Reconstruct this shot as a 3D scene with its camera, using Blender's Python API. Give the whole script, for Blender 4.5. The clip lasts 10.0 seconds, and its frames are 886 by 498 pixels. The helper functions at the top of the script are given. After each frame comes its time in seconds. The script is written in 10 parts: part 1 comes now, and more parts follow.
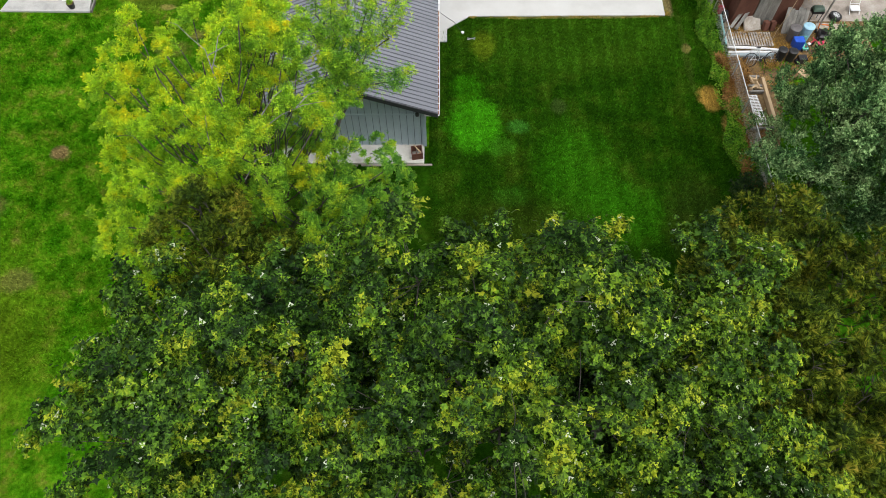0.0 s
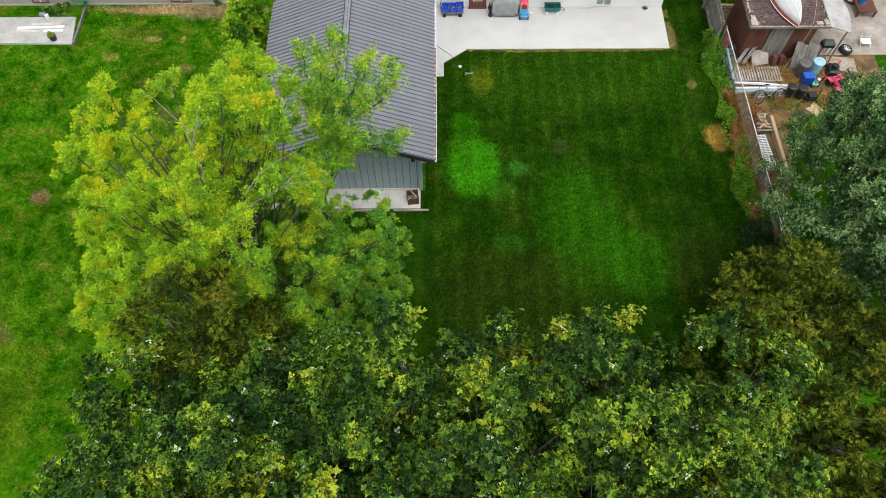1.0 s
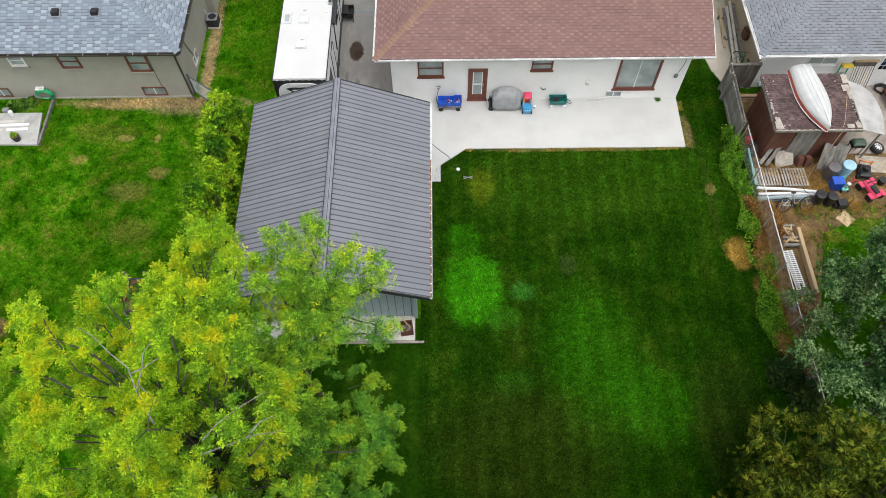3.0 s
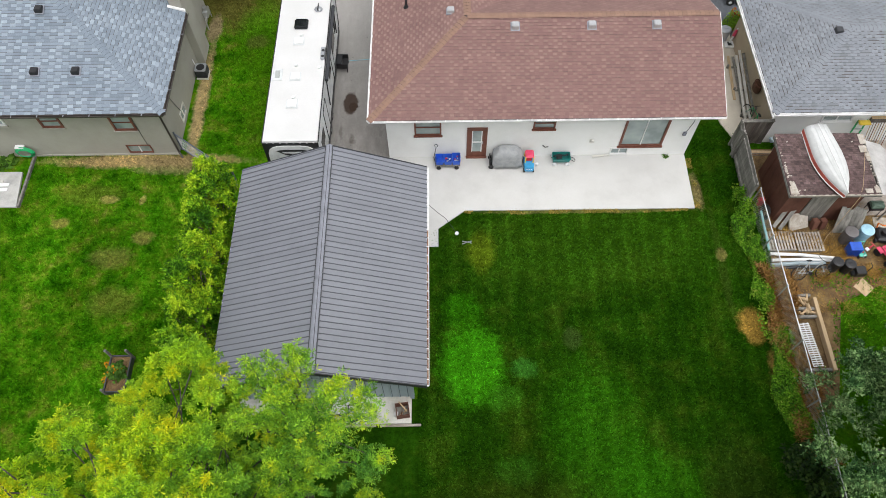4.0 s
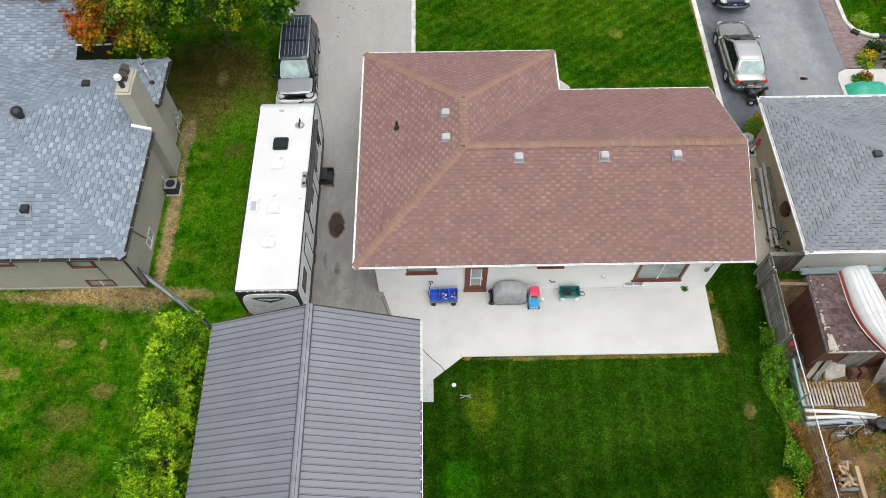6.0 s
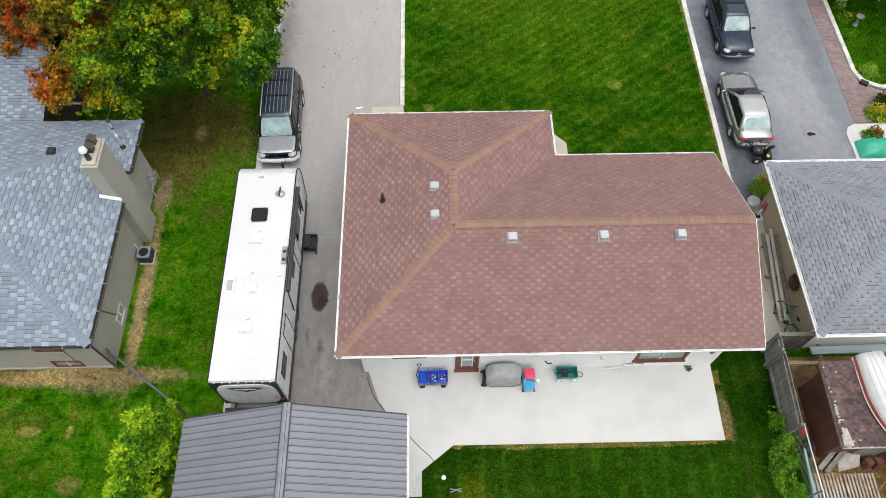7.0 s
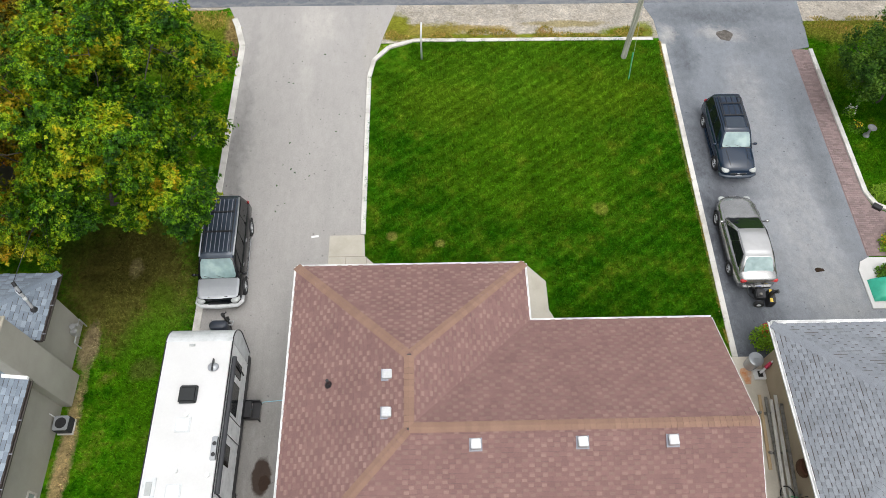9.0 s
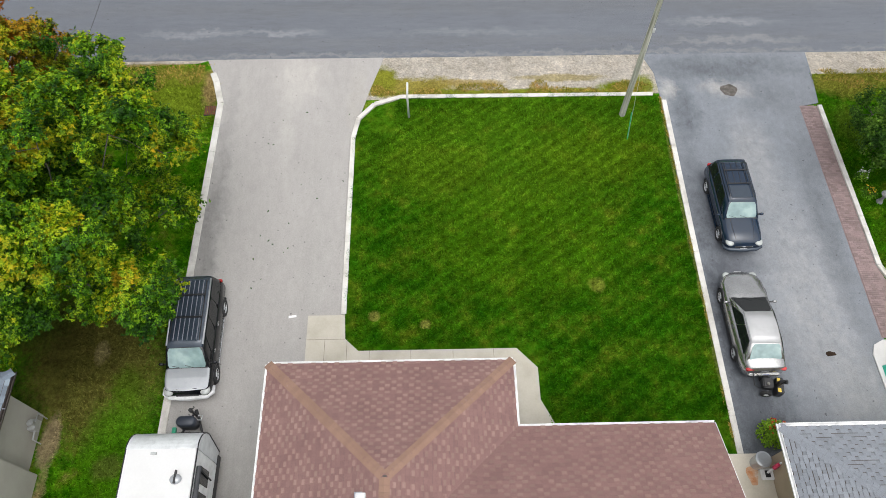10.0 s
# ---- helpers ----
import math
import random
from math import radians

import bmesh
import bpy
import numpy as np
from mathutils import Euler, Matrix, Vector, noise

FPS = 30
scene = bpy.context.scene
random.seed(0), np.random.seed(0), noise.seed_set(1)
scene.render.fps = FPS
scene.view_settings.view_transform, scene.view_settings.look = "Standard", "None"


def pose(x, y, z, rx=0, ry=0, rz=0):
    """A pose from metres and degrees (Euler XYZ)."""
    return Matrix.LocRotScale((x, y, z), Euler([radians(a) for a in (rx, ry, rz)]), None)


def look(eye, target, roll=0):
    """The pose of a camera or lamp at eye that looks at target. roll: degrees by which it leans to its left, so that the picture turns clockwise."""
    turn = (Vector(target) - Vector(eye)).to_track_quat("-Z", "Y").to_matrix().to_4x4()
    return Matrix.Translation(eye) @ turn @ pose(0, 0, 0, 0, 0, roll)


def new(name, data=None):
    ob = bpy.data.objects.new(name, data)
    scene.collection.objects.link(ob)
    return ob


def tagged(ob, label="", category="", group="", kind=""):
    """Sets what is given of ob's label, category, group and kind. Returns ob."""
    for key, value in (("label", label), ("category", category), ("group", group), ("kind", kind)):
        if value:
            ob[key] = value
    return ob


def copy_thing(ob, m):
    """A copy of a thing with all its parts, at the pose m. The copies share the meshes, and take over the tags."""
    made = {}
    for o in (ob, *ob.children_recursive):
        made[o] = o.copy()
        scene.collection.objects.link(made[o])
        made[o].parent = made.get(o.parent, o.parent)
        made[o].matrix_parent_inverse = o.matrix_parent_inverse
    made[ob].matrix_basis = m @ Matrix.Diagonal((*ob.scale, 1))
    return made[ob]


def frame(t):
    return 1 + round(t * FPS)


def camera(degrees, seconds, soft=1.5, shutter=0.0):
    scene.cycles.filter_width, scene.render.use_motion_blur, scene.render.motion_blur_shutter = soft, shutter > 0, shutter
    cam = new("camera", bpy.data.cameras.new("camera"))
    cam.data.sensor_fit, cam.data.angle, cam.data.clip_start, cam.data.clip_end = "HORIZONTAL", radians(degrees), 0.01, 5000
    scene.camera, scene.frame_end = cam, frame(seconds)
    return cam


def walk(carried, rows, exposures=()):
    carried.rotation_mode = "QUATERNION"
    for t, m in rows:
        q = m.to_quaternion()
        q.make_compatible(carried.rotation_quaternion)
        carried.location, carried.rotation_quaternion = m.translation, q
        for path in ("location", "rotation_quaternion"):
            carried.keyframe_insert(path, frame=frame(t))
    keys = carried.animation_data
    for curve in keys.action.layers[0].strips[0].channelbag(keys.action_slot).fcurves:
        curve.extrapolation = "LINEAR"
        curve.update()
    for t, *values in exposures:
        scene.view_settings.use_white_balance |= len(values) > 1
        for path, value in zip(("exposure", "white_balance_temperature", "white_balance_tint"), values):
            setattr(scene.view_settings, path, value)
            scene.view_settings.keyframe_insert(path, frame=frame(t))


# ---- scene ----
cam = camera(64.7, 10.0, soft=0.5)
PATH = [
    (0, (0.914, 5.289, 26.043), (0.908, 6.263, 24.296), -0.6),
    (0.5, (0.895, 6.595, 26.052), (0.894, 7.561, 24.301), -0.3),
    (1, (0.883, 7.934, 26.067), (0.888, 8.897, 24.314), -0.1),
    (1.5, (0.89, 9.33, 26.086), (0.899, 10.294, 24.333), 0.0),
    (2, (0.923, 10.811, 26.11), (0.932, 11.775, 24.357), -0.0),
    (2.5, (0.987, 12.366, 26.139), (0.994, 13.331, 24.388), -0.2),
    (4, (1.218, 17.194, 26.334), (1.221, 18.164, 24.585), -0.6),
    (4.5, (1.263, 18.825, 26.36), (1.266, 19.798, 24.612), -0.7),
    (5, (1.267, 20.465, 26.383), (1.275, 21.441, 24.637), -0.4),
    (5.5, (1.293, 22.153, 26.392), (1.304, 23.13, 24.647), -0.3),
    (7, (1.662, 27.332, 26.382), (1.688, 28.311, 24.637), 0.3),
    (7.5, (1.962, 29.107, 26.359), (1.998, 30.083, 24.614), 0.9),
    (8, (2.354, 30.879, 26.336), (2.391, 31.859, 24.593), 1.0),
    (8.5, (2.762, 32.648, 26.312), (2.799, 33.631, 24.571), 1.0),
    (9, (3.168, 34.459, 26.294), (3.204, 35.446, 24.555), 0.9),
    (9.5, (3.587, 36.318, 26.289), (3.619, 37.306, 24.551), 0.7),
    (10, (4.001, 38.175, 26.294), (4.026, 39.166, 24.557), 0.3),
]
walk(cam, [(t, look(eye, target, roll)) for t, eye, target, roll in PATH])

# ---------------------------------------------------------------- light
SUN_ELEV, SUN_AZ = 72.0, 150.0
world = bpy.data.worlds.new("overcast_sky")
scene.world = world
world.use_nodes = True
wt = world.node_tree
wbg = wt.nodes["Background"]
sky = wt.nodes.new("ShaderNodeTexSky")
sky.sky_type = "NISHITA"
sky.sun_disc = False
sky.sun_elevation, sky.sun_rotation = radians(SUN_ELEV), radians(SUN_AZ)
sky.dust_density, sky.air_density = 4.0, 1.0
veil = wt.nodes.new("ShaderNodeHueSaturation")
veil.inputs["Saturation"].default_value = 0.16
wt.links.new(sky.outputs["Color"], veil.inputs["Color"])
wt.links.new(veil.outputs["Color"], wbg.inputs["Color"])
wbg.inputs["Strength"].default_value = 0.15

sun_data = bpy.data.lights.new("sun", "SUN")
sun_data.energy, sun_data.angle, sun_data.color = 0.85, radians(90), (1.0, 0.985, 0.95)
sun = new("sun", sun_data)
to_sun = Vector((math.sin(radians(SUN_AZ)) * math.cos(radians(SUN_ELEV)), math.cos(radians(SUN_AZ)) * math.cos(radians(SUN_ELEV)), math.sin(radians(SUN_ELEV))))
sun.matrix_world = look(to_sun * 90, (0, 0, 0))
scene.view_settings.exposure = 0.53

# ---------------------------------------------------------------- mesh tools
class Geo:
    """Collects vertices and faces of one mesh."""

    def __init__(self):
        self.v, self.f, self.second, self.butt = [], [], set(), set()

    def add(self, verts, faces, m=None):
        k = len(self.v)
        self.v += [tuple(m @ Vector(p)) for p in verts] if m is not None else [tuple(p) for p in verts]
        self.f += [tuple(i + k for i in f) for f in faces]
        return self

    def box(self, x0, y0, z0, x1, y1, z1, m=None):
        return self.add([(x, y, z) for z in (z0, z1) for y in (y0, y1) for x in (x0, x1)],
                        [(0, 2, 3, 1), (4, 5, 7, 6), (0, 1, 5, 4), (2, 6, 7, 3), (0, 4, 6, 2), (1, 3, 7, 5)], m)

    def hexa(self, low, high):
        """A block from four corners below and four above, both counter-clockwise."""
        return self.add(list(low) + list(high), [(3, 2, 1, 0), (4, 5, 6, 7), (0, 1, 5, 4), (1, 2, 6, 5), (2, 3, 7, 6), (3, 0, 4, 7)])

    def prism(self, pts, z0, z1, m=None):
        n = len(pts)
        verts = [(*p, z0) for p in pts] + [(*p, z1) for p in pts]
        faces = [tuple(range(n - 1, -1, -1)), tuple(range(n, 2 * n))] + [(i, (i + 1) % n, n + (i + 1) % n, n + i) for i in range(n)]
        return self.add(verts, faces, m)

    def loft(self, rings, m=None, caps=True):
        n, verts, faces = len(rings[0]), [], []
        for r in rings:
            verts += list(r)
        for a in range(len(rings) - 1):
            for i in range(n):
                j = (i + 1) % n
                faces.append((a * n + i, a * n + j, (a + 1) * n + j, (a + 1) * n + i))
        if caps:
            faces += [tuple(range(n - 1, -1, -1)), tuple((len(rings) - 1) * n + i for i in range(n))]
        return self.add(verts, faces, m)

    def tube(self, pts, r, n=8, m=None, closed=False):
        pts = [Vector(p) for p in pts]
        rings = []
        for i, p in enumerate(pts):
            a, b = (pts[i - 1], pts[(i + 1) % len(pts)]) if closed else (pts[max(i - 1, 0)], pts[min(i + 1, len(pts) - 1)])
            d = (b - a).normalized()
            side = d.cross(Vector((0, 0, 1)) if abs(d.z) < 0.9 else Vector((1, 0, 0))).normalized()
            up = side.cross(d)
            rr = r[i] if isinstance(r, (list, tuple)) else r
            rings.append([p + (side * math.cos(t) + up * math.sin(t)) * rr for t in [2 * math.pi * k / n for k in range(n)]])
        if closed:
            rings.append(rings[0])
        return self.loft(rings, m, caps=not closed)

    def cyl(self, p, q, r, r2=None, n=14, m=None):
        return self.tube([p, q], [r, r if r2 is None else r2], n, m)

    def ball(self, c, r, n=10, k=7, m=None):
        rx, ry, rz = r if isinstance(r, (list, tuple)) else (r, r, r)
        rings = []
        for a in range(k + 1):
            t = math.pi * (a + 0.02) / (k + 0.04) - math.pi / 2
            rings.append([(c[0] + rx * math.cos(t) * math.cos(2 * math.pi * i / n), c[1] + ry * math.cos(t) * math.sin(2 * math.pi * i / n), c[2] + rz * math.sin(t)) for i in range(n)])
        return self.loft(rings, m)

    def mesh(self, name, bevel=0.0, segments=2, smooth=False):
        me = bpy.data.meshes.new(name)
        me.from_pydata(self.v, [], self.f)
        if bevel:
            bm = bmesh.new()
            bm.from_mesh(me)
            edges = [e for e in bm.edges if len(e.link_faces) == 2 and e.calc_face_angle(0) > 0.5]
            bmesh.ops.bevel(bm, geom=edges, offset=bevel, segments=segments, affect="EDGES", clamp_overlap=True)
            bm.to_mesh(me)
            bm.free()
        if smooth:
            me.polygons.foreach_set("use_smooth", [True] * len(me.polygons))
        me.update()
        return me


def thing(name, label, category, at=(0, 0, 0), turn=0, group="", kind=""):
    ob = new(name)
    ob.empty_display_size = 0.2
    ob.matrix_world = pose(*at, 0, 0, turn)
    return tagged(ob, label, category, group, kind)


def part(name, geo, material, parent=None, label="", bevel=0.0, smooth=False, segments=2):
    me = geo if isinstance(geo, bpy.types.Mesh) else geo.mesh(name, bevel, segments, smooth)
    if material and not me.materials:
        me.materials.append(material)
    ob = new(name, me)
    if parent:
        ob.parent = parent
    if label:
        ob["label"] = label
    return ob


def setting(name, geo, material, label, category, bevel=0.0):
    return tagged(part(name, geo, material, bevel=bevel), label, category, kind="structure")


def single(name, geo, material, label, category, bevel=0.0, smooth=False, group="", kind=""):
    return tagged(part(name, geo, material, bevel=bevel, smooth=smooth), label, category, group, kind)


# ---------------------------------------------------------------- materials
def tree_of(name):
    m = bpy.data.materials.new(name)
    m.use_nodes = True
    return m, m.node_tree, m.node_tree.nodes["Principled BSDF"]


def node(t, kind, ins=None, **settings):
    n = t.nodes.new(kind)
    for k, v in settings.items():
        exec_set(n, k, v)
    for k, v in (ins or {}).items():
        s = n.inputs[k]
        if isinstance(v, bpy.types.NodeSocket):
            t.links.new(v, s)
        else:
            s.default_value = v
    return n


def exec_set(n, k, v):
    if k == "operation":
        n.operation = v
    elif k == "blend":
        n.blend_type = v
    elif k == "data":
        n.data_type = v
    elif k == "feature":
        n.feature = v
    elif k == "wave":
        n.wave_type = v
    elif k == "clamp":
        n.use_clamp = v


def math_(t, op, a, b=0.0, clamp=False):
    return node(t, "ShaderNodeMath", {0: a, 1: b}, operation=op, clamp=clamp).outputs[0]


def noise_(t, vec, scale, detail=5.0, rough=0.6, distort=0.0):
    return node(t, "ShaderNodeTexNoise", {"Vector": vec, "Scale": scale, "Detail": detail, "Roughness": rough, "Distortion": distort}).outputs["Fac"]


def ramp_(t, fac, stops):
    n = t.nodes.new("ShaderNodeValToRGB")
    el = n.color_ramp.elements
    while len(el) < len(stops):
        el.new(0.5)
    for e, (p, c) in zip(el, stops):
        e.position, e.color = p, (*c, 1)
    t.links.new(fac, n.inputs["Fac"])
    return n.outputs["Color"]


def mix_(t, fac, a, b, blend="MIX"):
    n = node(t, "ShaderNodeMix", None, data="RGBA", blend=blend)
    for s, v in ((n.inputs[0], fac), (n.inputs[6], a), (n.inputs[7], b)):
        if isinstance(v, bpy.types.NodeSocket):
            t.links.new(v, s)
        else:
            s.default_value = (*v, 1) if isinstance(v, tuple) and len(v) == 3 else v
    return n.outputs[2]


def scaled(t, col, value):
    """A colour times a number."""
    return node(t, "ShaderNodeHueSaturation", {"Color": col, "Value": value}).outputs["Color"]


def place_(t, world_space=True):
    if world_space:
        return node(t, "ShaderNodeNewGeometry").outputs["Position"]
    return node(t, "ShaderNodeTexCoord").outputs["Object"]


def patch_(t, vec, x, y, rx, ry, wob=0.6, freq=0.9, edge=0.5):
    """A soft-edged, uneven patch of ground: 1 inside, 0 outside."""
    n = node(t, "ShaderNodeTexNoise", {"Vector": vec, "Scale": freq, "Detail": 6.0, "Roughness": 0.65}).outputs["Color"]
    off = node(t, "ShaderNodeVectorMath", {0: n, 1: (0.5, 0.5, 0.5)}, operation="SUBTRACT").outputs[0]
    off = node(t, "ShaderNodeVectorMath", {0: off, 1: (wob * 2, wob * 2, 0)}, operation="MULTIPLY").outputs[0]
    p = node(t, "ShaderNodeVectorMath", {0: vec, 1: off}, operation="ADD").outputs[0]
    p = node(t, "ShaderNodeVectorMath", {0: p, 1: (x, y, 0)}, operation="SUBTRACT").outputs[0]
    p = node(t, "ShaderNodeVectorMath", {0: p, 1: (1 / rx, 1 / ry, 0)}, operation="MULTIPLY").outputs[0]
    d = node(t, "ShaderNodeVectorMath", {0: p}, operation="LENGTH").outputs["Value"]
    r = node(t, "ShaderNodeMapRange", {"Value": d, "From Min": 1 - edge, "From Max": 1 + edge, "To Min": 1.0, "To Max": 0.0})
    return r.outputs[0]


def surface(name, cols, scale=1.0, fine=30.0, grain=0.3, rough=0.8, metal=0.0, bump=0.2, bump_scale=60.0, island=0.0, rnd=0.0,
            stretch=(1, 1, 1), world_space=True, coat=0.0, bump_dist=0.02):
    m, t, b = tree_of(name)
    vec = node(t, "ShaderNodeVectorMath", {0: place_(t, world_space), 1: stretch}, operation="MULTIPLY").outputs[0]
    k = len(cols)
    col = ramp_(t, noise_(t, vec, scale), [(0.3 + 0.4 * i / max(k - 1, 1), c) for i, c in enumerate(cols)])
    value = math_(t, "MULTIPLY_ADD", noise_(t, vec, fine, 3.0), 2 * grain)
    value.node.inputs[2].default_value = 1 - grain
    if island:
        extra = math_(t, "MULTIPLY_ADD", node(t, "ShaderNodeNewGeometry").outputs["Random Per Island"], 2 * island)
        extra.node.inputs[2].default_value = 1 - island
        value = math_(t, "MULTIPLY", value, extra)
    if rnd:
        extra = math_(t, "MULTIPLY_ADD", node(t, "ShaderNodeObjectInfo").outputs["Random"], 2 * rnd)
        extra.node.inputs[2].default_value = 1 - rnd
        value = math_(t, "MULTIPLY", value, extra)
    t.links.new(scaled(t, col, value), b.inputs["Base Color"])
    b.inputs["Roughness"].default_value = rough
    b.inputs["Metallic"].default_value = metal
    b.inputs["Coat Weight"].default_value = coat
    if bump:
        bn = node(t, "ShaderNodeBump", {"Height": noise_(t, vec, bump_scale, 4.0), "Strength": bump, "Distance": bump_dist})
        t.links.new(bn.outputs["Normal"], b.inputs["Normal"])
    return m


def grass(name, stops, scale, stripes=None, patches=(), fine=9.0, broad_tone=1.7):
    """Mown grass: clumps at two scales, mowing stripes (direction, width, strength) and patches of another colour, some
    painted as shade.
    """
    m, t, b = tree_of(name)
    vec = place_(t)
    col = ramp_(t, noise_(t, vec, scale, 8.0, 0.68), stops)
    value = math_(t, "MULTIPLY_ADD", noise_(t, vec, fine, 8.0, 0.9), 3.6)
    value.node.inputs[2].default_value = -0.8
    if stripes:
        ang, width, amount = stripes
        u = node(t, "ShaderNodeVectorMath", {0: vec, 1: (math.cos(radians(ang)), math.sin(radians(ang)), 0)}, operation="DOT_PRODUCT").outputs["Value"]
        u = math_(t, "ADD", u, math_(t, "MULTIPLY", noise_(t, vec, 0.35, 2.0), width * 1.2))
        s = math_(t, "SINE", math_(t, "MULTIPLY", u, math.pi / width))
        s = math_(t, "POWER", math_(t, "ADD", math_(t, "MULTIPLY", s, 0.5), 0.5), 2.0)
        s = math_(t, "MULTIPLY", s, math_(t, "MULTIPLY", noise_(t, vec, 0.6, 3.0), 1.4))
        s = math_(t, "MULTIPLY_ADD", s, amount)
        s.node.inputs[2].default_value = 1.0
        value = math_(t, "MULTIPLY", value, s)
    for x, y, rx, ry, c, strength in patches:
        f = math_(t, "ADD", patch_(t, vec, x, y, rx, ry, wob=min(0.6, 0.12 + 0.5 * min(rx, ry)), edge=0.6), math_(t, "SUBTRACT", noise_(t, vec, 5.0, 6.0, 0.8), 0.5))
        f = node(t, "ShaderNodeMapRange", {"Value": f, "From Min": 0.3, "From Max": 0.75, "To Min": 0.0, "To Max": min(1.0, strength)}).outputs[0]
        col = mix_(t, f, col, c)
    broad = math_(t, "MULTIPLY_ADD", noise_(t, vec, 0.33, 4.0, 0.65), broad_tone)
    broad.node.inputs[2].default_value = 1 - broad_tone / 2
    tuft = math_(t, "MULTIPLY_ADD", noise_(t, vec, 2.6, 4.0, 0.7), 1.2)
    tuft.node.inputs[2].default_value = 0.4
    value = math_(t, "MULTIPLY", value, math_(t, "MULTIPLY", broad, tuft))
    t.links.new(scaled(t, col, value), b.inputs["Base Color"])
    b.inputs["Roughness"].default_value = 1.0
    b.inputs["Specular IOR Level"].default_value = 0.0
    bn = node(t, "ShaderNodeBump", {"Height": noise_(t, vec, 16.0, 6.0, 0.85), "Strength": 1.0, "Distance": 0.14})
    t.links.new(bn.outputs["Normal"], b.inputs["Normal"])
    return m


def bladed(m, name, lo, hi):
    """The same grass for single blades, each with a tone of its own."""
    c = m.copy()
    c.name = name
    t = c.node_tree
    b = t.nodes["Principled BSDF"]
    src = b.inputs["Base Color"].links[0].from_socket
    v = math_(t, "MULTIPLY", node(t, "ShaderNodeNewGeometry").outputs["Random Per Island"], hi - lo)
    t.links.new(scaled(t, src, math_(t, "ADD", v, lo)), b.inputs["Base Color"])
    return c


def leaf(name, stops, patch_scale=0.7, island=0.35, through_=0.35, rough=0.5, drift=None, gloss=0.12, wide=1.5, fleck=None):
    """Leaves: colour by clump and by leaf; drift: (direction, from, to, colour stops), a change of colour across the crown."""
    m, t, b = tree_of(name)
    vec = place_(t)
    rand = node(t, "ShaderNodeNewGeometry").outputs["Random Per Island"]
    f = math_(t, "ADD", math_(t, "MULTIPLY", math_(t, "SUBTRACT", noise_(t, vec, patch_scale, 3.0, 0.65), 0.5), wide), math_(t, "MULTIPLY", rand, 0.34))
    f = math_(t, "ADD", f, 0.33)
    col = ramp_(t, math_(t, "SUBTRACT", f, 0.02), stops)
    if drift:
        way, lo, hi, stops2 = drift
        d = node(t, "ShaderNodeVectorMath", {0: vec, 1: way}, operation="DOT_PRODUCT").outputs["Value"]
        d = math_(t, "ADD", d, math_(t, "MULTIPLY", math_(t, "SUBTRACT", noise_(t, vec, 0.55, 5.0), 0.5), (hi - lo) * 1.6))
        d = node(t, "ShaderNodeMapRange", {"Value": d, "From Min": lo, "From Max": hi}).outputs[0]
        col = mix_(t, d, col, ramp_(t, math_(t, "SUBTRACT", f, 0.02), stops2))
    v = math_(t, "MULTIPLY_ADD", rand, 2 * island)
    v.node.inputs[2].default_value = 1 - island
    col = scaled(t, col, v)
    # a small share of leaves, picked at random, takes the fleck colour
    if fleck:
        few = math_(t, "GREATER_THAN", math_(t, "FRACT", math_(t, "MULTIPLY", rand, 37.7)), 1 - fleck[0])
        col = mix_(t, few, col, (*fleck[1], 1))
    t.links.new(col, b.inputs["Base Color"])
    b.inputs["Roughness"].default_value = rough
    b.inputs["Specular IOR Level"].default_value = gloss
    tr = node(t, "ShaderNodeBsdfTranslucent", {"Color": col})
    mx = node(t, "ShaderNodeMixShader", {0: through_, 1: b.outputs[0], 2: tr.outputs[0]})
    t.links.new(mx.outputs[0], t.nodes["Material Output"].inputs["Surface"])
    return m


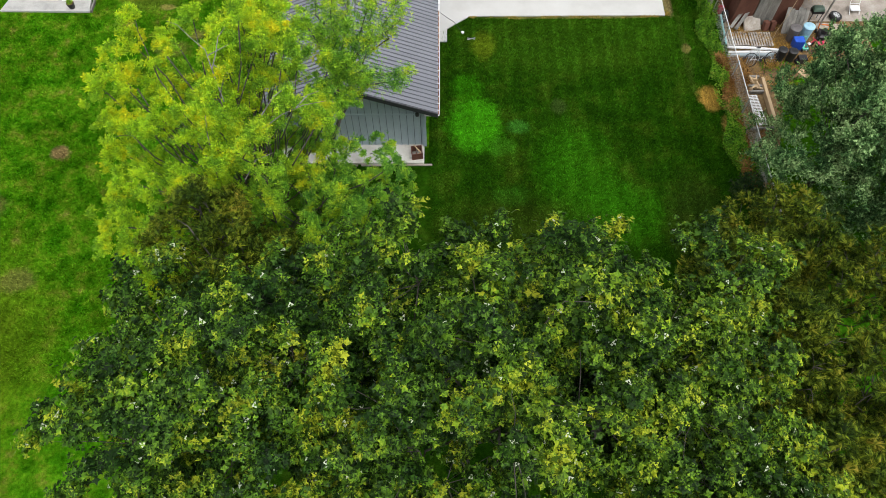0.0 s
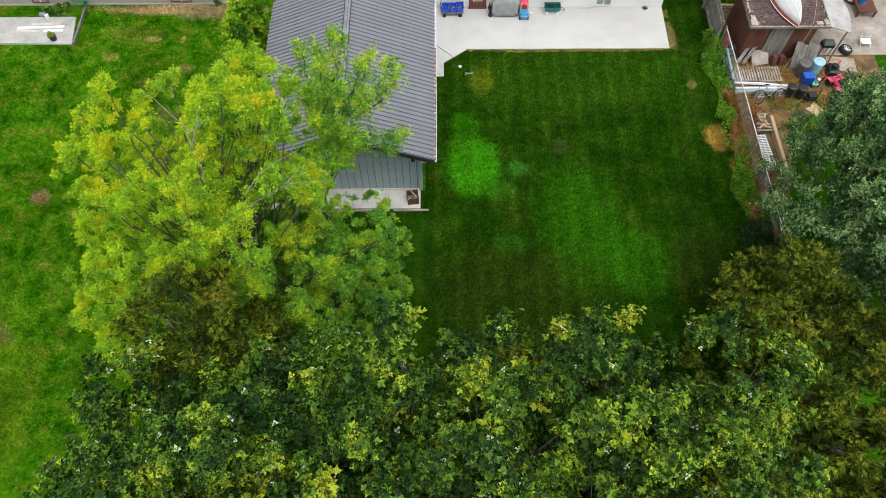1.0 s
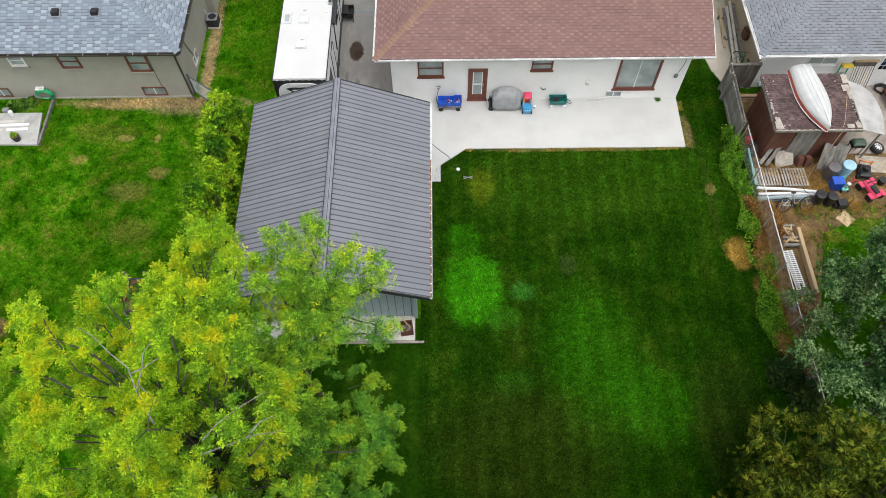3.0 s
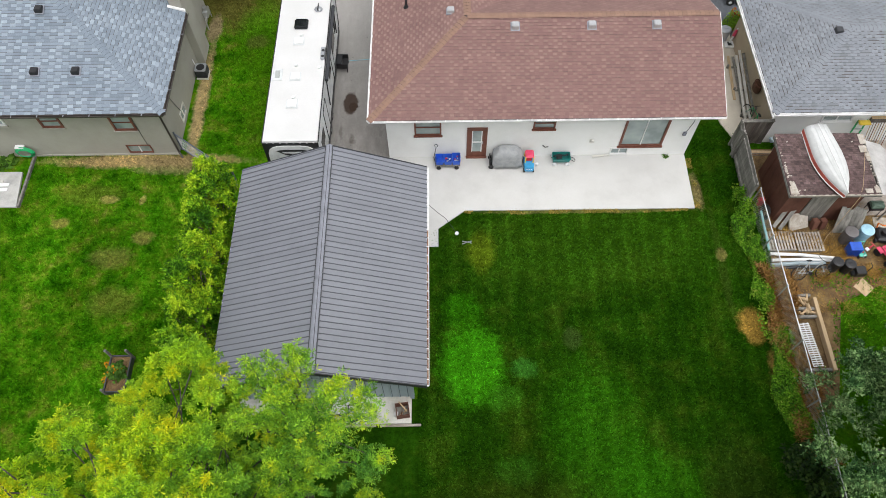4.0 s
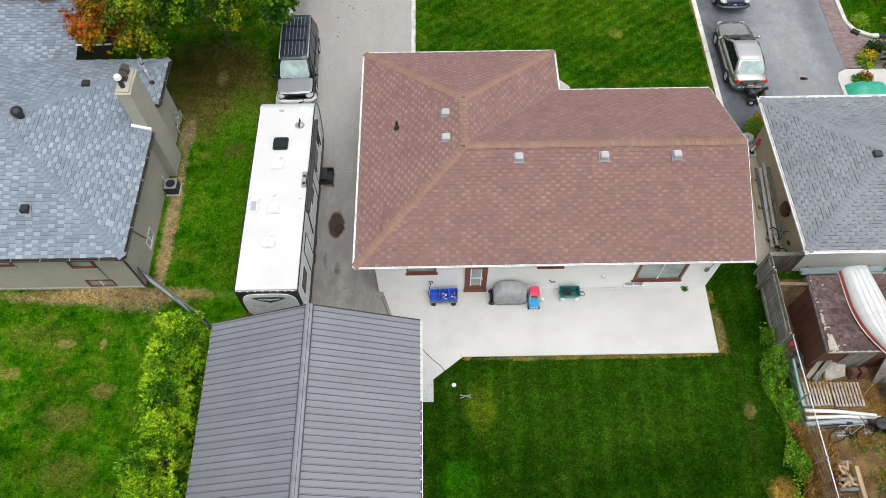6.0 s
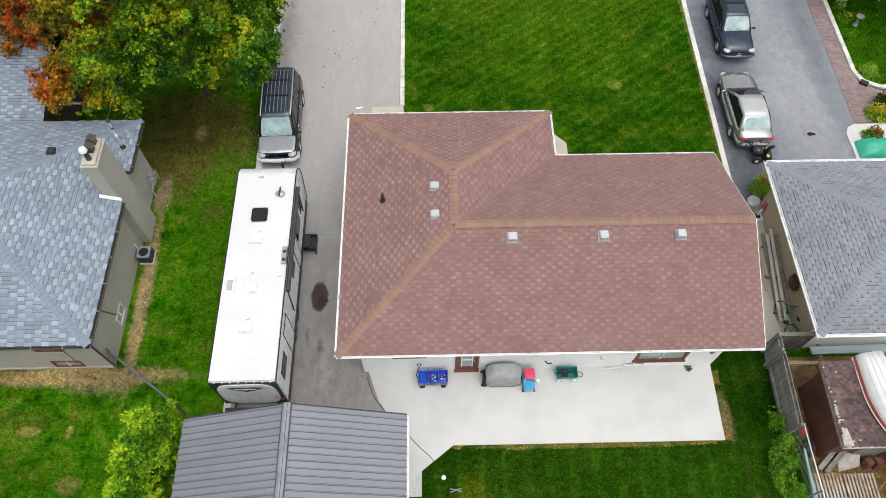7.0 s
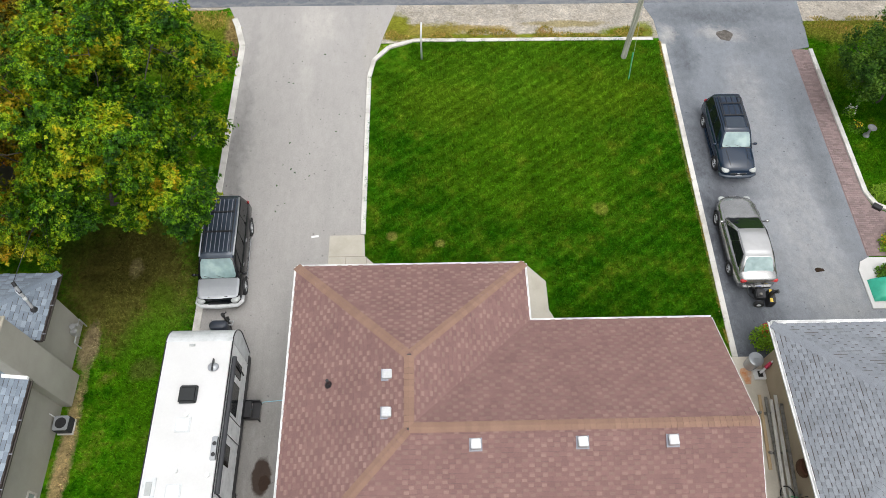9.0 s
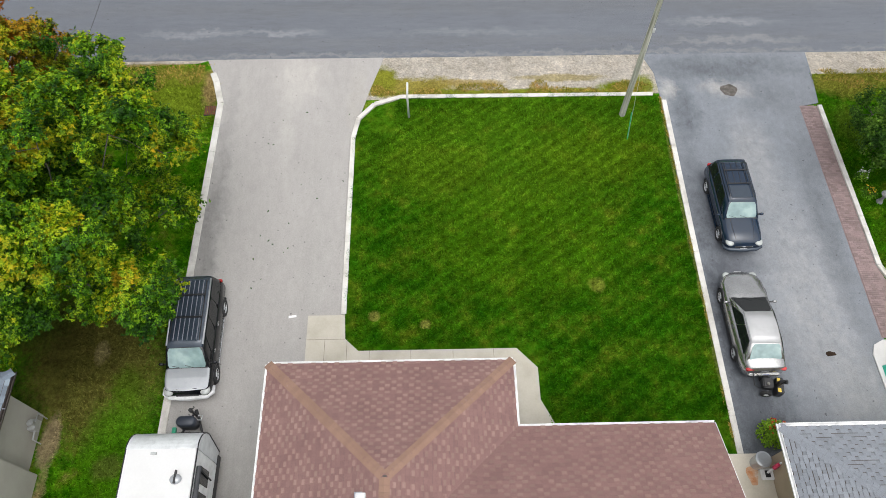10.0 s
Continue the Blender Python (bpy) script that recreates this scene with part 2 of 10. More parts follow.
def asphalt(name, col, patches=(), streak=(1, 1, 1), grain=0.35, blotch=0.16, rough=0.9, stains=()):
    """Worn asphalt: stone grain, stains at two sizes, patches of another colour, small dark specks."""
    m, t, b = tree_of(name)
    vec = place_(t)
    sv = node(t, "ShaderNodeVectorMath", {0: vec, 1: streak}, operation="MULTIPLY").outputs[0]
    big = noise_(t, sv, 0.55, 6.0, 0.62)
    mid = noise_(t, sv, 3.2, 6.0, 0.75)
    fine = noise_(t, vec, 19.0, 4.0, 0.8)
    value = math_(t, "ADD", math_(t, "MULTIPLY", math_(t, "SUBTRACT", big, 0.5), 2.2 * blotch), math_(t, "MULTIPLY", math_(t, "SUBTRACT", mid, 0.5), 3.0 * blotch))
    value = math_(t, "ADD", value, math_(t, "MULTIPLY", math_(t, "SUBTRACT", fine, 0.5), 2.4 * grain))
    value = math_(t, "ADD", value, 1.0)
    base = mix_(t, 0.0, (*col, 1), (*col, 1))
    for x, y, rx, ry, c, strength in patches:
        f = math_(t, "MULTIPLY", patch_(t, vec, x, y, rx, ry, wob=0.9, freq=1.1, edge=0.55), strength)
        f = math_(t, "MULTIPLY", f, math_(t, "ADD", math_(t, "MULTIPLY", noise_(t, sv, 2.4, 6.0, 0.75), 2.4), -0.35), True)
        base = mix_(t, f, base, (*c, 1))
    for x, y, rx, ry, edge in stains:
        base = mix_(t, math_(t, "MULTIPLY", patch_(t, vec, x, y, rx, ry, wob=0.16, freq=2.6, edge=edge), 0.93 if edge < 0.2 else 0.35), base, (0.04, 0.024, 0.016, 1))
    speck = node(t, "ShaderNodeMapRange", {"Value": noise_(t, vec, 6.5, 2.0, 0.4), "From Min": 0.70, "From Max": 0.76}).outputs[0]
    base = mix_(t, math_(t, "MULTIPLY", speck, 0.55), base, (0.03, 0.03, 0.03, 1))
    t.links.new(scaled(t, base, value), b.inputs["Base Color"])
    b.inputs["Roughness"].default_value = rough
    b.inputs["Specular IOR Level"].default_value = 0.25
    bn = node(t, "ShaderNodeBump", {"Height": noise_(t, vec, 40.0, 4.0, 0.8), "Strength": 0.5, "Distance": 0.012})
    t.links.new(bn.outputs["Normal"], b.inputs["Normal"])
    return m


def plain(name, col, rough=0.5, metal=0.0, coat=0.0, dirt=0.12):
    """Paint, plastic or metal with faint dirt."""
    dark = tuple(c * (1 - 2 * dirt) for c in col)
    return surface(name, [dark, col, tuple(min(1, c * (1 + dirt)) for c in col)], scale=2.5, fine=22, grain=dirt, rough=rough, metal=metal, bump=0.05, coat=coat, world_space=False)

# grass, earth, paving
# dry strips along the taupe walls, worn spots, bare earth and shade painted under the maple: x, y, radii, colour,
# strength
WALL_STRIPS_AND_SHADE = [(-16.9, 25.0, 0.45, 0.4, (0.34, 0.25, 0.10), 1.0), (-12.4, 36.7, 4.2, 0.38, (0.58, 0.42, 0.19), 0.95), (-10.45, 40.0, 0.3, 3.8, (0.5, 0.37, 0.18), 0.95),
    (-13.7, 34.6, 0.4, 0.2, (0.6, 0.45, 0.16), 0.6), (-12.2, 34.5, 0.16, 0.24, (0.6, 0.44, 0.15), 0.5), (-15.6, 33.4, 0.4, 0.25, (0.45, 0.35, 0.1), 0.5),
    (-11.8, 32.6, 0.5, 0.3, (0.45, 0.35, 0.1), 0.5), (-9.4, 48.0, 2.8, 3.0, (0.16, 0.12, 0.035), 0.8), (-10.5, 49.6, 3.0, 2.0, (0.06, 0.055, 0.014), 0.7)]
# worn and green ground beside the trailer and under the maple
MAPLE_SHADE = [(-8.1, 44.4, 1.1, 2.6, (0.085, 0.25, 0.006), 0.75), (-7.6, 40.0, 0.7, 4.0, (0.08, 0.23, 0.006), 0.6), (-9.3, 48.7, 0.3, 0.5, (0.3, 0.24, 0.12), 0.4),
    (-8.0, 47.3, 0.7, 0.9, (0.1, 0.2, 0.01), 0.6), (-10.5, 45.2, 0.35, 1.0, (0.34, 0.26, 0.15), 0.9), (-11.4, 36.5, 1.6, 0.5, (0.42, 0.32, 0.16), 0.7),
    (-8.2, 44.2, 0.6, 0.5, (0.2, 0.19, 0.05), 0.5), (-14.6, 34.9, 1.6, 0.5, (0.2, 0.22, 0.03), 0.4), (-9.0, 63.3, 4.0, 0.6, (0.30, 0.26, 0.06), 0.9)]
# dry verge by the street and worn spots further back
VERGE_PATCHES = [(-9.0, 61.5, 2.6, 2.4, (0.2, 0.27, 0.02), 0.9), (-6.9, 62.6, 0.5, 1.2, (0.34, 0.24, 0.1), 0.9), (-13.0, 31.6, 0.9, 0.5, (0.26, 0.23, 0.06), 0.5),
    (-19.0, 15.0, 4.0, 5.0, (0.14, 0.24, 0.01), 0.6), (-19.5, 22.0, 1.0, 0.7, (0.25, 0.2, 0.06), 0.5), (-17.0, 18.4, 0.8, 0.6, (0.22, 0.17, 0.06), 0.5),
    (-12.5, 29.5, 1.0, 0.7, (0.22, 0.22, 0.04), 0.45)]
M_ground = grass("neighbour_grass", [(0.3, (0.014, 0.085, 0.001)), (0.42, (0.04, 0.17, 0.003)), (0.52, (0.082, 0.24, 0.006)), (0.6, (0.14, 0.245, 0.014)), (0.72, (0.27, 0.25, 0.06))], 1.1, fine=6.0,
                 patches=WALL_STRIPS_AND_SHADE + MAPLE_SHADE + VERGE_PATCHES)
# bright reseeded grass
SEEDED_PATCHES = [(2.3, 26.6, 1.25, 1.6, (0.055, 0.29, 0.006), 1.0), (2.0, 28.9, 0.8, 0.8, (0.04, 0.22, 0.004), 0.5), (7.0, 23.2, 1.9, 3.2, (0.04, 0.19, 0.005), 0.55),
    (9.2, 21.6, 1.4, 1.5, (0.04, 0.19, 0.005), 0.55), (4.4, 26.4, 0.5, 0.4, (0.05, 0.2, 0.02), 0.8), (3.9, 22.5, 0.8, 0.5, (0.04, 0.17, 0.01), 0.5),
    (3.6, 25.2, 0.7, 0.5, (0.05, 0.2, 0.01), 0.6), (13.75, 28.1, 0.55, 0.75, (0.40, 0.25, 0.05), 1.0), (13.15, 31.4, 0.2, 0.3, (0.34, 0.26, 0.09), 0.9)]
# dead spots and worn edges; tree shade painted dark, the unshaded patio side painted lighter
LAWN_WEAR_AND_SHADE = [(14.4, 25.6, 0.5, 1.3, (0.36, 0.22, 0.06), 0.9), (12.7, 34.6, 0.22, 0.9, (0.27, 0.21, 0.09), 0.8), (13.1, 31.0, 0.2, 2.5, (0.12, 0.15, 0.03), 0.2),
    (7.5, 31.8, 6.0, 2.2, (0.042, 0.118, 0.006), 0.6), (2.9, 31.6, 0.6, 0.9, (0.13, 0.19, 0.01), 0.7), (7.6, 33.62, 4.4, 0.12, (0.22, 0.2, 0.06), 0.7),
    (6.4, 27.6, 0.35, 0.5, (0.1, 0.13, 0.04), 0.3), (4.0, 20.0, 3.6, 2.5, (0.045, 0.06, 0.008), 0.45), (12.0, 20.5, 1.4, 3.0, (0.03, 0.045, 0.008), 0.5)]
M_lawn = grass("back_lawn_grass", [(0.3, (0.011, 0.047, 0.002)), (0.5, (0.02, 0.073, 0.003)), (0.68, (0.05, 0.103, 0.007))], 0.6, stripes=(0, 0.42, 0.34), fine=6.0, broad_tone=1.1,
               patches=SEEDED_PATCHES + LAWN_WEAR_AND_SHADE)
M_front = grass("front_lawn_grass", [(0.32, (0.014, 0.074, 0.002)), (0.46, (0.028, 0.106, 0.003)), (0.56, (0.051, 0.13, 0.005)), (0.68, (0.12, 0.168, 0.011))], 0.9, stripes=(126, 0.27, 0.44), fine=6.0, broad_tone=1.0,
                patches=[(1.5, 50.0, 0.26, 0.24, (0.34, 0.31, 0.07), 0.6), (10.8, 51.3, 0.34, 0.34, (0.32, 0.31, 0.05), 0.5), (3.6, 49.6, 0.22, 0.2, (0.34, 0.31, 0.07), 0.6), (8.0, 58.6, 7.5, 3.4, (0.09, 0.19, 0.008), 0.5), (8.0, 53.6, 4.5, 3.0, (0.09, 0.19, 0.006), 0.35), (11.5, 58.0, 3.0, 1.5, (0.1, 0.17, 0.006), 0.3), (4.0, 57.5, 2.5, 1.5, (0.11, 0.18, 0.008), 0.3), (15.12, 52, 0.08, 8.0, (0.2, 0.2, 0.06), 0.5)])
M_yard = grass("side_yard_grass", [(0.3, (0.03, 0.12, 0.003)), (0.55, (0.05, 0.17, 0.005)), (0.75, (0.13, 0.19, 0.02))], 0.6, fine=6.0)
M_far = grass("side_lawn_grass", [(0.32, (0.02, 0.1, 0.002)), (0.46, (0.036, 0.14, 0.003)), (0.56, (0.06, 0.17, 0.005)), (0.68, (0.13, 0.2, 0.011))], 0.9, fine=6.0, broad_tone=1.2,
              patches=[(24.6, 62.4, 1.8, 1.0, (0.26, 0.25, 0.04), 0.8), (27.5, 62.6, 2.0, 0.8, (0.24, 0.25, 0.04), 0.7), (24.2, 59.6, 0.8, 1.4, (0.13, 0.19, 0.02), 0.5)])
M_dirt = surface("bare_earth", [(0.085, 0.05, 0.022), (0.16, 0.1, 0.042), (0.27, 0.18, 0.075)], scale=1.8, fine=12, grain=0.5, rough=0.95, bump=0.9, bump_scale=18, bump_dist=0.08)
M_gravel = grass("gravel_and_dry_grass", [(0.3, (0.42, 0.375, 0.31)), (0.5, (0.54, 0.49, 0.42)), (0.7, (0.62, 0.575, 0.51))], 1.2, fine=9.0, broad_tone=0.8,
                 patches=[(3.0, 62.5, 2.6, 0.6, (0.32, 0.27, 0.06), 1.0), (1.5, 62.9, 0.8, 1.0, (0.24, 0.25, 0.03), 1.0), (8.0, 62.1, 6.5, 0.2, (0.24, 0.27, 0.03), 1.0), (13.6, 62.3, 1.4, 0.4, (0.2, 0.25, 0.02), 1.0), (10.5, 63.0, 2.2, 0.25, (0.34, 0.27, 0.09), 0.7), (6.0, 62.7, 1.6, 0.25, (0.36, 0.27, 0.09), 0.8), (14.6, 62.5, 0.5, 0.6, (0.22, 0.25, 0.03), 0.9), (-12, 64.2, 5.0, 0.15, (0.3, 0.25, 0.1), 0.9)])
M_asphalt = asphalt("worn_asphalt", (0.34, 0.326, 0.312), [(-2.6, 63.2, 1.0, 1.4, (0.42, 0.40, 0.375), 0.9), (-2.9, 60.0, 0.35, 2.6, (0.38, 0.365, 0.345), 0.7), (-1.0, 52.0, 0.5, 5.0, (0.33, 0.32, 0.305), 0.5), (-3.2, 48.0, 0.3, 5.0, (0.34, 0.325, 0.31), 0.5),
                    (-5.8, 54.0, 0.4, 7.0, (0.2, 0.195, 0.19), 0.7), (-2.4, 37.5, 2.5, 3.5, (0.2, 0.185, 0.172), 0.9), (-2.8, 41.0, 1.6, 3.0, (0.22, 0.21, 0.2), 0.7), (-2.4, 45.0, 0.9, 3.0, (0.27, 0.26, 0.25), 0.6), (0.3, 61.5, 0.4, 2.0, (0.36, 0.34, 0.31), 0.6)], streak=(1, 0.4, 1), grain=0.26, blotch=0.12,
                    stains=[(-3.12, 39.95, 0.36, 0.68, 0.12), (-3.0, 39.75, 0.2, 0.3, 0.06), (-2.98, 37.8, 0.1, 0.3, 0.3), (-2.9, 37.6, 0.16, 0.12, 0.3), (-3.5, 38.2, 0.07, 0.4, 0.3)])
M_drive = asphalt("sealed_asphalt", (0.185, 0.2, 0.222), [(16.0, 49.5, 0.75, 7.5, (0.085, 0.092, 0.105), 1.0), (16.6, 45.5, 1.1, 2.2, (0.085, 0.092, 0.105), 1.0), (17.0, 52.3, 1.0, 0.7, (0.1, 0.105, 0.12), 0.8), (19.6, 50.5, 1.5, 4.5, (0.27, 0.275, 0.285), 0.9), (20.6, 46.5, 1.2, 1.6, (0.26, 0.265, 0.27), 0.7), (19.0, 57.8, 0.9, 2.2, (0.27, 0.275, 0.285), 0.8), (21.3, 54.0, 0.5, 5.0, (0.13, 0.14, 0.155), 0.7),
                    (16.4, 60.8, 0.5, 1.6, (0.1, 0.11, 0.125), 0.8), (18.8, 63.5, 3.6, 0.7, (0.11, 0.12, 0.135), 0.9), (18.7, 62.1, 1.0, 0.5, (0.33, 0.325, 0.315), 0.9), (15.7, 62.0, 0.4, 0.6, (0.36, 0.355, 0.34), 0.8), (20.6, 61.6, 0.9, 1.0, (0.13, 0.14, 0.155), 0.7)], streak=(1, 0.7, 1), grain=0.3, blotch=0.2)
M_road = asphalt("road_asphalt", (0.132, 0.142, 0.162), [(-8.0, 66.4, 2.6, 0.2, (0.34, 0.345, 0.35), 0.35), (-3.5, 66.4, 1.6, 0.22, (0.34, 0.345, 0.35), 0.38), (6.0, 66.3, 4.0, 0.2, (0.27, 0.275, 0.28), 0.25), (19.5, 66.9, 2.2, 0.24, (0.34, 0.345, 0.35), 0.34), (20.0, 65.5, 3.0, 0.2, (0.3, 0.3, 0.3), 0.6), (4.0, 68.2, 30.0, 0.5, (0.13, 0.135, 0.145), 0.6), (4.0, 65.6, 30.0, 0.35, (0.145, 0.15, 0.16), 0.5), (4.0, 64.72, 30.0, 0.14, (0.24, 0.24, 0.235), 0.5)], streak=(0.25, 1.6, 1), grain=0.4, blotch=0.16)
M_walk = surface("beige_concrete", [(0.38, 0.35, 0.29), (0.44, 0.41, 0.345), (0.48, 0.45, 0.385)], scale=0.9, fine=22, grain=0.1, rough=0.9, bump=0.2, bump_scale=70, bump_dist=0.008)
M_concrete = surface("concrete", [(0.46, 0.455, 0.44), (0.52, 0.516, 0.502), (0.55, 0.547, 0.535)], scale=0.5, fine=22, grain=0.07, rough=0.85, bump=0.15, bump_scale=70, bump_dist=0.008)
M_sidewalk = surface("buff_concrete", [(0.46, 0.42, 0.35), (0.54, 0.49, 0.41), (0.58, 0.54, 0.46)], scale=0.9, fine=22, grain=0.1, rough=0.9, bump=0.2, bump_scale=70, bump_dist=0.008)
M_kerb = surface("kerb_concrete", [(0.42, 0.4, 0.36), (0.58, 0.56, 0.52), (0.66, 0.65, 0.61)], scale=1.2, fine=24, grain=0.16, rough=0.9, bump=0.3, bump_scale=50)
M_paver = surface("red_grey_pavers", [(0.2, 0.148, 0.144), (0.25, 0.185, 0.178)], scale=0.8, fine=30, grain=0.2, rough=0.9, island=0.18, rnd=0.18, bump=0.3)

# buildings
M_stucco = surface("white_stucco", [(0.78, 0.78, 0.765), (0.83, 0.83, 0.82), (0.85, 0.85, 0.845)], scale=0.8, fine=30, grain=0.05, rough=0.9, bump=0.3, bump_scale=120, bump_dist=0.008)
M_taupe = surface("taupe_stucco", [(0.315, 0.303, 0.262), (0.355, 0.342, 0.298), (0.385, 0.372, 0.325)], scale=0.7, fine=26, grain=0.07, rough=0.9, bump=0.3, bump_scale=120, bump_dist=0.008)
M_beige = surface("beige_stucco", [(0.36, 0.29, 0.21), (0.42, 0.345, 0.255)], scale=0.7, fine=26, grain=0.07, rough=0.9, bump=0.3, bump_scale=120, bump_dist=0.008)
M_brown_sh = surface("brown_shingle", [(0.216, 0.131, 0.115), (0.238, 0.148, 0.13), (0.264, 0.17, 0.147)], scale=0.9, fine=40, grain=0.3, rough=0.95, island=0.1, rnd=0.1, bump=0.4, bump_scale=150, bump_dist=0.006)
M_brown_sh2 = surface("dark_brown_shingle", [(0.186, 0.106, 0.098), (0.2, 0.115, 0.106), (0.212, 0.124, 0.113)], scale=0.9, fine=40, grain=0.3, rough=0.95, island=0.08, bump=0.4, bump_scale=150, bump_dist=0.006)
M_grey_sh2 = surface("dark_grey_shingle", [(0.18, 0.194, 0.216), (0.205, 0.22, 0.242)], scale=0.6, fine=40, grain=0.3, rough=0.95, island=0.12, bump=0.4, bump_scale=150, bump_dist=0.006)
M_lgrey_sh2 = surface("blue_grey_shingle", [(0.165, 0.2, 0.245), (0.195, 0.234, 0.28)], scale=0.6, fine=40, grain=0.3, rough=0.95, island=0.12, bump=0.4, bump_scale=150, bump_dist=0.006)
M_brown_cap = surface("brown_ridge_shingle", [(0.225, 0.135, 0.098), (0.255, 0.157, 0.116)], scale=0.9, fine=40, grain=0.3, rough=0.95, island=0.05, rnd=0.07, bump=0.4, bump_scale=150, bump_dist=0.006)
M_lgrey_sh = surface("light_grey_shingle", [(0.195, 0.24, 0.288), (0.24, 0.286, 0.337), (0.285, 0.332, 0.383)], scale=0.6, fine=40, grain=0.3, rough=0.95, island=0.15, bump=0.4, bump_scale=150, bump_dist=0.006)
M_grey_sh = surface("grey_shingle", [(0.18, 0.195, 0.22), (0.205, 0.222, 0.248), (0.228, 0.245, 0.27)], scale=0.6, fine=40, grain=0.3, rough=0.95, island=0.08, bump=0.4, bump_scale=150, bump_dist=0.006)
M_old_sh = surface("old_brown_shingle", [(0.07, 0.046, 0.044), (0.105, 0.068, 0.066), (0.15, 0.105, 0.1)], scale=2.2, fine=24, grain=0.45, rough=0.95, island=0.35, bump=0.5, bump_scale=80)
# black cut edges that also carry the shadow line under each course
M_butt = plain("shaded_cut_shingle_edge", (0.05, 0.04, 0.038), 0.95)
M_deck = plain("roof_deck", (0.08, 0.07, 0.065), 0.9)
M_metal = surface("slate_grey_steel", [(0.168, 0.177, 0.203), (0.187, 0.196, 0.223), (0.2, 0.21, 0.237)], scale=0.4, fine=12, grain=0.06, rough=0.45, metal=0.0, rnd=0.06, bump=0.03, coat=0.35)
M_flash = plain("dark_steel_trim", (0.035, 0.037, 0.042), 0.45)
M_ridge = plain("grey_ridge_cap", (0.24, 0.25, 0.29), 0.4)
M_siding = surface("blue_grey_siding", [(0.3, 0.375, 0.41), (0.36, 0.435, 0.47)], scale=1.0, fine=15, grain=0.08, rough=0.6, rnd=0.08, bump=0.05)
M_white = surface("white_paint", [(0.72, 0.72, 0.72), (0.8, 0.8, 0.8)], scale=2.0, fine=20, grain=0.06, rough=0.5, bump=0.05)
M_fascia = plain("white_gutter", (0.78, 0.78, 0.78), 0.45)
M_darkgutter = plain("dark_brown_gutter", (0.06, 0.05, 0.045), 0.5)
M_brownframe = surface("brown_window_frame", [(0.13, 0.045, 0.03), (0.19, 0.07, 0.045)], scale=3, fine=30, grain=0.2, rough=0.6, bump=0.1)
M_glass, gt, gb = tree_of("window_glass")
gt.links.new(ramp_(gt, noise_(gt, place_(gt), 1.6, 2.0, 0.5), [(0.3, (0.2, 0.25, 0.25)), (0.5, (0.28, 0.34, 0.335)), (0.7, (0.34, 0.40, 0.39))]), gb.inputs["Base Color"])
gb.inputs["Roughness"].default_value = 0.06
gb.inputs["Specular IOR Level"].default_value = 0.9
M_curtain = plain("pale_curtain", (0.5, 0.56, 0.54), 0.85)
M_carglass, cgt, cgb = tree_of("car_glass")
cgt.links.new(ramp_(cgt, noise_(cgt, place_(cgt), 2.6, 3.0, 0.5), [(0.3, (0.17, 0.25, 0.25)), (0.5, (0.23, 0.33, 0.325)), (0.7, (0.32, 0.43, 0.42))]), cgb.inputs["Base Color"])
cgb.inputs["Roughness"].default_value = 0.04
cgb.inputs["Specular IOR Level"].default_value = 1.0
M_carglass_dark, _, cdb = tree_of("tinted_car_glass")
cdb.inputs["Base Color"].default_value = (0.012, 0.014, 0.015, 1)
cdb.inputs["Roughness"].default_value = 0.04
cdb.inputs["Specular IOR Level"].default_value = 0.4

# wood, plant and metal
M_pole = surface("weathered_pole_wood", [(0.2, 0.21, 0.16), (0.42, 0.42, 0.35), (0.66, 0.65, 0.58)], scale=3.0, fine=20, grain=0.3, rough=0.95, stretch=(3, 3, 0.15), bump=0.4)
M_greywood = surface("weathered_grey_wood", [(0.13, 0.125, 0.11), (0.215, 0.205, 0.185), (0.30, 0.285, 0.26)], scale=2.0, fine=18, grain=0.3, rough=0.9, stretch=(3, 3, 0.5), island=0.15, rnd=0.2, bump=0.4)
M_palewood = surface("pale_timber", [(0.42, 0.30, 0.17), (0.55, 0.41, 0.25)], scale=2.0, fine=18, grain=0.2, rough=0.8, stretch=(3, 0.6, 3), rnd=0.15, bump=0.3)
M_plywood = surface("red_brown_plywood", [(0.085, 0.03, 0.019), (0.125, 0.047, 0.029), (0.165, 0.075, 0.05)], scale=1.2, fine=12, grain=0.25, rough=0.85, stretch=(1, 1, 0.5), bump=0.25)
M_bark = surface("grey_bark", [(0.05, 0.043, 0.035), (0.09, 0.08, 0.068), (0.15, 0.135, 0.12)], scale=4, fine=25, grain=0.3, rough=0.95, stretch=(3, 3, 0.6), bump=0.8, bump_scale=25)
M_black = plain("black_plastic", (0.018, 0.018, 0.02), 0.45)
M_rubber = plain("tyre_rubber", (0.02, 0.02, 0.021), 0.85)
M_steel = plain("galvanised_steel", (0.55, 0.56, 0.57), 0.35, 0.6)
M_alu = plain("bright_aluminium", (0.75, 0.76, 0.78), 0.35, 0.25)
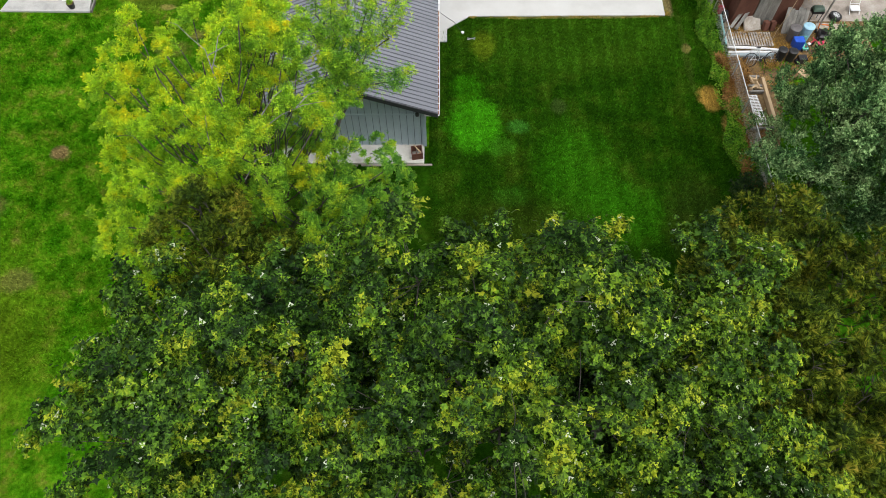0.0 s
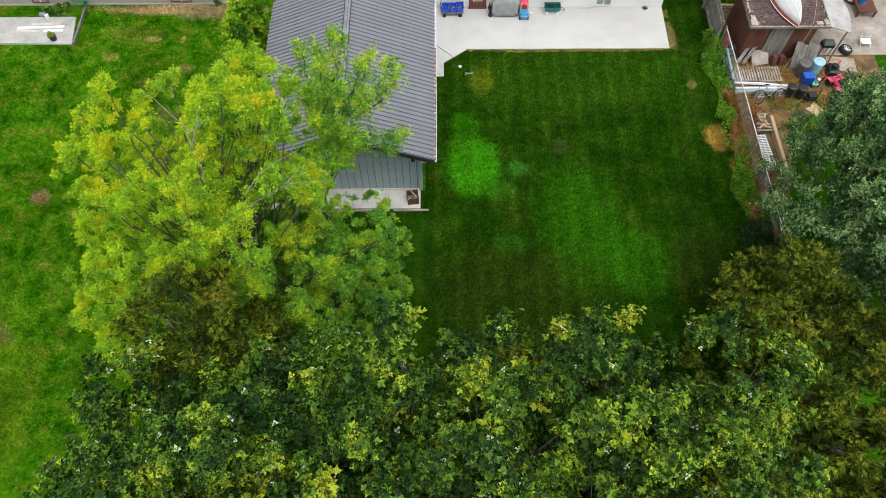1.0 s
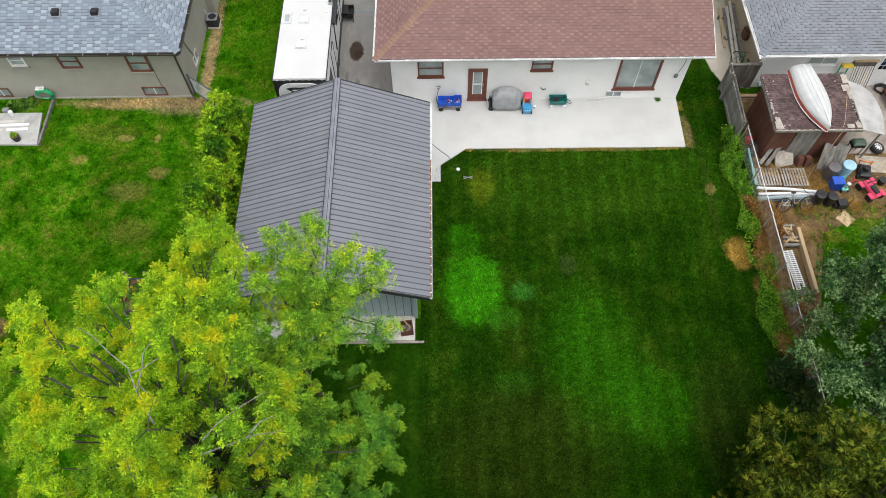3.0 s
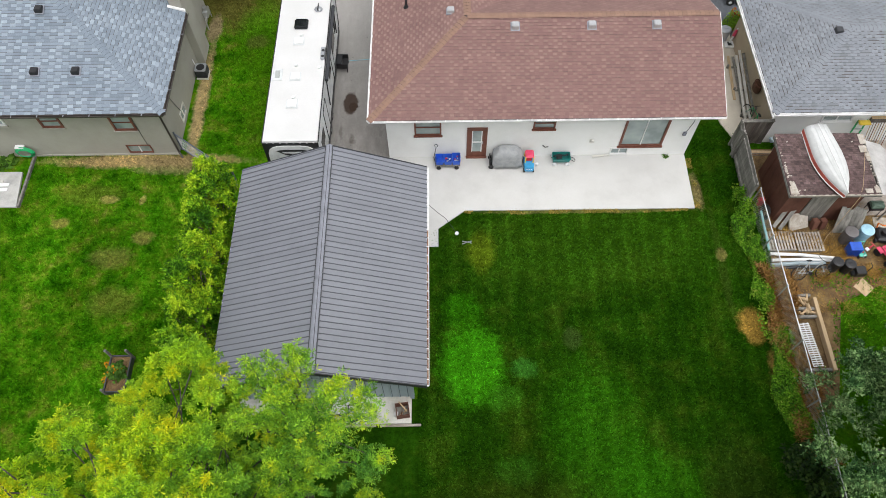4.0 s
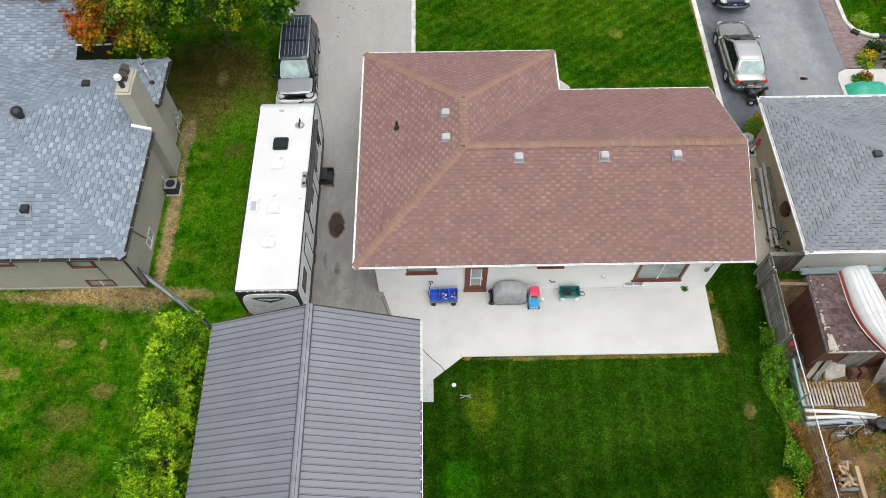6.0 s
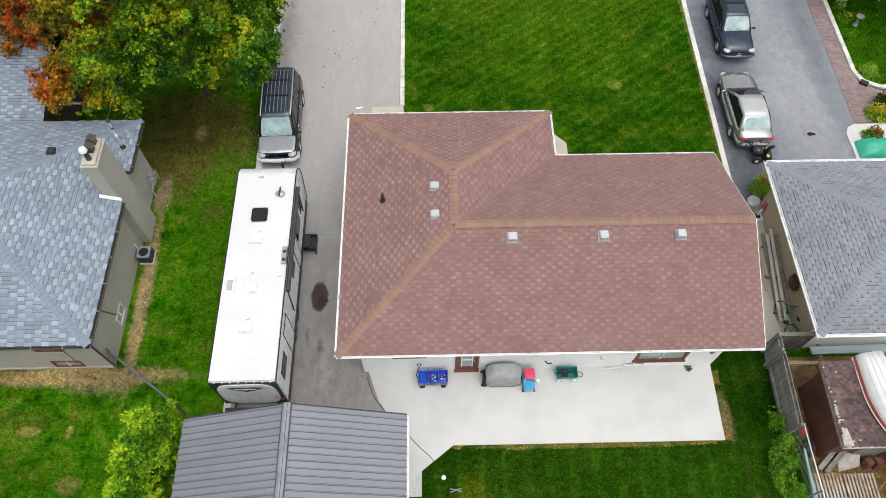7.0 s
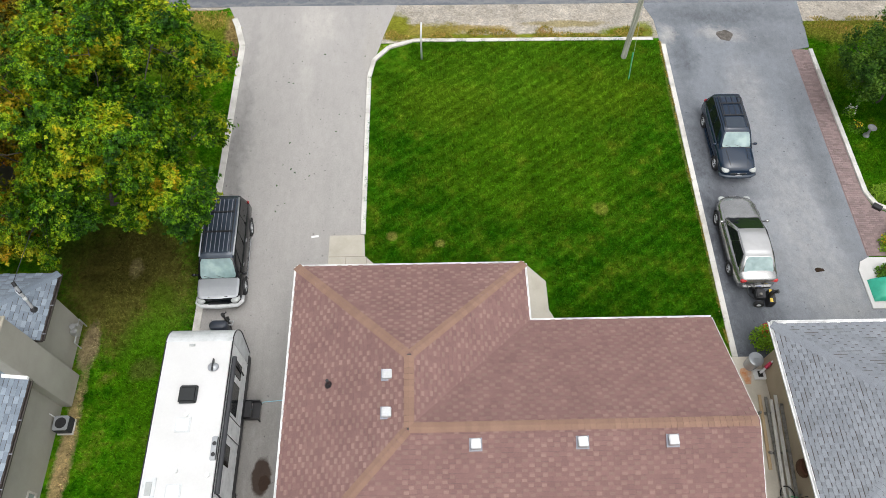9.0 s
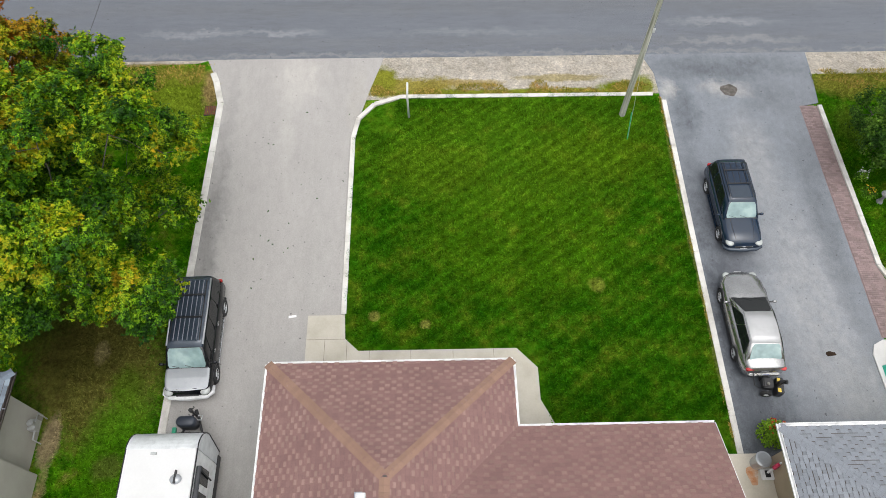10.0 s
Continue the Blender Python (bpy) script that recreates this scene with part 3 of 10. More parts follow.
# the drift puts sunlit yellow-green into the upper and south-facing leaves
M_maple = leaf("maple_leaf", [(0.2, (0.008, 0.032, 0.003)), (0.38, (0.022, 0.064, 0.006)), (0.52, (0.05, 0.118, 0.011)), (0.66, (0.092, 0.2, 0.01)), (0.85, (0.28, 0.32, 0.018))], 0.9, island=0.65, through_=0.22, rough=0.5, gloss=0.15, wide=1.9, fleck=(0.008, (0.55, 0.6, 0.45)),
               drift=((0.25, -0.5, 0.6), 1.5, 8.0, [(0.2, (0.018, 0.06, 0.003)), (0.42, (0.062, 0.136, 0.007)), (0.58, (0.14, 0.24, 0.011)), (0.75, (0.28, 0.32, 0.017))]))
M_frontmaple = leaf("turning_maple_leaf", [(0.2, (0.013, 0.055, 0.001)), (0.42, (0.045, 0.137, 0.002)), (0.56, (0.128, 0.248, 0.004)), (0.72, (0.26, 0.325, 0.006)), (0.92, (0.38, 0.26, 0.008))], 0.6, island=0.5, through_=0.2, rough=0.5, gloss=0.15, wide=1.9,
                    drift=((-1.0, 0.12, 0.08), 17.2, 21.0, [(0.2, (0.08, 0.06, 0.004)), (0.40, (0.2, 0.11, 0.006)), (0.55, (0.42, 0.11, 0.01)), (0.72, (0.45, 0.04, 0.01))]))
# needles turn paler and yellower towards the west and the top
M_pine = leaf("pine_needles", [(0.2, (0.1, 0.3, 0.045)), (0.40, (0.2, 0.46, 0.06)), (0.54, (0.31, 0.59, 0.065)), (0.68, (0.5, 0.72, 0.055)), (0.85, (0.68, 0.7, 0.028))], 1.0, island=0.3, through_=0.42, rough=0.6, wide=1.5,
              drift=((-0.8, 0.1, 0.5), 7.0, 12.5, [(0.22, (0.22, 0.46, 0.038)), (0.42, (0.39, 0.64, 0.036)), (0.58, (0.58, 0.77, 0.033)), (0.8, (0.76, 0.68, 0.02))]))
M_cedar = leaf("bronzed_cedar_sprays", [(0.2, (0.016, 0.038, 0.003)), (0.40, (0.04, 0.074, 0.005)), (0.56, (0.09, 0.135, 0.008)), (0.72, (0.165, 0.195, 0.012)), (0.88, (0.24, 0.2, 0.025))], 1.2, island=0.5, through_=0.2, rough=0.7)
M_hedge = leaf("bright_cedar_sprays", [(0.2, (0.022, 0.088, 0.003)), (0.42, (0.085, 0.235, 0.005)), (0.58, (0.2, 0.4, 0.009)), (0.75, (0.38, 0.53, 0.018))], 1.0, island=0.5, through_=0.12, wide=1.9, rough=0.6)
M_spruce = leaf("blue_green_spruce_needles", [(0.2, (0.033, 0.098, 0.029)), (0.42, (0.093, 0.2, 0.064)), (0.58, (0.18, 0.315, 0.112)), (0.75, (0.3, 0.44, 0.18))], 1.2, wide=2.0, island=0.5, through_=0.2, rough=0.6)
M_shrub = leaf("garden_leaves", [(0.2, (0.04, 0.10, 0.012)), (0.5, (0.08, 0.19, 0.02)), (0.75, (0.14, 0.25, 0.03))], 2.0)
M_weed = leaf("dry_weeds", [(0.2, (0.18, 0.08, 0.02)), (0.5, (0.32, 0.17, 0.05)), (0.75, (0.46, 0.28, 0.1))], 1.5, island=0.3)
M_fenceweed = leaf("rank_weed_leaf", [(0.2, (0.04, 0.12, 0.008)), (0.45, (0.09, 0.25, 0.012)), (0.65, (0.17, 0.36, 0.018)), (0.85, (0.26, 0.28, 0.05))], 2.2, island=0.5)
M_drygrass = leaf("dry_verge_grass", [(0.2, (0.19, 0.21, 0.02)), (0.45, (0.34, 0.28, 0.05)), (0.7, (0.5, 0.36, 0.1)), (0.9, (0.46, 0.21, 0.06))], 1.5, island=0.4)
M_darkshrub = leaf("dark_shrub_leaf", [(0.2, (0.012, 0.035, 0.008)), (0.5, (0.025, 0.06, 0.012)), (0.75, (0.05, 0.09, 0.015))], 1.5)
M_gardentree = leaf("garden_tree_leaf", [(0.2, (0.02, 0.06, 0.008)), (0.5, (0.045, 0.12, 0.013)), (0.75, (0.1, 0.19, 0.02))], 1.3, island=0.5)
M_lawn_blade = bladed(M_lawn, "back_lawn_blades", 0.45, 2.1)
M_front_blade = bladed(M_front, "front_lawn_blades", 0.5, 2.0)
M_far_blade = bladed(M_far, "side_lawn_blades", 0.5, 1.9)
M_ground_blade = bladed(M_ground, "neighbour_grass_blades", 0.45, 1.9)
M_yardslab = surface("stained_yard_concrete", [(0.2, 0.17, 0.14), (0.33, 0.29, 0.25), (0.42, 0.38, 0.34)], scale=1.1, fine=16, grain=0.25, rough=0.95, bump=0.4, bump_scale=40)
M_leftpatio = surface("worn_patio_concrete", [(0.3, 0.3, 0.29), (0.42, 0.415, 0.4), (0.48, 0.475, 0.46)], scale=1.6, fine=16, grain=0.2, rough=0.95, bump=0.3, bump_scale=40)

# ---------------------------------------------------------------- ground, paving
def sheet(x0, y0, x1, y1, z=0.0, step=None):
    g = Geo()
    if not step:
        return g.add([(x0, y0, z), (x1, y0, z), (x1, y1, z), (x0, y1, z)], [(0, 1, 2, 3)])
    nx, ny = max(1, round((x1 - x0) / step)), max(1, round((y1 - y0) / step))
    verts = [(x0 + (x1 - x0) * i / nx, y0 + (y1 - y0) * j / ny, z + 0.02 * noise.noise(((x0 + i * step) * 0.3, (y0 + j * step) * 0.3, 0))) for j in range(ny + 1) for i in range(nx + 1)]
    return g.add(verts, [(j * (nx + 1) + i, j * (nx + 1) + i + 1, (j + 1) * (nx + 1) + i + 1, (j + 1) * (nx + 1) + i) for j in range(ny) for i in range(nx)])


def slab(pts, z0, z1):
    return Geo().prism(pts, z0, z1)


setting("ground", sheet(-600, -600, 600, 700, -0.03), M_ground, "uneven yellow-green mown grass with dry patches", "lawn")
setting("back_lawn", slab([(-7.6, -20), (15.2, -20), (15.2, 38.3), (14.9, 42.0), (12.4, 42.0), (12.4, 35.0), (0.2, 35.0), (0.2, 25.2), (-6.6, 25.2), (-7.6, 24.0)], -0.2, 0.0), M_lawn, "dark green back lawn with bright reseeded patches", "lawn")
setting("front_lawn", slab([(0.3, 59.4), (0.3, 50.2), (0.5, 44.0), (15.2, 44.0), (15.2, 61.7), (2.5, 61.7), (1.3, 61.2), (0.6, 60.4)], -0.2, 0.05), M_front, "deep green front lawn with diagonal mowing stripes", "lawn")
setting("side_yard", slab([(15.2, -20), (60, -20), (60, 37.4), (15.2, 37.4)], -0.2, -0.004), M_yard, "patchy green grass in the cluttered neighbouring yard", "lawn")
setting("far_lawn", slab([(22.95, 46), (80, 46), (80, 64.2), (22.95, 64.2)], -0.2, 0.006), M_far, "green mown lawn beside the paved driveway", "lawn")
setting("bare_ground", slab([(15.25, 24.6), (16.2, 24.4), (17.0, 27.0), (17.6, 29.0), (19.5, 29.8), (22.5, 29.4), (22.8, 36.9), (15.25, 36.9)], -0.2, 0.004), M_dirt, "bare brown earth with straw between the shed and fence", "ground")

setting("road", slab([(-300, 64.5), (300, 64.5), (300, 73), (-300, 73)], -0.2, -0.008), M_road, "grey asphalt street with worn pale patches", "road")
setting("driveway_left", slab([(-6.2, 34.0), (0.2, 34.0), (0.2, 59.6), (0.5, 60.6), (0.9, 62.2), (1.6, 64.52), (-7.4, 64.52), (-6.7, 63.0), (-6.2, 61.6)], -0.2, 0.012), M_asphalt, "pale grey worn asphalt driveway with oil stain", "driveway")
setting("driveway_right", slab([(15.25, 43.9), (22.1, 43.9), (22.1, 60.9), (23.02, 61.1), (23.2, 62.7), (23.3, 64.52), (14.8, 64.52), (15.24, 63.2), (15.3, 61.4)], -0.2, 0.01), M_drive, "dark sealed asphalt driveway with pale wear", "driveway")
setting("gravel_shoulder", slab([(0.6, 61.7), (15.5, 61.9), (15.0, 64.51), (1.3, 64.51)], -0.2, 0.004), M_gravel, "pale gravel road shoulder with dry grass", "gravel strip")
setting("gravel_shoulder_far", slab([(23.1, 63.0), (80, 63.0), (80, 64.51), (23.2, 64.51)], -0.2, 0.0085), M_gravel, "pale gravel shoulder along the street", "gravel strip")
setting("gravel_shoulder_left", slab([(-80, 64.1), (-12, 64.12), (-7.9, 64.3), (-7.3, 64.52), (-80, 64.52)], -0.2, -0.02), M_gravel, "thin pale gravel shoulder before the street", "gravel strip")
setting("patio", slab([(-1.1, 36.95), (-0.55, 35.4), (0.3, 34.2), (0.3, 31.9), (1.07, 31.9), (1.07, 32.8), (2.25, 33.7), (12.45, 33.68), (12.5, 36.95)], -0.2, 0.06), M_concrete, "clean pale concrete patio slab behind the house", "patio")
front_walk = setting("front_walk", slab([(-1.2, 48.1), (-1.2, 50.1), (0.3, 50.1), (0.36, 49.05), (0.9, 48.53), (7.22, 48.53), (8.0, 47.7), (8.0, 46.4), (8.5, 45.4), (8.5, 44.3), (-1.2, 44.3)], -0.2, 0.07), M_walk, "concrete front walk round the corner of the house", "walkway")
M_joint = plain("dark_paving_joint", (0.2, 0.18, 0.15), 0.95)
for jx in (-0.45, 0.44, 1.35, 3.0, 4.68, 6.3):
    part("joint", Geo().box(jx - 0.008, 45.6, 0.05, jx + 0.008, 48.52 if jx > 0.5 else 49.03, 0.0735), M_joint, front_walk)
part("joint", Geo().box(-1.19, 49.032, 0.05, 0.35, 49.048, 0.0735), M_joint, front_walk)
setting("side_walk", slab([(14.3, 44.2), (14.3, 39.8), (14.55, 38.4), (15.0, 37.4), (16.21, 37.2), (16.21, 44.2)], -0.2, 0.062), M_sidewalk, "narrow concrete side path between the houses", "walkway")
setting("garage_pad", slab([(-6.6, 24.3), (-0.02, 24.25), (-0.02, 25.3), (-6.6, 25.3)], -0.2, 0.10), M_kerb, "rough concrete pad under the garage end wall", "slab")
setting("left_patio", slab([(-22.5, 34.3), (-17.75, 34.2), (-18.0, 36.1), (-22.0, 36.1)], -0.2, 0.07), M_leftpatio, "small pale concrete patio with loose boards", "patio")
setting("neighbour_yard_slab", slab([(19.4, 33.2), (40, 33.2), (40, 37.3), (19.4, 37.3)], -0.2, 0.03), M_yardslab, "stained concrete yard slab behind the grey-roofed house", "patio")


def kerb(name, pts, w, h, label, each=1.5):
    """A run of kerb stones along a line."""
    run = thing(name, label, "kerb", kind="structure")
    for (xa, ya), (xb, yb) in zip(pts, pts[1:]):
        length = math.hypot(xb - xa, yb - ya)
        n = max(1, round(length / each))
        ang = math.degrees(math.atan2(yb - ya, xb - xa))
        g = Geo().box(0.002, -w / 2, -0.15, length / n - 0.002, w / 2, h)
        me = g.mesh("kerb_stone", bevel=0.015, segments=1)
        me.materials.append(M_kerb)
        for i in range(n):
            ob = part("kerb_stone", me, None, run)
            ob.matrix_basis = pose(xa + (xb - xa) * i / n, ya + (yb - ya) * i / n, 0, 0, 0, ang)


kerb("kerb_drive", [(-6.35, 34.6), (-6.35, 61.6), (-6.75, 63.0), (-7.0, 63.6)], 0.3, 0.06, "pale concrete kerb along the driveway")
kerb("kerb_lawn", [(0.24, 50.15), (0.24, 59.3), (0.45, 60.5), (1.2, 61.4), (2.5, 61.85), (14.95, 61.8)], 0.22, 0.08, "pale stone lawn edging", 1.2)
kerb("kerb_side", [(15.22, 44.2), (15.3, 52.8), (15.42, 61.4)], 0.24, 0.08, "pale concrete edging between lawn and driveway")
kerb("kerb_bed", [(22.98, 60.9), (22.98, 52.0), (23.25, 51.3), (24.0, 50.9), (40, 50.9)], 0.22, 0.12, "white rounded edging of the garden bed", 0.5)

# brick pavers beside the dark driveway
pavers = thing("paver_strip", "red-grey brick paver border along the driveway", "paving", kind="structure")
setting("paver_bed", slab([(22.02, 48.7), (40, 48.7), (40, 50.7), (24.0, 50.7), (23.1, 51.2), (22.88, 52.0), (22.88, 60.9), (22.02, 60.9)], -0.1, 0.016), M_paver, "sand bed under the brick pavers", "ground")
pav_rows = []
for j in range(122):
    y = 48.72 + j * 0.1
    for i in range(60):
        x = 22.05 + i * 0.2 - (0.1 if j % 2 else 0)
        if x + 0.19 < 22.9 or (y < 50.55 and x < 30) or (y < 51.0 and x + 0.19 < 23.4):
            pav_rows.append((x, y))
rp = random.Random(77)
rp.shuffle(pav_rows)
one = Geo().box(0.003, 0.003, 0.0, 0.193, 0.094, 0.034).mesh("paver_brick")
one.materials.append(M_paver)
half = Geo().box(0.003, 0.003, 0.0, 0.093, 0.094, 0.034).mesh("paver_brick")
half.materials.append(M_paver)
near = sorted(pav_rows, key=lambda q: abs(q[0] - 22.4) + abs(q[1] - 53) * 0.2)
for x, y in near[:300]:
    ob = part("paver_brick", half if x < 22.04 else one, None, pavers)
    ob.location = (max(x, 22.05), y, rp.random() * 0.004)
g = Geo()
for x, y in near[300:]:
    g.box(max(x, 22.05) + 0.003, y + 0.003, 0.0, x + 0.193, y + 0.094, 0.034 + rp.random() * 0.004)
part("paver_brick_rest", g, M_paver, pavers)["kind"] = "stuff"

M_litter = surface("dead_leaves", [(0.10, 0.045, 0.02), (0.22, 0.10, 0.04), (0.4, 0.25, 0.14)], scale=6, fine=30, grain=0.4, rough=0.95, bump=0.6)
# ---------------------------------------------------------------- roofs
def clip_row(poly, v):
    """Where the line of height v crosses a polygon in the roof's plane: the widest span."""
    us = []
    for (ua, va), (ub, vb) in zip(poly, poly[1:] + poly[:1]):
        if (va - v) * (vb - v) < 0:
            us.append(ua + (ub - ua) * (v - va) / (vb - va))
    return (min(us), max(us)) if len(us) >= 2 else None


def shingles(origin, along, up, poly, course, width, seed, pick=None, gap=0.004, cut=0.12, lift0=0.017, band=0.0, split=0.82):
    """Rows of shingle tabs on a roof plane. Returns the joined rest, and the poses of whole tabs inside pick=(u0, v0, u1, v1)."""
    rng = random.Random(seed)
    o, a, s = Vector(origin), Vector(along).normalized(), Vector(up).normalized()
    n = a.cross(s)
    g, picked = Geo(), []
    v0, v1 = min(p[1] for p in poly), max(p[1] for p in poly)
    rows = int((v1 - v0) / course) + 1
    for r in range(rows):
        v = v0 + r * course
        span = clip_row(poly, min(v + course * 0.5, v1 - 0.001))
        if not span:
            continue
        u = math.floor(span[0] / (2 * width)) * 2 * width - (r % 2) * width + (rng.random() - 0.5) * 0.35 * width - 2 * width
        raised = False
        while u < span[1]:
            raised = not raised
            w = width * (split if raised else 2 - split)
            ua, ub = max(u + gap, span[0]), min(u + w - gap, span[1])
            up_ = raised and rng.random() < 0.85
            lift = lift0 + rng.random() * 0.005 if up_ else 0.009
            if ub - ua > 0.03:
                if pick and up_ and ub - ua > width * 0.76 * split / 0.82 and pick[0] < u < pick[2] and pick[1] < v < pick[3] and len(picked) < 300:
                    m = Matrix((a, s, n)).transposed().to_4x4()
                    m.translation = o + a * ua + s * v
                    picked.append(m)
                else:
                    def at(x, y, z):
                        return tuple(o + a * x + s * y + n * z)
                    low = v if up_ else v + course * cut
                    top = min(v + course * 1.02, v1)
                    if not up_:
                        g.second.update(range(len(g.f), len(g.f) + 4))
                    g.butt.add(len(g.f) + 1)
                    if up_ and band:
                        # the upper part of the tab carries the dark shadow band
                        mid, zm = low + (top - low) * (1 - band), lift + (0.006 - lift) * (1 - band)
                        g.second.add(len(g.f) + 4)
                        g.add([at(ua, low, 0), at(ub, low, 0), at(ub, top, 0.0), at(ua, top, 0.0), at(ua, low, lift), at(ub, low, lift), at(ub, mid, zm), at(ua, mid, zm), at(ub, top, 0.006), at(ua, top, 0.006)],
                              [(4, 5, 6, 7), (0, 1, 5, 4), (1, 2, 8, 6, 5), (3, 0, 4, 7, 9), (7, 6, 8, 9)])
                        u += w
                        continue
                    g.add([at(ua, low, 0), at(ub, low, 0), at(ub, top, 0.0), at(ua, top, 0.0), at(ua, low, lift), at(ub, low, lift), at(ub, top, 0.006), at(ua, top, 0.006)],
                          [(4, 5, 6, 7), (0, 1, 5, 4), (1, 2, 6, 5), (3, 0, 4, 7)])
            u += w
    return g, picked


def caps(house, p, q, width, step, material, drop=0.24):
    """Overlapping cap shingles along a ridge or hip from p to q, each a piece of its own."""
    p, q = Vector(p), Vector(q)
    d = (q - p).normalized()
    side = d.cross(Vector((0, 0, 1))).normalized()
    n = int((q - p).length / step)
    b, e = d * (1.2 * step), Vector((0, 0, -width * drop))
    up, lo = Vector((0, 0, 0.026)), Vector((0, 0, 0.014))
    zero = Vector((0, 0, 0))
    me = Geo().add([side * width + e + up, up, e - side * width + up, b + side * width + e + lo, b + lo, b - side * width + e + lo, side * width + e, zero, e - side * width],
                   [(0, 1, 4, 3), (1, 2, 5, 4), (0, 6, 7, 1), (1, 7, 8, 2)]).mesh("cap_shingle")
    me.materials.append(material)
    me.materials.append(M_butt)
    me.polygons.foreach_set("material_index", [0, 0, 1, 1])
    for i in range(n):
        part("cap_shingle", me, None, house).location = p + d * (i * step)


def gutter(name, p, q, parent, material, size=0.12, hangers=0.6, hang_mat=None, out=(0, -1)):
    """An open eaves trough with hangers, from p to q; out: the way from the house."""
    p, q = Vector(p), Vector(q)
    d = (q - p).normalized()
    o = Vector((*out, 0))
    prof = [(0.0, 0.0), (0.0, -size), (size * 0.75, -size), (size, 0.0), (size - 0.02, 0.0), (size * 0.7, -size + 0.02), (0.02, -size + 0.02), (0.02, 0.0)]
    rings = [[base + o * u + Vector((0, 0, w)) for u, w in prof] for base in (p, q)]
    ob = part(name, Geo().loft(rings), material, parent)
    if hangers:
        me = Geo().hexa([tuple(o * u + d * w + Vector((0, 0, 0.002))) for u, w in ((0, 0), (size, 0), (size, 0.035), (0, 0.035))],
                        [tuple(o * u + d * w + Vector((0, 0, 0.016))) for u, w in ((0, 0), (size, 0), (size, 0.035), (0, 0.035))]).mesh("gutter_hanger")
        me.materials.append(hang_mat or material)
        for i in range(int((q - p).length / hangers)):
            part("gutter_hanger", me, None, ob).location = p + d * (0.2 + i * hangers)
    return ob


SECOND = {M_grey_sh: M_grey_sh2, M_brown_sh: M_brown_sh2, M_lgrey_sh: M_lgrey_sh2}


def roof_plane(house, origin, along, up, poly, course, width, mat, seed, pick=None, gap=0.0008):
    o, a, s = Vector(origin), Vector(along).normalized(), Vector(up).normalized()
    n = a.cross(s)
    deck = [o + a * u + s * v for u, v in poly]
    k = len(deck)
    g = Geo().add([tuple(p) for p in deck] + [tuple(p - n * 0.12) for p in deck], [tuple(range(k)), tuple(range(2 * k - 1, k - 1, -1))] + [(i, k + i, k + (i + 1) % k, (i + 1) % k) for i in range(k)])
    roof = part("roof", g, M_deck, house, "shingled roof slope")
    geo, picked = shingles(origin, along, up, poly, course, width, seed, pick, gap, 0.2 if mat == M_grey_sh else 0.12 if mat == M_lgrey_sh else 0.05, 0.013 if mat == M_lgrey_sh else 0.02, 0.36 if mat == M_brown_sh else 0.0, 1.4 if mat == M_grey_sh else 0.82)
    cover = part("shingle_cover", geo, mat, roof)
    cover.data.materials.append(SECOND.get(mat, mat))
    cover.data.materials.append(M_butt)
    cover.data.polygons.foreach_set("material_index", [2 if i in geo.butt else 1 if i in geo.second else 0 for i in range(len(geo.f))])
    cover["kind"] = "stuff"
    return roof, picked


def vent_box(name, c, size, h, slope_y, mat, label, turn=0):
    """A low square roof vent with a hood and a flange, standing on a sloped roof."""
    v = thing(name, label, "roof vent", c, turn, group="roof vents")
    part("flange", Geo().box(-size * 0.62, -size * 0.62, -0.02, size * 0.62, size * 0.62, 0.012), M_ridge, v).matrix_basis = pose(0, 0, 0, slope_y)
    part("hood", Geo().hexa([(-size / 2, -size / 2, -0.08), (size / 2, -size / 2, -0.08), (size / 2, size / 2, -0.08), (-size / 2, size / 2, -0.08)],
                            [(-size * 0.46, -size * 0.46, h), (size * 0.46, -size * 0.46, h), (size * 0.46, size * 0.46, h), (-size * 0.46, size * 0.46, h)]), mat, v, bevel=0.02)
    return v


# ---------------------------------------------------------------- main house: white walls, brown roof
EZ, RZ, HB, HF, WF = 3.46, 5.20, 36.01, 44.45, 46.77
HL, HM, HR, RY, RX = -1.78, 6.65, 13.16, 40.23, 2.43
WY2 = WF - (RX - HL)
SL = math.hypot(RY - HB, RZ - EZ)
house = thing("house", "white stucco bungalow with a brown shingle roof", "house")
UPS, UPW = (0, RY - HB, RZ - EZ), (RX - HL, 0, RZ - EZ)
picked_all = []
W = HR - HL
_, picked_all = roof_plane(house, (HL, HB, EZ), (1, 0, 0), UPS, [(0, 0), (W, 0), (W, SL), (RX - HL, SL)], 0.145, 0.2, M_brown_sh, 1, pick=(4.0, 0.6, 9.5, 3.0))
D = WF - HB
roof_plane(house, (HL, WF, EZ), (0, -1, 0), UPW, [(0, 0), (D, 0), (D - (RY - HB), SL), (WF - WY2, SL)], 0.145, 0.2, M_brown_sh, 2)
roof_plane(house, (HM, WF, EZ), (-1, 0, 0), (0, -(WF - WY2), RZ - EZ), [(0, 0), (HM - HL, 0), (HM - RX, SL)], 0.145, 0.2, M_brown_sh, 3)
roof_plane(house, (HM, HF, EZ), (0, 1, 0), (-(HM - RX), 0, RZ - EZ), [(0, 0), (WF - HF, 0), (WY2 - HF, SL), (RY - HF, SL)], 0.145, 0.2, M_brown_sh, 4)
roof_plane(house, (HR, HF, EZ), (-1, 0, 0), (0, -(HF - RY), RZ - EZ), [(0, 0), (HR - HM, 0), (HR - RX, SL), (0, SL)], 0.145, 0.2, M_brown_sh, 5)
vw, vl = 0.17, 0.018
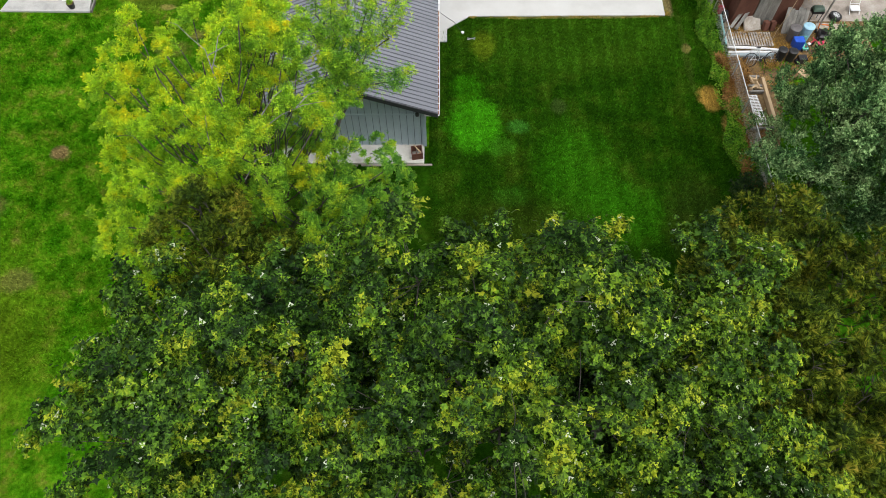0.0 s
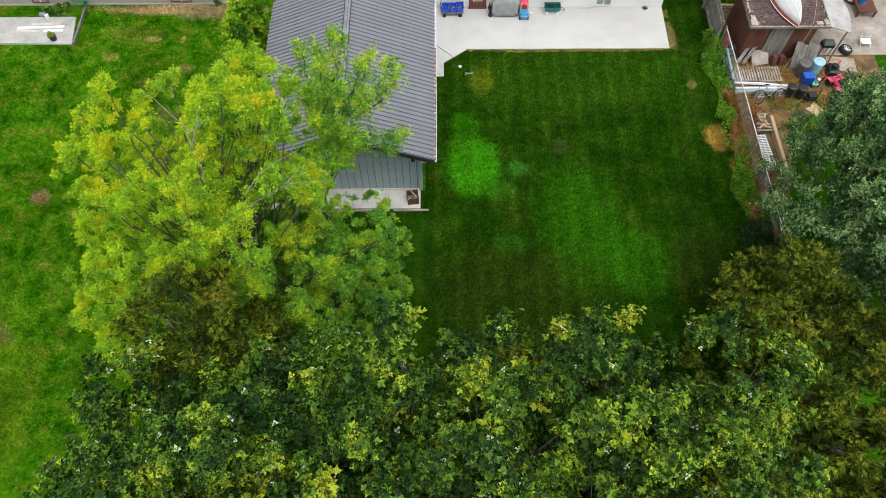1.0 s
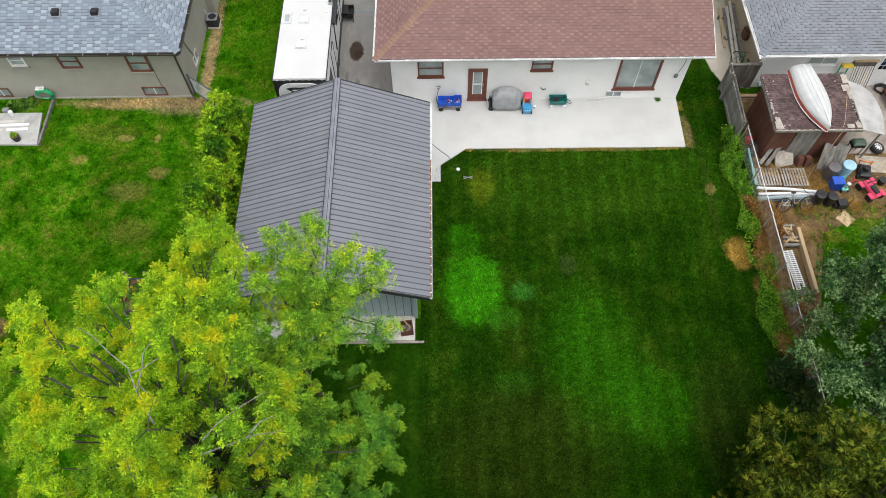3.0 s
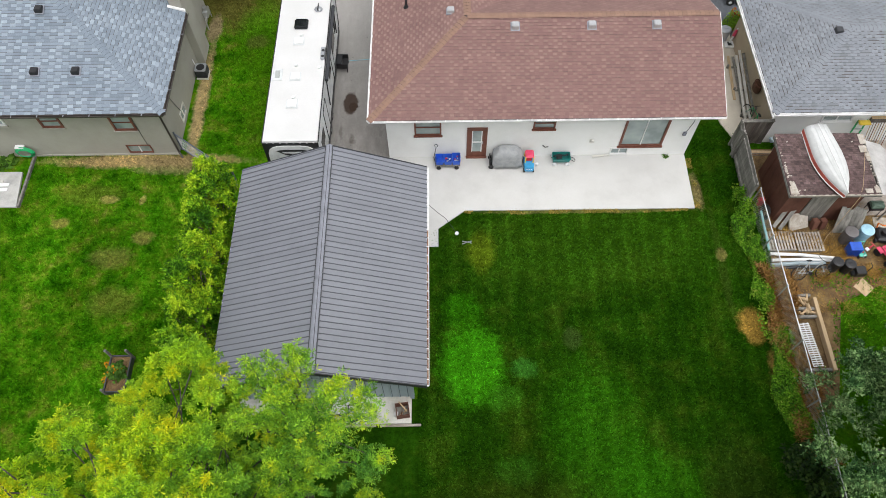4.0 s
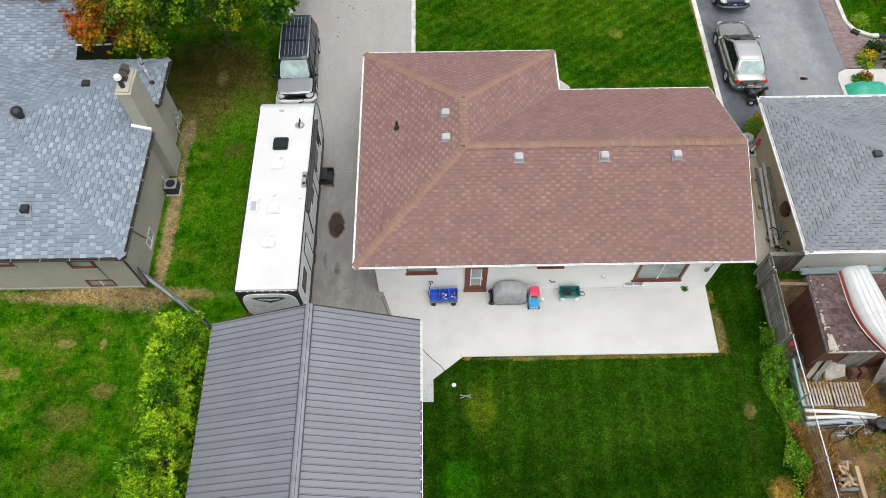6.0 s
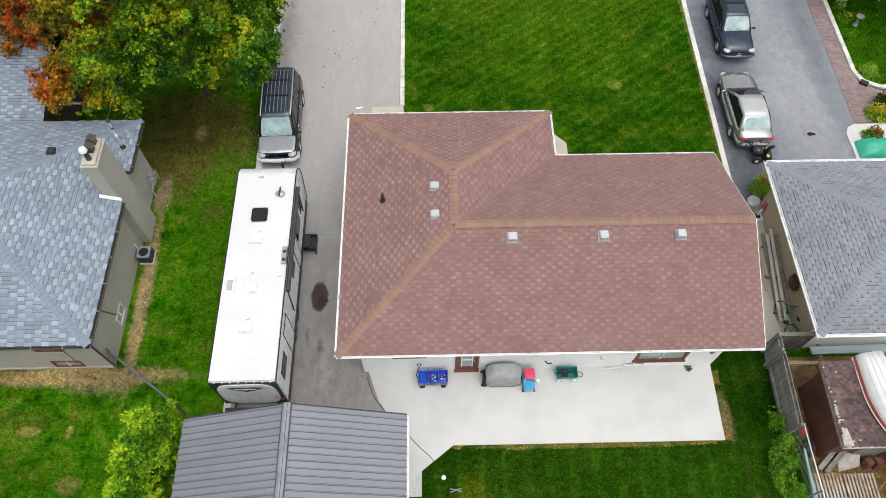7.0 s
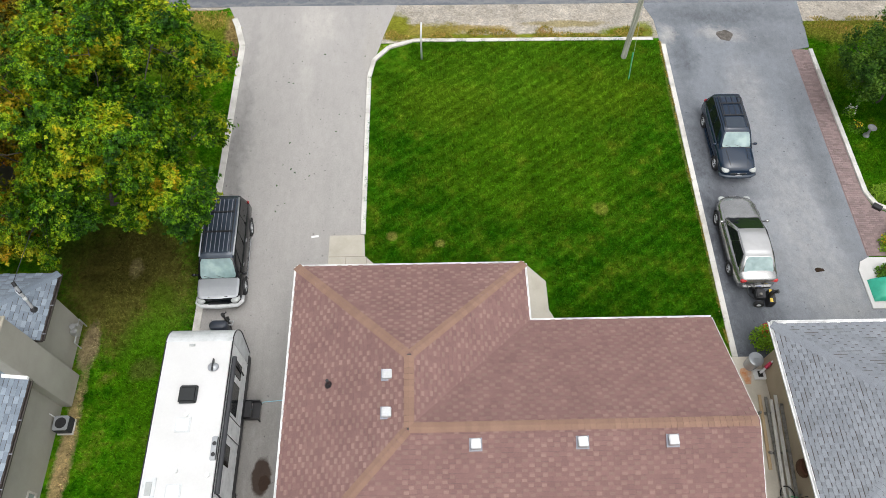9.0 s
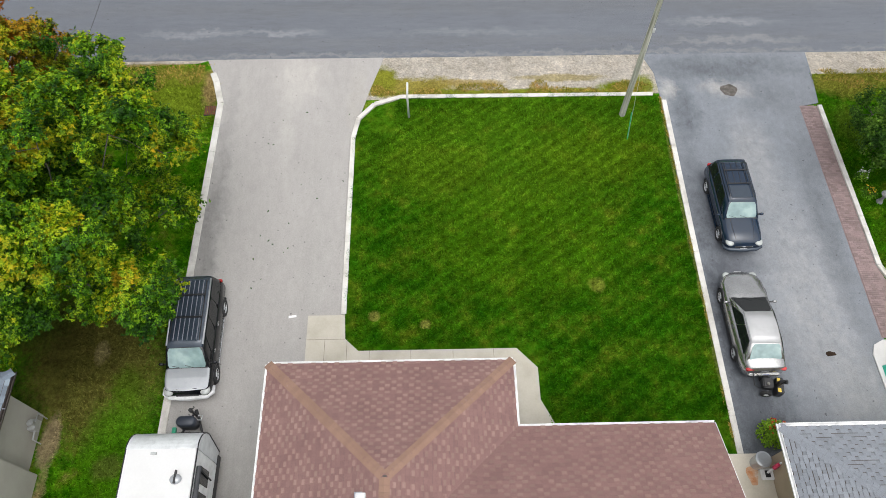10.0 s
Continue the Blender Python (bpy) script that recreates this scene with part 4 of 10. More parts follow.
part("valley_strip", Geo().add([(HM, HF + vw, EZ + vl), (HM, HF, EZ + vl), (HM + vw, HF, EZ + vl), (RX, RY + vw, RZ + vl), (RX, RY, RZ + vl), (RX + vw, RY, RZ + vl)], [(0, 3, 4, 1), (1, 4, 5, 2)]), M_brown_sh2, house, "woven brown shingle valley")
for k, (p, q) in enumerate([((HL, HB, EZ), (RX, RY, RZ)), ((RX, RY, RZ), (HR, RY, RZ)), ((RX, RY, RZ), (RX, WY2, RZ)), ((HL, WF, EZ), (RX, WY2, RZ)), ((HM, WF, EZ), (RX, WY2, RZ))]):
    caps(house, p, q, 0.16, 0.19, M_brown_cap)
gutter("gutter", (HL, HB, EZ - 0.02), (HR, HB, EZ - 0.02), house, M_fascia, 0.08, out=(0, -1))
gutter("gutter", (HL, HB, EZ - 0.02), (HL, WF, EZ - 0.02), house, M_fascia, 0.08, out=(-1, 0))
gutter("gutter", (HL, WF, EZ - 0.02), (HM, WF, EZ - 0.02), house, M_fascia, 0.08, out=(0, 1))
gutter("gutter", (HM, WF, EZ - 0.02), (HM, HF, EZ - 0.02), house, M_fascia, 0.08, out=(1, 0))
gutter("gutter", (HM, HF, EZ - 0.02), (HR, HF, EZ - 0.02), house, M_fascia, 0.08, out=(0, 1))
part("soffit", Geo().box(HL + 0.02, HB + 0.02, EZ - 0.2, HR - 0.02, HF - 0.02, EZ - 0.125).box(HL + 0.02, HF - 0.01, EZ - 0.2, HM - 0.02, WF - 0.02, EZ - 0.125), M_white, house)


def wall(name, axis, at, span, z, thick, holes, material, house, label=""):
    """An upright wall with openings through it. axis 'x': it runs along x at y=at; 'y': along y at x=at. holes: (a, z0, b, z1)."""
    us = sorted({span[0], span[1], *[h[0] for h in holes], *[h[2] for h in holes]})
    zs = sorted({z[0], z[1], *[h[1] for h in holes], *[h[3] for h in holes]})
    g = Geo()
    for a, b in zip(us, us[1:]):
        for c, d in zip(zs, zs[1:]):
            if not any(h[0] <= a and b <= h[2] and h[1] <= c and d <= h[3] for h in holes):
                if axis == "x":
                    g.box(a, at, c, b, at + thick, d)
                else:
                    g.box(at, a, c, at + thick, b, d)
    bm = bmesh.new()
    me = g.mesh(name)
    bm.from_mesh(me)
    bmesh.ops.remove_doubles(bm, verts=bm.verts, dist=0.0005)
    bm.to_mesh(me)
    bm.free()
    return part(name, me, material, house, label)


def window(house, axis, at, a, z0, b, z1, out, frame_mat, frame_w=0.07, bars=("v",), sill=True, back=M_curtain, name="window", label="", sill_mat=None):
    """A framed window in a wall: frame, panes, sill and a blind behind the glass. out: +1 or -1, the way it faces; it stands 3 cm proud."""
    w, h = b - a, z1 - z0
    win = new(name)
    win.parent = house
    turn = {("x", -1): 0, ("x", 1): 180, ("y", 1): 90, ("y", -1): -90}[(axis, out)]
    c = (a + b) / 2
    win.matrix_basis = pose(c if axis == "x" else at, at if axis == "x" else c, z0, 0, 0, turn)
    if label:
        win["label"] = label
    fw, d = frame_w, 0.04
    g = Geo().box(-w / 2, -d, 0, -w / 2 + fw, 0.1, h).box(w / 2 - fw, -d, 0, w / 2, 0.1, h).box(-w / 2 + fw, -d, 0, w / 2 - fw, 0.1, fw).box(-w / 2 + fw, -d, h - fw, w / 2 - fw, 0.1, h)
    part("frame", g, frame_mat, win)
    iw, ih = w - 2 * fw, h - 2 * fw
    cells = [(-iw / 2, iw / 2)]
    if "v" in bars:
        cells = [(-iw / 2, -0.02), (0.02, iw / 2)]
        part("mullion", Geo().box(-0.02, -0.02, fw, 0.02, 0.06, h - fw), M_white, win)
    rows = [(fw, h - fw)]
    if "h" in bars:
        zz = fw + ih * 0.45
        rows = [(fw, zz - 0.02), (zz + 0.02, h - fw)]
        part("rail", Geo().box(-iw / 2, -0.024, zz - 0.02, iw / 2, 0.06, zz + 0.02), frame_mat, win)
    for p, q in cells:
        for r, s in rows:
            part("pane", Geo().box(p, 0.02, r, q, 0.03, s), M_glass, win)
    if back:
        part("blind", Geo().box(-iw / 2, 0.12, fw, iw / 2 * 0.95, 0.13, h - fw), back, win)
    if sill:
        part("sill", Geo().box(-w / 2 - 0.05, -0.09, -0.07, w / 2 + 0.05, 0.02, 0), sill_mat or frame_mat, win, bevel=0.008)
    return win


# walls of the main house
BY = 36.65
holes_back = [(0.08, 1.68, 1.26, 2.85), (2.40, 0.10, 3.30, 2.17), (5.28, 2.03, 6.25, 2.85), (9.30, 0.72, 11.25, 2.8), (9.06, 0.14, 9.80, 0.58)]
wall("wall", "x", BY, (-1.15, 12.5), (-0.1, EZ - 0.19), 0.22, holes_back, M_stucco, house, "white stucco back wall")
wall("wall", "y", -1.15, (BY + 0.22, 46.2), (-0.1, EZ - 0.19), 0.22, [], M_stucco, house)
wall("wall", "y", 12.28, (BY + 0.22, 43.9), (-0.1, EZ - 0.19), 0.22, [(39.0, 1.2, 40.2, 2.4)], M_stucco, house)
wall("wall", "x", 43.68, (6.02, 12.28), (-0.1, EZ - 0.19), 0.22, [(8.2, 1.0, 10.2, 2.5)], M_stucco, house)
wall("wall", "x", 45.98, (-0.93, 6.02), (-0.1, EZ - 0.19), 0.22, [(0.2, 1.0, 2.2, 2.5), (3.6, 0.2, 4.6, 2.3)], M_stucco, house)
wall("wall", "y", 5.8, (43.9, 45.98), (-0.1, EZ - 0.19), 0.22, [], M_stucco, house)
part("gable", Geo().add([(12.46, HB + 0.6, EZ - 0.2), (12.46, HF - 0.6, EZ - 0.2), (12.46, RY, RZ - 0.3), (12.3, HB + 0.6, EZ - 0.2), (12.3, HF - 0.6, EZ - 0.2), (12.3, RY, RZ - 0.3)], [(0, 1, 2), (5, 4, 3), (0, 3, 4, 1), (1, 4, 5, 2), (2, 5, 3, 0)]), M_stucco, house)
part("rake_board", Geo().hexa([(HR - 0.04, HB, EZ - 0.16), (HR + 0.028, HB, EZ - 0.16), (HR + 0.028, RY, RZ - 0.16), (HR - 0.04, RY, RZ - 0.16)], [(HR - 0.04, HB, EZ - 0.012), (HR + 0.028, HB, EZ - 0.012), (HR + 0.028, RY, RZ - 0.012), (HR - 0.04, RY, RZ - 0.012)]), M_fascia, house)
part("rake_board", Geo().hexa([(HR - 0.04, RY, RZ - 0.16), (HR + 0.028, RY, RZ - 0.16), (HR + 0.028, HF, EZ - 0.16), (HR - 0.04, HF, EZ - 0.16)], [(HR - 0.04, RY, RZ - 0.012), (HR + 0.028, RY, RZ - 0.012), (HR + 0.028, HF, EZ - 0.012), (HR - 0.04, HF, EZ - 0.012)]), M_fascia, house)
window(house, "x", BY, 0.08, 1.68, 1.26, 2.85, -1, M_brownframe, bars=("h",), label="brown-framed kitchen window with pale blind")
window(house, "x", BY, 5.28, 2.03, 6.25, 2.85, -1, M_brownframe, bars=("h",), label="small brown-framed window")
window(house, "x", BY, 9.30, 0.72, 11.25, 2.8, -1, M_brownframe, 0.1, bars=("v",), label="wide patio window with brown frame and sheer curtains")
window(house, "x", BY, 9.0, 0.14, 9.82, 0.6, -1, M_white, 0.05, bars=("v",), sill=False, back=None, label="white basement window")
window(house, "y", 12.5, 39.0, 1.2, 40.2, 2.4, 1, M_brownframe, bars=("h",))
window(house, "x", 43.9, 8.2, 1.0, 10.2, 2.5, 1, M_brownframe, bars=("v",))
window(house, "x", 46.2, 0.2, 1.0, 2.2, 2.5, 1, M_brownframe, bars=("v",))
for hx0, hx1, hz0, hz1, hy0, out in ((2.40, 3.30, 0.10, 2.17, BY, -1), (3.6, 4.6, 0.2, 2.3, 46.2, 1)):
    w2 = (hx1 - hx0) / 2
    door = new("door")
    door.parent = house
    door.matrix_basis = pose((hx0 + hx1) / 2, hy0, hz0, 0, 0, 0 if out < 0 else 180)
    door["label"] = "brown storm door with tall glass panel"
    hh = hz1 - hz0
    part("frame", Geo().box(-w2, -0.05, 0, -w2 + 0.09, 0.12, hh).box(w2 - 0.09, -0.05, 0, w2, 0.12, hh).box(-w2 + 0.09, -0.05, hh - 0.09, w2 - 0.09, 0.12, hh), M_brownframe, door)
    part("leaf", Geo().box(-w2 + 0.09, -0.01, 0.02, -w2 + 0.22, 0.05, hh - 0.09).box(w2 - 0.22, -0.01, 0.02, w2 - 0.09, 0.05, hh - 0.09).box(-w2 + 0.22, -0.01, 0.02, w2 - 0.22, 0.05, 0.35).box(-w2 + 0.22, -0.01, hh - 0.24, w2 - 0.22, 0.05, hh - 0.09), M_brownframe, door)
    part("storm_frame", Geo().box(-w2 + 0.22, -0.02, 0.35, -w2 + 0.26, 0.03, hh - 0.24).box(w2 - 0.26, -0.02, 0.35, w2 - 0.22, 0.03, hh - 0.24).box(-w2 + 0.26, -0.02, 1.02, w2 - 0.26, 0.03, 1.07), M_white, door, "white storm-door frame")
    part("pane", Geo().box(-w2 + 0.26, 0.0, 0.35, w2 - 0.26, 0.012, 1.02), M_glass, door)
    part("pane", Geo().box(-w2 + 0.26, 0.0, 1.07, w2 - 0.26, 0.012, hh - 0.24), M_glass, door)
    part("handle", Geo().box(w2 - 0.2, -0.06, 0.95, w2 - 0.17, -0.01, 1.1), M_steel, door)
    part("threshold", Geo().box(-w2 - 0.03, -0.12, -0.04, w2 + 0.03, 0.1, 0.02), M_brownframe, door)

SLOPE = math.degrees(math.atan2(RZ - EZ, RY - HB))
for vx in (4.44, 7.68, 10.43):
    vent_box("roof_vent", (vx, 39.72, 5.03), 0.32, 0.16, SLOPE, M_steel, "pale square metal roof vent")
for vy in (42.01, 40.78):
    vent_box("roof_vent", (1.73, vy, 4.93), 0.32, 0.16, 0, M_steel, "pale square metal roof vent")
stack = thing("vent_pipe", "black plumbing vent pipe on the brown roof", "vent pipe", (-0.24, 42.0, 4.1))
part("pipe", Geo().cyl((0, 0, -0.05), (0, 0, 0.42), 0.055), M_black, stack)
part("boot", Geo().cyl((0, 0, -0.02), (0, 0, 0.12), 0.14, 0.07), M_black, stack)

# ---------------------------------------------------------------- garage with the metal roof
GL, GR, GN, GF, GE, GRZ, GX = -6.86, 0.64, 24.83, 34.1, 2.80, 4.34, -3.15
garage = thing("garage", "blue-grey clad garage with a ribbed slate-grey metal roof", "garage")
wall("wall", "x", 25.28, (-6.35, 0.04), (0.0, GE - 0.12), 0.15, [], M_siding, garage)
wall("wall", "x", 33.6, (-6.35, 0.04), (0.0, GE - 0.12), 0.15, [(-5.0, 0.05, -1.2, 2.3)], M_siding, garage)
wall("wall", "y", -6.35, (25.43, 33.6), (0.0, GE - 0.12), 0.15, [], M_siding, garage)
wall("wall", "y", -0.11, (25.43, 33.6), (0.0, GE - 0.12), 0.15, [(28.6, 0.05, 29.5, 2.1)], M_siding, garage)
part("side_door", Geo().box(-0.06, 28.62, 0.05, -0.02, 29.48, 2.08), M_white, garage, bevel=0.01)
part("overhead_door", Geo().box(-4.98, 33.66, 0.05, -1.22, 33.7, 2.28), M_white, garage)
for gy, yy in ((25.28, 25.28), (33.6, 33.6)):
    part("gable", Geo().add([(-6.35, yy, GE - 0.12), (0.04, yy, GE - 0.12), (GX, yy, GRZ - 0.16), (-6.35, yy + 0.15, GE - 0.12), (0.04, yy + 0.15, GE - 0.12), (GX, yy + 0.15, GRZ - 0.16)], [(0, 1, 2), (5, 4, 3), (0, 3, 4, 1), (1, 4, 5, 2), (2, 5, 3, 0)]), M_siding, garage)
# upright ribs of the end wall's steel siding
batten = Geo().box(-0.03, -0.035, 0.0, 0.03, 0.0, 1.0).mesh("siding_batten", bevel=0.008, segments=1)
batten.materials.append(M_siding)
M_groove = plain("dark_siding_groove", (0.12, 0.155, 0.175), 0.7)
for i in range(21):
    bx = -6.22 + i * 0.302
    top = GE - 0.14 + (GRZ - GE - 0.04) * (1 - abs(bx - GX) / (GR - GX))
    b = part("siding_batten", batten, None, garage)
    b.matrix_basis = pose(bx, 25.28, 0.1) @ Matrix.Diagonal((0.8, 1, top - 0.1, 1))
    part("siding_groove", Geo().box(bx + 0.026, 25.27, 0.1, bx + 0.05, 25.279, top), M_groove, garage)
part("siding_rail", Geo().box(-6.3, 25.235, 2.25, 0.03, 25.278, 2.33), M_siding, garage, bevel=0.006)
part("base_flashing", Geo().box(-6.4, 25.22, 0.09, 0.08, 25.276, 0.14), M_kerb, garage)
part("corner_trim", Geo().box(-0.06, 25.2, 0.1, 0.09, 25.36, GE - 0.12), M_siding, garage)
# roof panels, one rib each
pitch = 0.2265
run = math.hypot(GR - GX, GRZ - GE)
npan = round((GF - GN) / pitch)
pitch = (GF - GN) / npan
panel = Geo().add([(0, 0, 0), (0, 0.03, 0.0), (0, 0.05, 0.04), (0, 0.066, 0.04), (0, 0.086, 0.0), (0, pitch, 0.0),
                   (run, 0, 0), (run, 0.03, 0.0), (run, 0.05, 0.04), (run, 0.066, 0.04), (run, 0.086, 0.0), (run, pitch, 0.0),
                   (0, 0, -0.02), (0, pitch, -0.02), (run, 0, -0.02), (run, pitch, -0.02)],
                  [(i, i + 1, i + 7, i + 6) for i in range(5)] + [(12, 14, 15, 13), (0, 12, 13, 5, 4, 3, 2, 1), (6, 7, 8, 9, 10, 11, 15, 14), (0, 6, 14, 12), (5, 13, 15, 11)]).mesh("roof_panel")
for p in panel.polygons:
    p.use_smooth = False
panel.materials.append(M_metal)
# both flanks of the rib are coloured dark for its shaded sides
panel.materials.append(plain("shaded_rib_flank", (0.125, 0.13, 0.148), 0.6))
panel.polygons[1].material_index = panel.polygons[3].material_index = 1
for side in (1, -1):
    ang = math.degrees(math.atan2(GRZ - GE, GR - GX))
    for i in range(npan):
        p = part("roof_panel", panel, None, garage)
        if side > 0:
            p.matrix_basis = pose(GX, GN + i * pitch, GRZ) @ pose(0, 0, 0, 0, ang, 0)
        else:
            p.matrix_basis = pose(GX, GN + (i + 1) * pitch, GRZ) @ pose(0, 0, 0, 0, 0, 180) @ pose(0, 0, 0, 0, ang, 0)
rc = 0.12
dz = rc * (GRZ - GE) / (GR - GX)
part("ridge_cap", Geo().loft([[(GX - rc, y, GRZ - dz + 0.035), (GX - 0.05, y, GRZ + 0.045), (GX, y, GRZ + 0.06), (GX + 0.05, y, GRZ + 0.045), (GX + rc, y, GRZ - dz + 0.035), (GX + rc, y, GRZ - dz + 0.0), (GX - rc, y, GRZ - dz)] for y in (GN - 0.03, GF + 0.03)]), M_ridge, garage, "folded grey ridge cap")
for x in (GX - rc - 0.012, GX + rc + 0.012):
    part("ridge_closure", Geo().box(x - 0.024, GN - 0.02, GRZ - dz - 0.03, x + 0.024, GF + 0.02, GRZ - dz + 0.034), M_flash, garage)
part("ridge_fold", Geo().box(GX + 0.025, GN - 0.02, GRZ + 0.04, GX + 0.04, GF + 0.02, GRZ + 0.062), M_flash, garage)
for y0, y1 in ((GN - 0.035, GN), (GF, GF + 0.035)):
    for sx, ex in ((GX, GR), (GX, GL)):
        part("rake_trim", Geo().hexa(sorted_quad := [(sx, y0, GRZ - 0.2), (ex, y0, GE - 0.2), (ex, y1, GE - 0.2), (sx, y1, GRZ - 0.2)] if ex > sx else [(ex, y0, GE - 0.2), (sx, y0, GRZ - 0.2), (sx, y1, GRZ - 0.2), (ex, y1, GE - 0.2)], [(x, y, z + 0.235) for x, y, z in sorted_quad]), M_flash, garage)
gg = gutter("gutter", (GR - 0.02, GN, GE - 0.01), (GR - 0.02, GF, GE - 0.01), garage, M_fascia, 0.1, 0.38, out=(1, 0))
part("leaf_litter", Geo().box(GR + 0.004, GN + 0.05, GE - 0.085, GR + 0.055, GF - 3.0, GE - 0.03), M_litter, gg, "brown dead leaves in the gutter")
gutter("gutter", (GL + 0.02, GN, GE - 0.01), (GL + 0.02, GF, GE - 0.01), garage, M_fascia, 0.1, 0.38, out=(-1, 0))
part("soffit", Geo().box(GL + 0.03, GN + 0.02, GE - 0.16, -6.36, GF - 0.02, GE - 0.13).box(0.06, GN + 0.02, GE - 0.16, GR - 0.03, GF - 0.02, GE - 0.13), M_white, garage)

# ---------------------------------------------------------------- house with taupe walls and pale grey shingles
LE, LXR, LY0, LY1, LAX, LAZ = 3.40, -10.48, 36.62, 46.7, -15.5, 5.45
LYM = (LY0 + LY1) / 2
left_house = thing("house", "taupe stucco house with pale grey shingle roof", "house")
LS = math.hypot(LYM - LY0, LAZ - LE)
LW = 22.0
roof_plane(left_house, (LXR - LW, LY0, LE), (1, 0, 0), (0, LYM - LY0, LAZ - LE), [(0, 0), (LW, 0), (LW - (LXR - LAX), LS), (0, LS)], 0.145, 0.3, M_lgrey_sh, 11, gap=0.0012)
roof_plane(left_house, (LXR, LY1, LE), (-1, 0, 0), (0, -(LYM - LY0), LAZ - LE), [(0, 0), (LW, 0), (LW, LS), (LXR - LAX, LS)], 0.145, 0.3, M_lgrey_sh, 12, gap=0.0012)
LSE = math.hypot(LXR - LAX, LAZ - LE)
# the hip end, cut out round the chimney
CN, CK, CW = 0.725, (LYM - LY0) / LSE, LY1 - LY0
for k, poly in enumerate(([(0, 0), (6.02, 0), (6.02, CN), (CN * CK, CN)], [(7.42, 0), (CW, 0), (CW - CN * CK, CN), (7.42, CN)], [(CN * CK, CN), (CW - CN * CK, CN), (CW / 2, LSE)])):
    roof_plane(left_house, (LXR, LY0, LE), (0, 1, 0), (-(LXR - LAX), 0, LAZ - LE), poly, 0.145, 0.3, M_lgrey_sh, 13 + 5 * k, gap=0.0012)
for k, (p, q) in enumerate([((LXR, LY0, LE), (LAX, LYM, LAZ)), ((LXR, LY1, LE), (LAX, LYM, LAZ)), ((LAX, LYM, LAZ), (LXR - LW, LYM, LAZ))]):
    caps(left_house, p, q, 0.16, 0.19, M_lgrey_sh2)
gutter("gutter", (LXR - LW, LY0, LE - 0.02), (LXR, LY0, LE - 0.02), left_house, M_darkgutter, 0.11, 1.1, M_ridge, (0, -1))
gutter("gutter", (LXR, LY0, LE - 0.02), (LXR, 42.6, LE - 0.02), left_house, M_darkgutter, 0.11, 1.1, M_ridge, (1, 0))
gutter("gutter", (LXR, 44.08, LE - 0.02), (LXR, LY1, LE - 0.02), left_house, M_darkgutter, 0.11, 1.1, M_ridge, (1, 0))
part("soffit", Geo().box(LXR - LW, LY0 + 0.02, LE - 0.2, -11.1, LY1 - 0.02, LE - 0.13).box(-11.1, LY0 + 0.02, LE - 0.2, LXR - 0.02, 42.62, LE - 0.13).box(-11.1, 44.06, LE - 0.2, LXR - 0.02, LY1 - 0.02, LE - 0.13), M_darkgutter, left_house)
LHW = [(-13.25, 1.74, -12.25, 2.9), (-16.33, 2.0, -15.38, 2.92), (-18.58, 2.17, -17.83, 2.94), (-13.22, 0.12, -12.1, 0.68), (-20.45, 0.12, -19.6, 0.7)]
wall("wall", "x", 37.1, (LXR - LW + 0.5, -10.98), (-0.1, LE - 0.19), 0.2, LHW, M_taupe, left_house)
wall("wall", "y", -11.18, (37.3, 46.2), (-0.1, LE - 0.19), 0.2, [(38.7, 0.25, 39.5, 0.85)], M_taupe, left_house)
wall("wall", "x", 46.0, (LXR - LW + 0.5, -11.18), (-0.1, LE - 0.19), 0.2, [], M_taupe, left_house)
for k, hgt in enumerate(LHW):
    window(left_house, "x", 37.1, *hgt, -1, M_white if k == 2 else M_brownframe, 0.09 if k < 3 else 0.05, bars=("h",) if k < 3 else ("v",), sill=k < 3, back=M_curtain if k < 3 else None, sill_mat=M_taupe)
window(left_house, "y", -10.98, 38.7, 0.25, 39.5, 0.85, 1, M_kerb, 0.06, bars=("v",), sill=False, back=None)
part("foundation_ledge", Geo().box(LXR - LW + 0.5, 37.04, -0.1, -10.94, 37.098, 0.05), M_taupe, left_house)
chim = thing("chimney", "taupe stucco chimney with metal flue pipes", "chimney")
part("shaft", Geo().box(-11.16, 42.72, 0, -10.6, 43.98, 5.5), M_taupe, chim, bevel=0.02)
part("crown", Geo().box(-11.2, 42.68, 5.5, -10.56, 44.02, 5.58), M_walk, chim, bevel=0.015)
part("cap", Geo().box(-11.14, 42.74, 5.58, -10.62, 43.96, 5.68), M_walk, chim, bevel=0.02)
flue = part("flue_pipe", Geo().cyl((-10.87, 42.98, 5.66), (-10.87, 42.98, 5.9), 0.1).cyl((-10.87, 42.98, 5.9), (-10.87, 42.98, 6.1), 0.08), M_flash, chim, "dark flue pipe with a white hat")
part("rain_hat", Geo().cyl((-10.87, 42.98, 6.1), (-10.87, 42.98, 6.16), 0.1, 0.15).cyl((-10.87, 42.98, 6.16), (-10.87, 42.98, 6.28), 0.15, 0.12), M_white, flue)
for cy in (43.36, 43.72):
    f2 = part("flue_pipe", Geo().box(-11.0, cy - 0.11, 5.66, -10.76, cy + 0.11, 5.9), M_darkgutter, chim)
    part("rain_hat", Geo().add([(-11.06, cy - 0.15, 5.93), (-10.7, cy - 0.15, 5.93), (-10.7, cy + 0.15, 5.93), (-11.06, cy + 0.15, 5.93), (-10.88, cy - 0.13, 6.08), (-10.88, cy + 0.13, 6.08)], [(3, 2, 1, 0), (0, 1, 4), (2, 3, 5), (1, 2, 5, 4), (3, 0, 4, 5)]), M_darkgutter, f2)
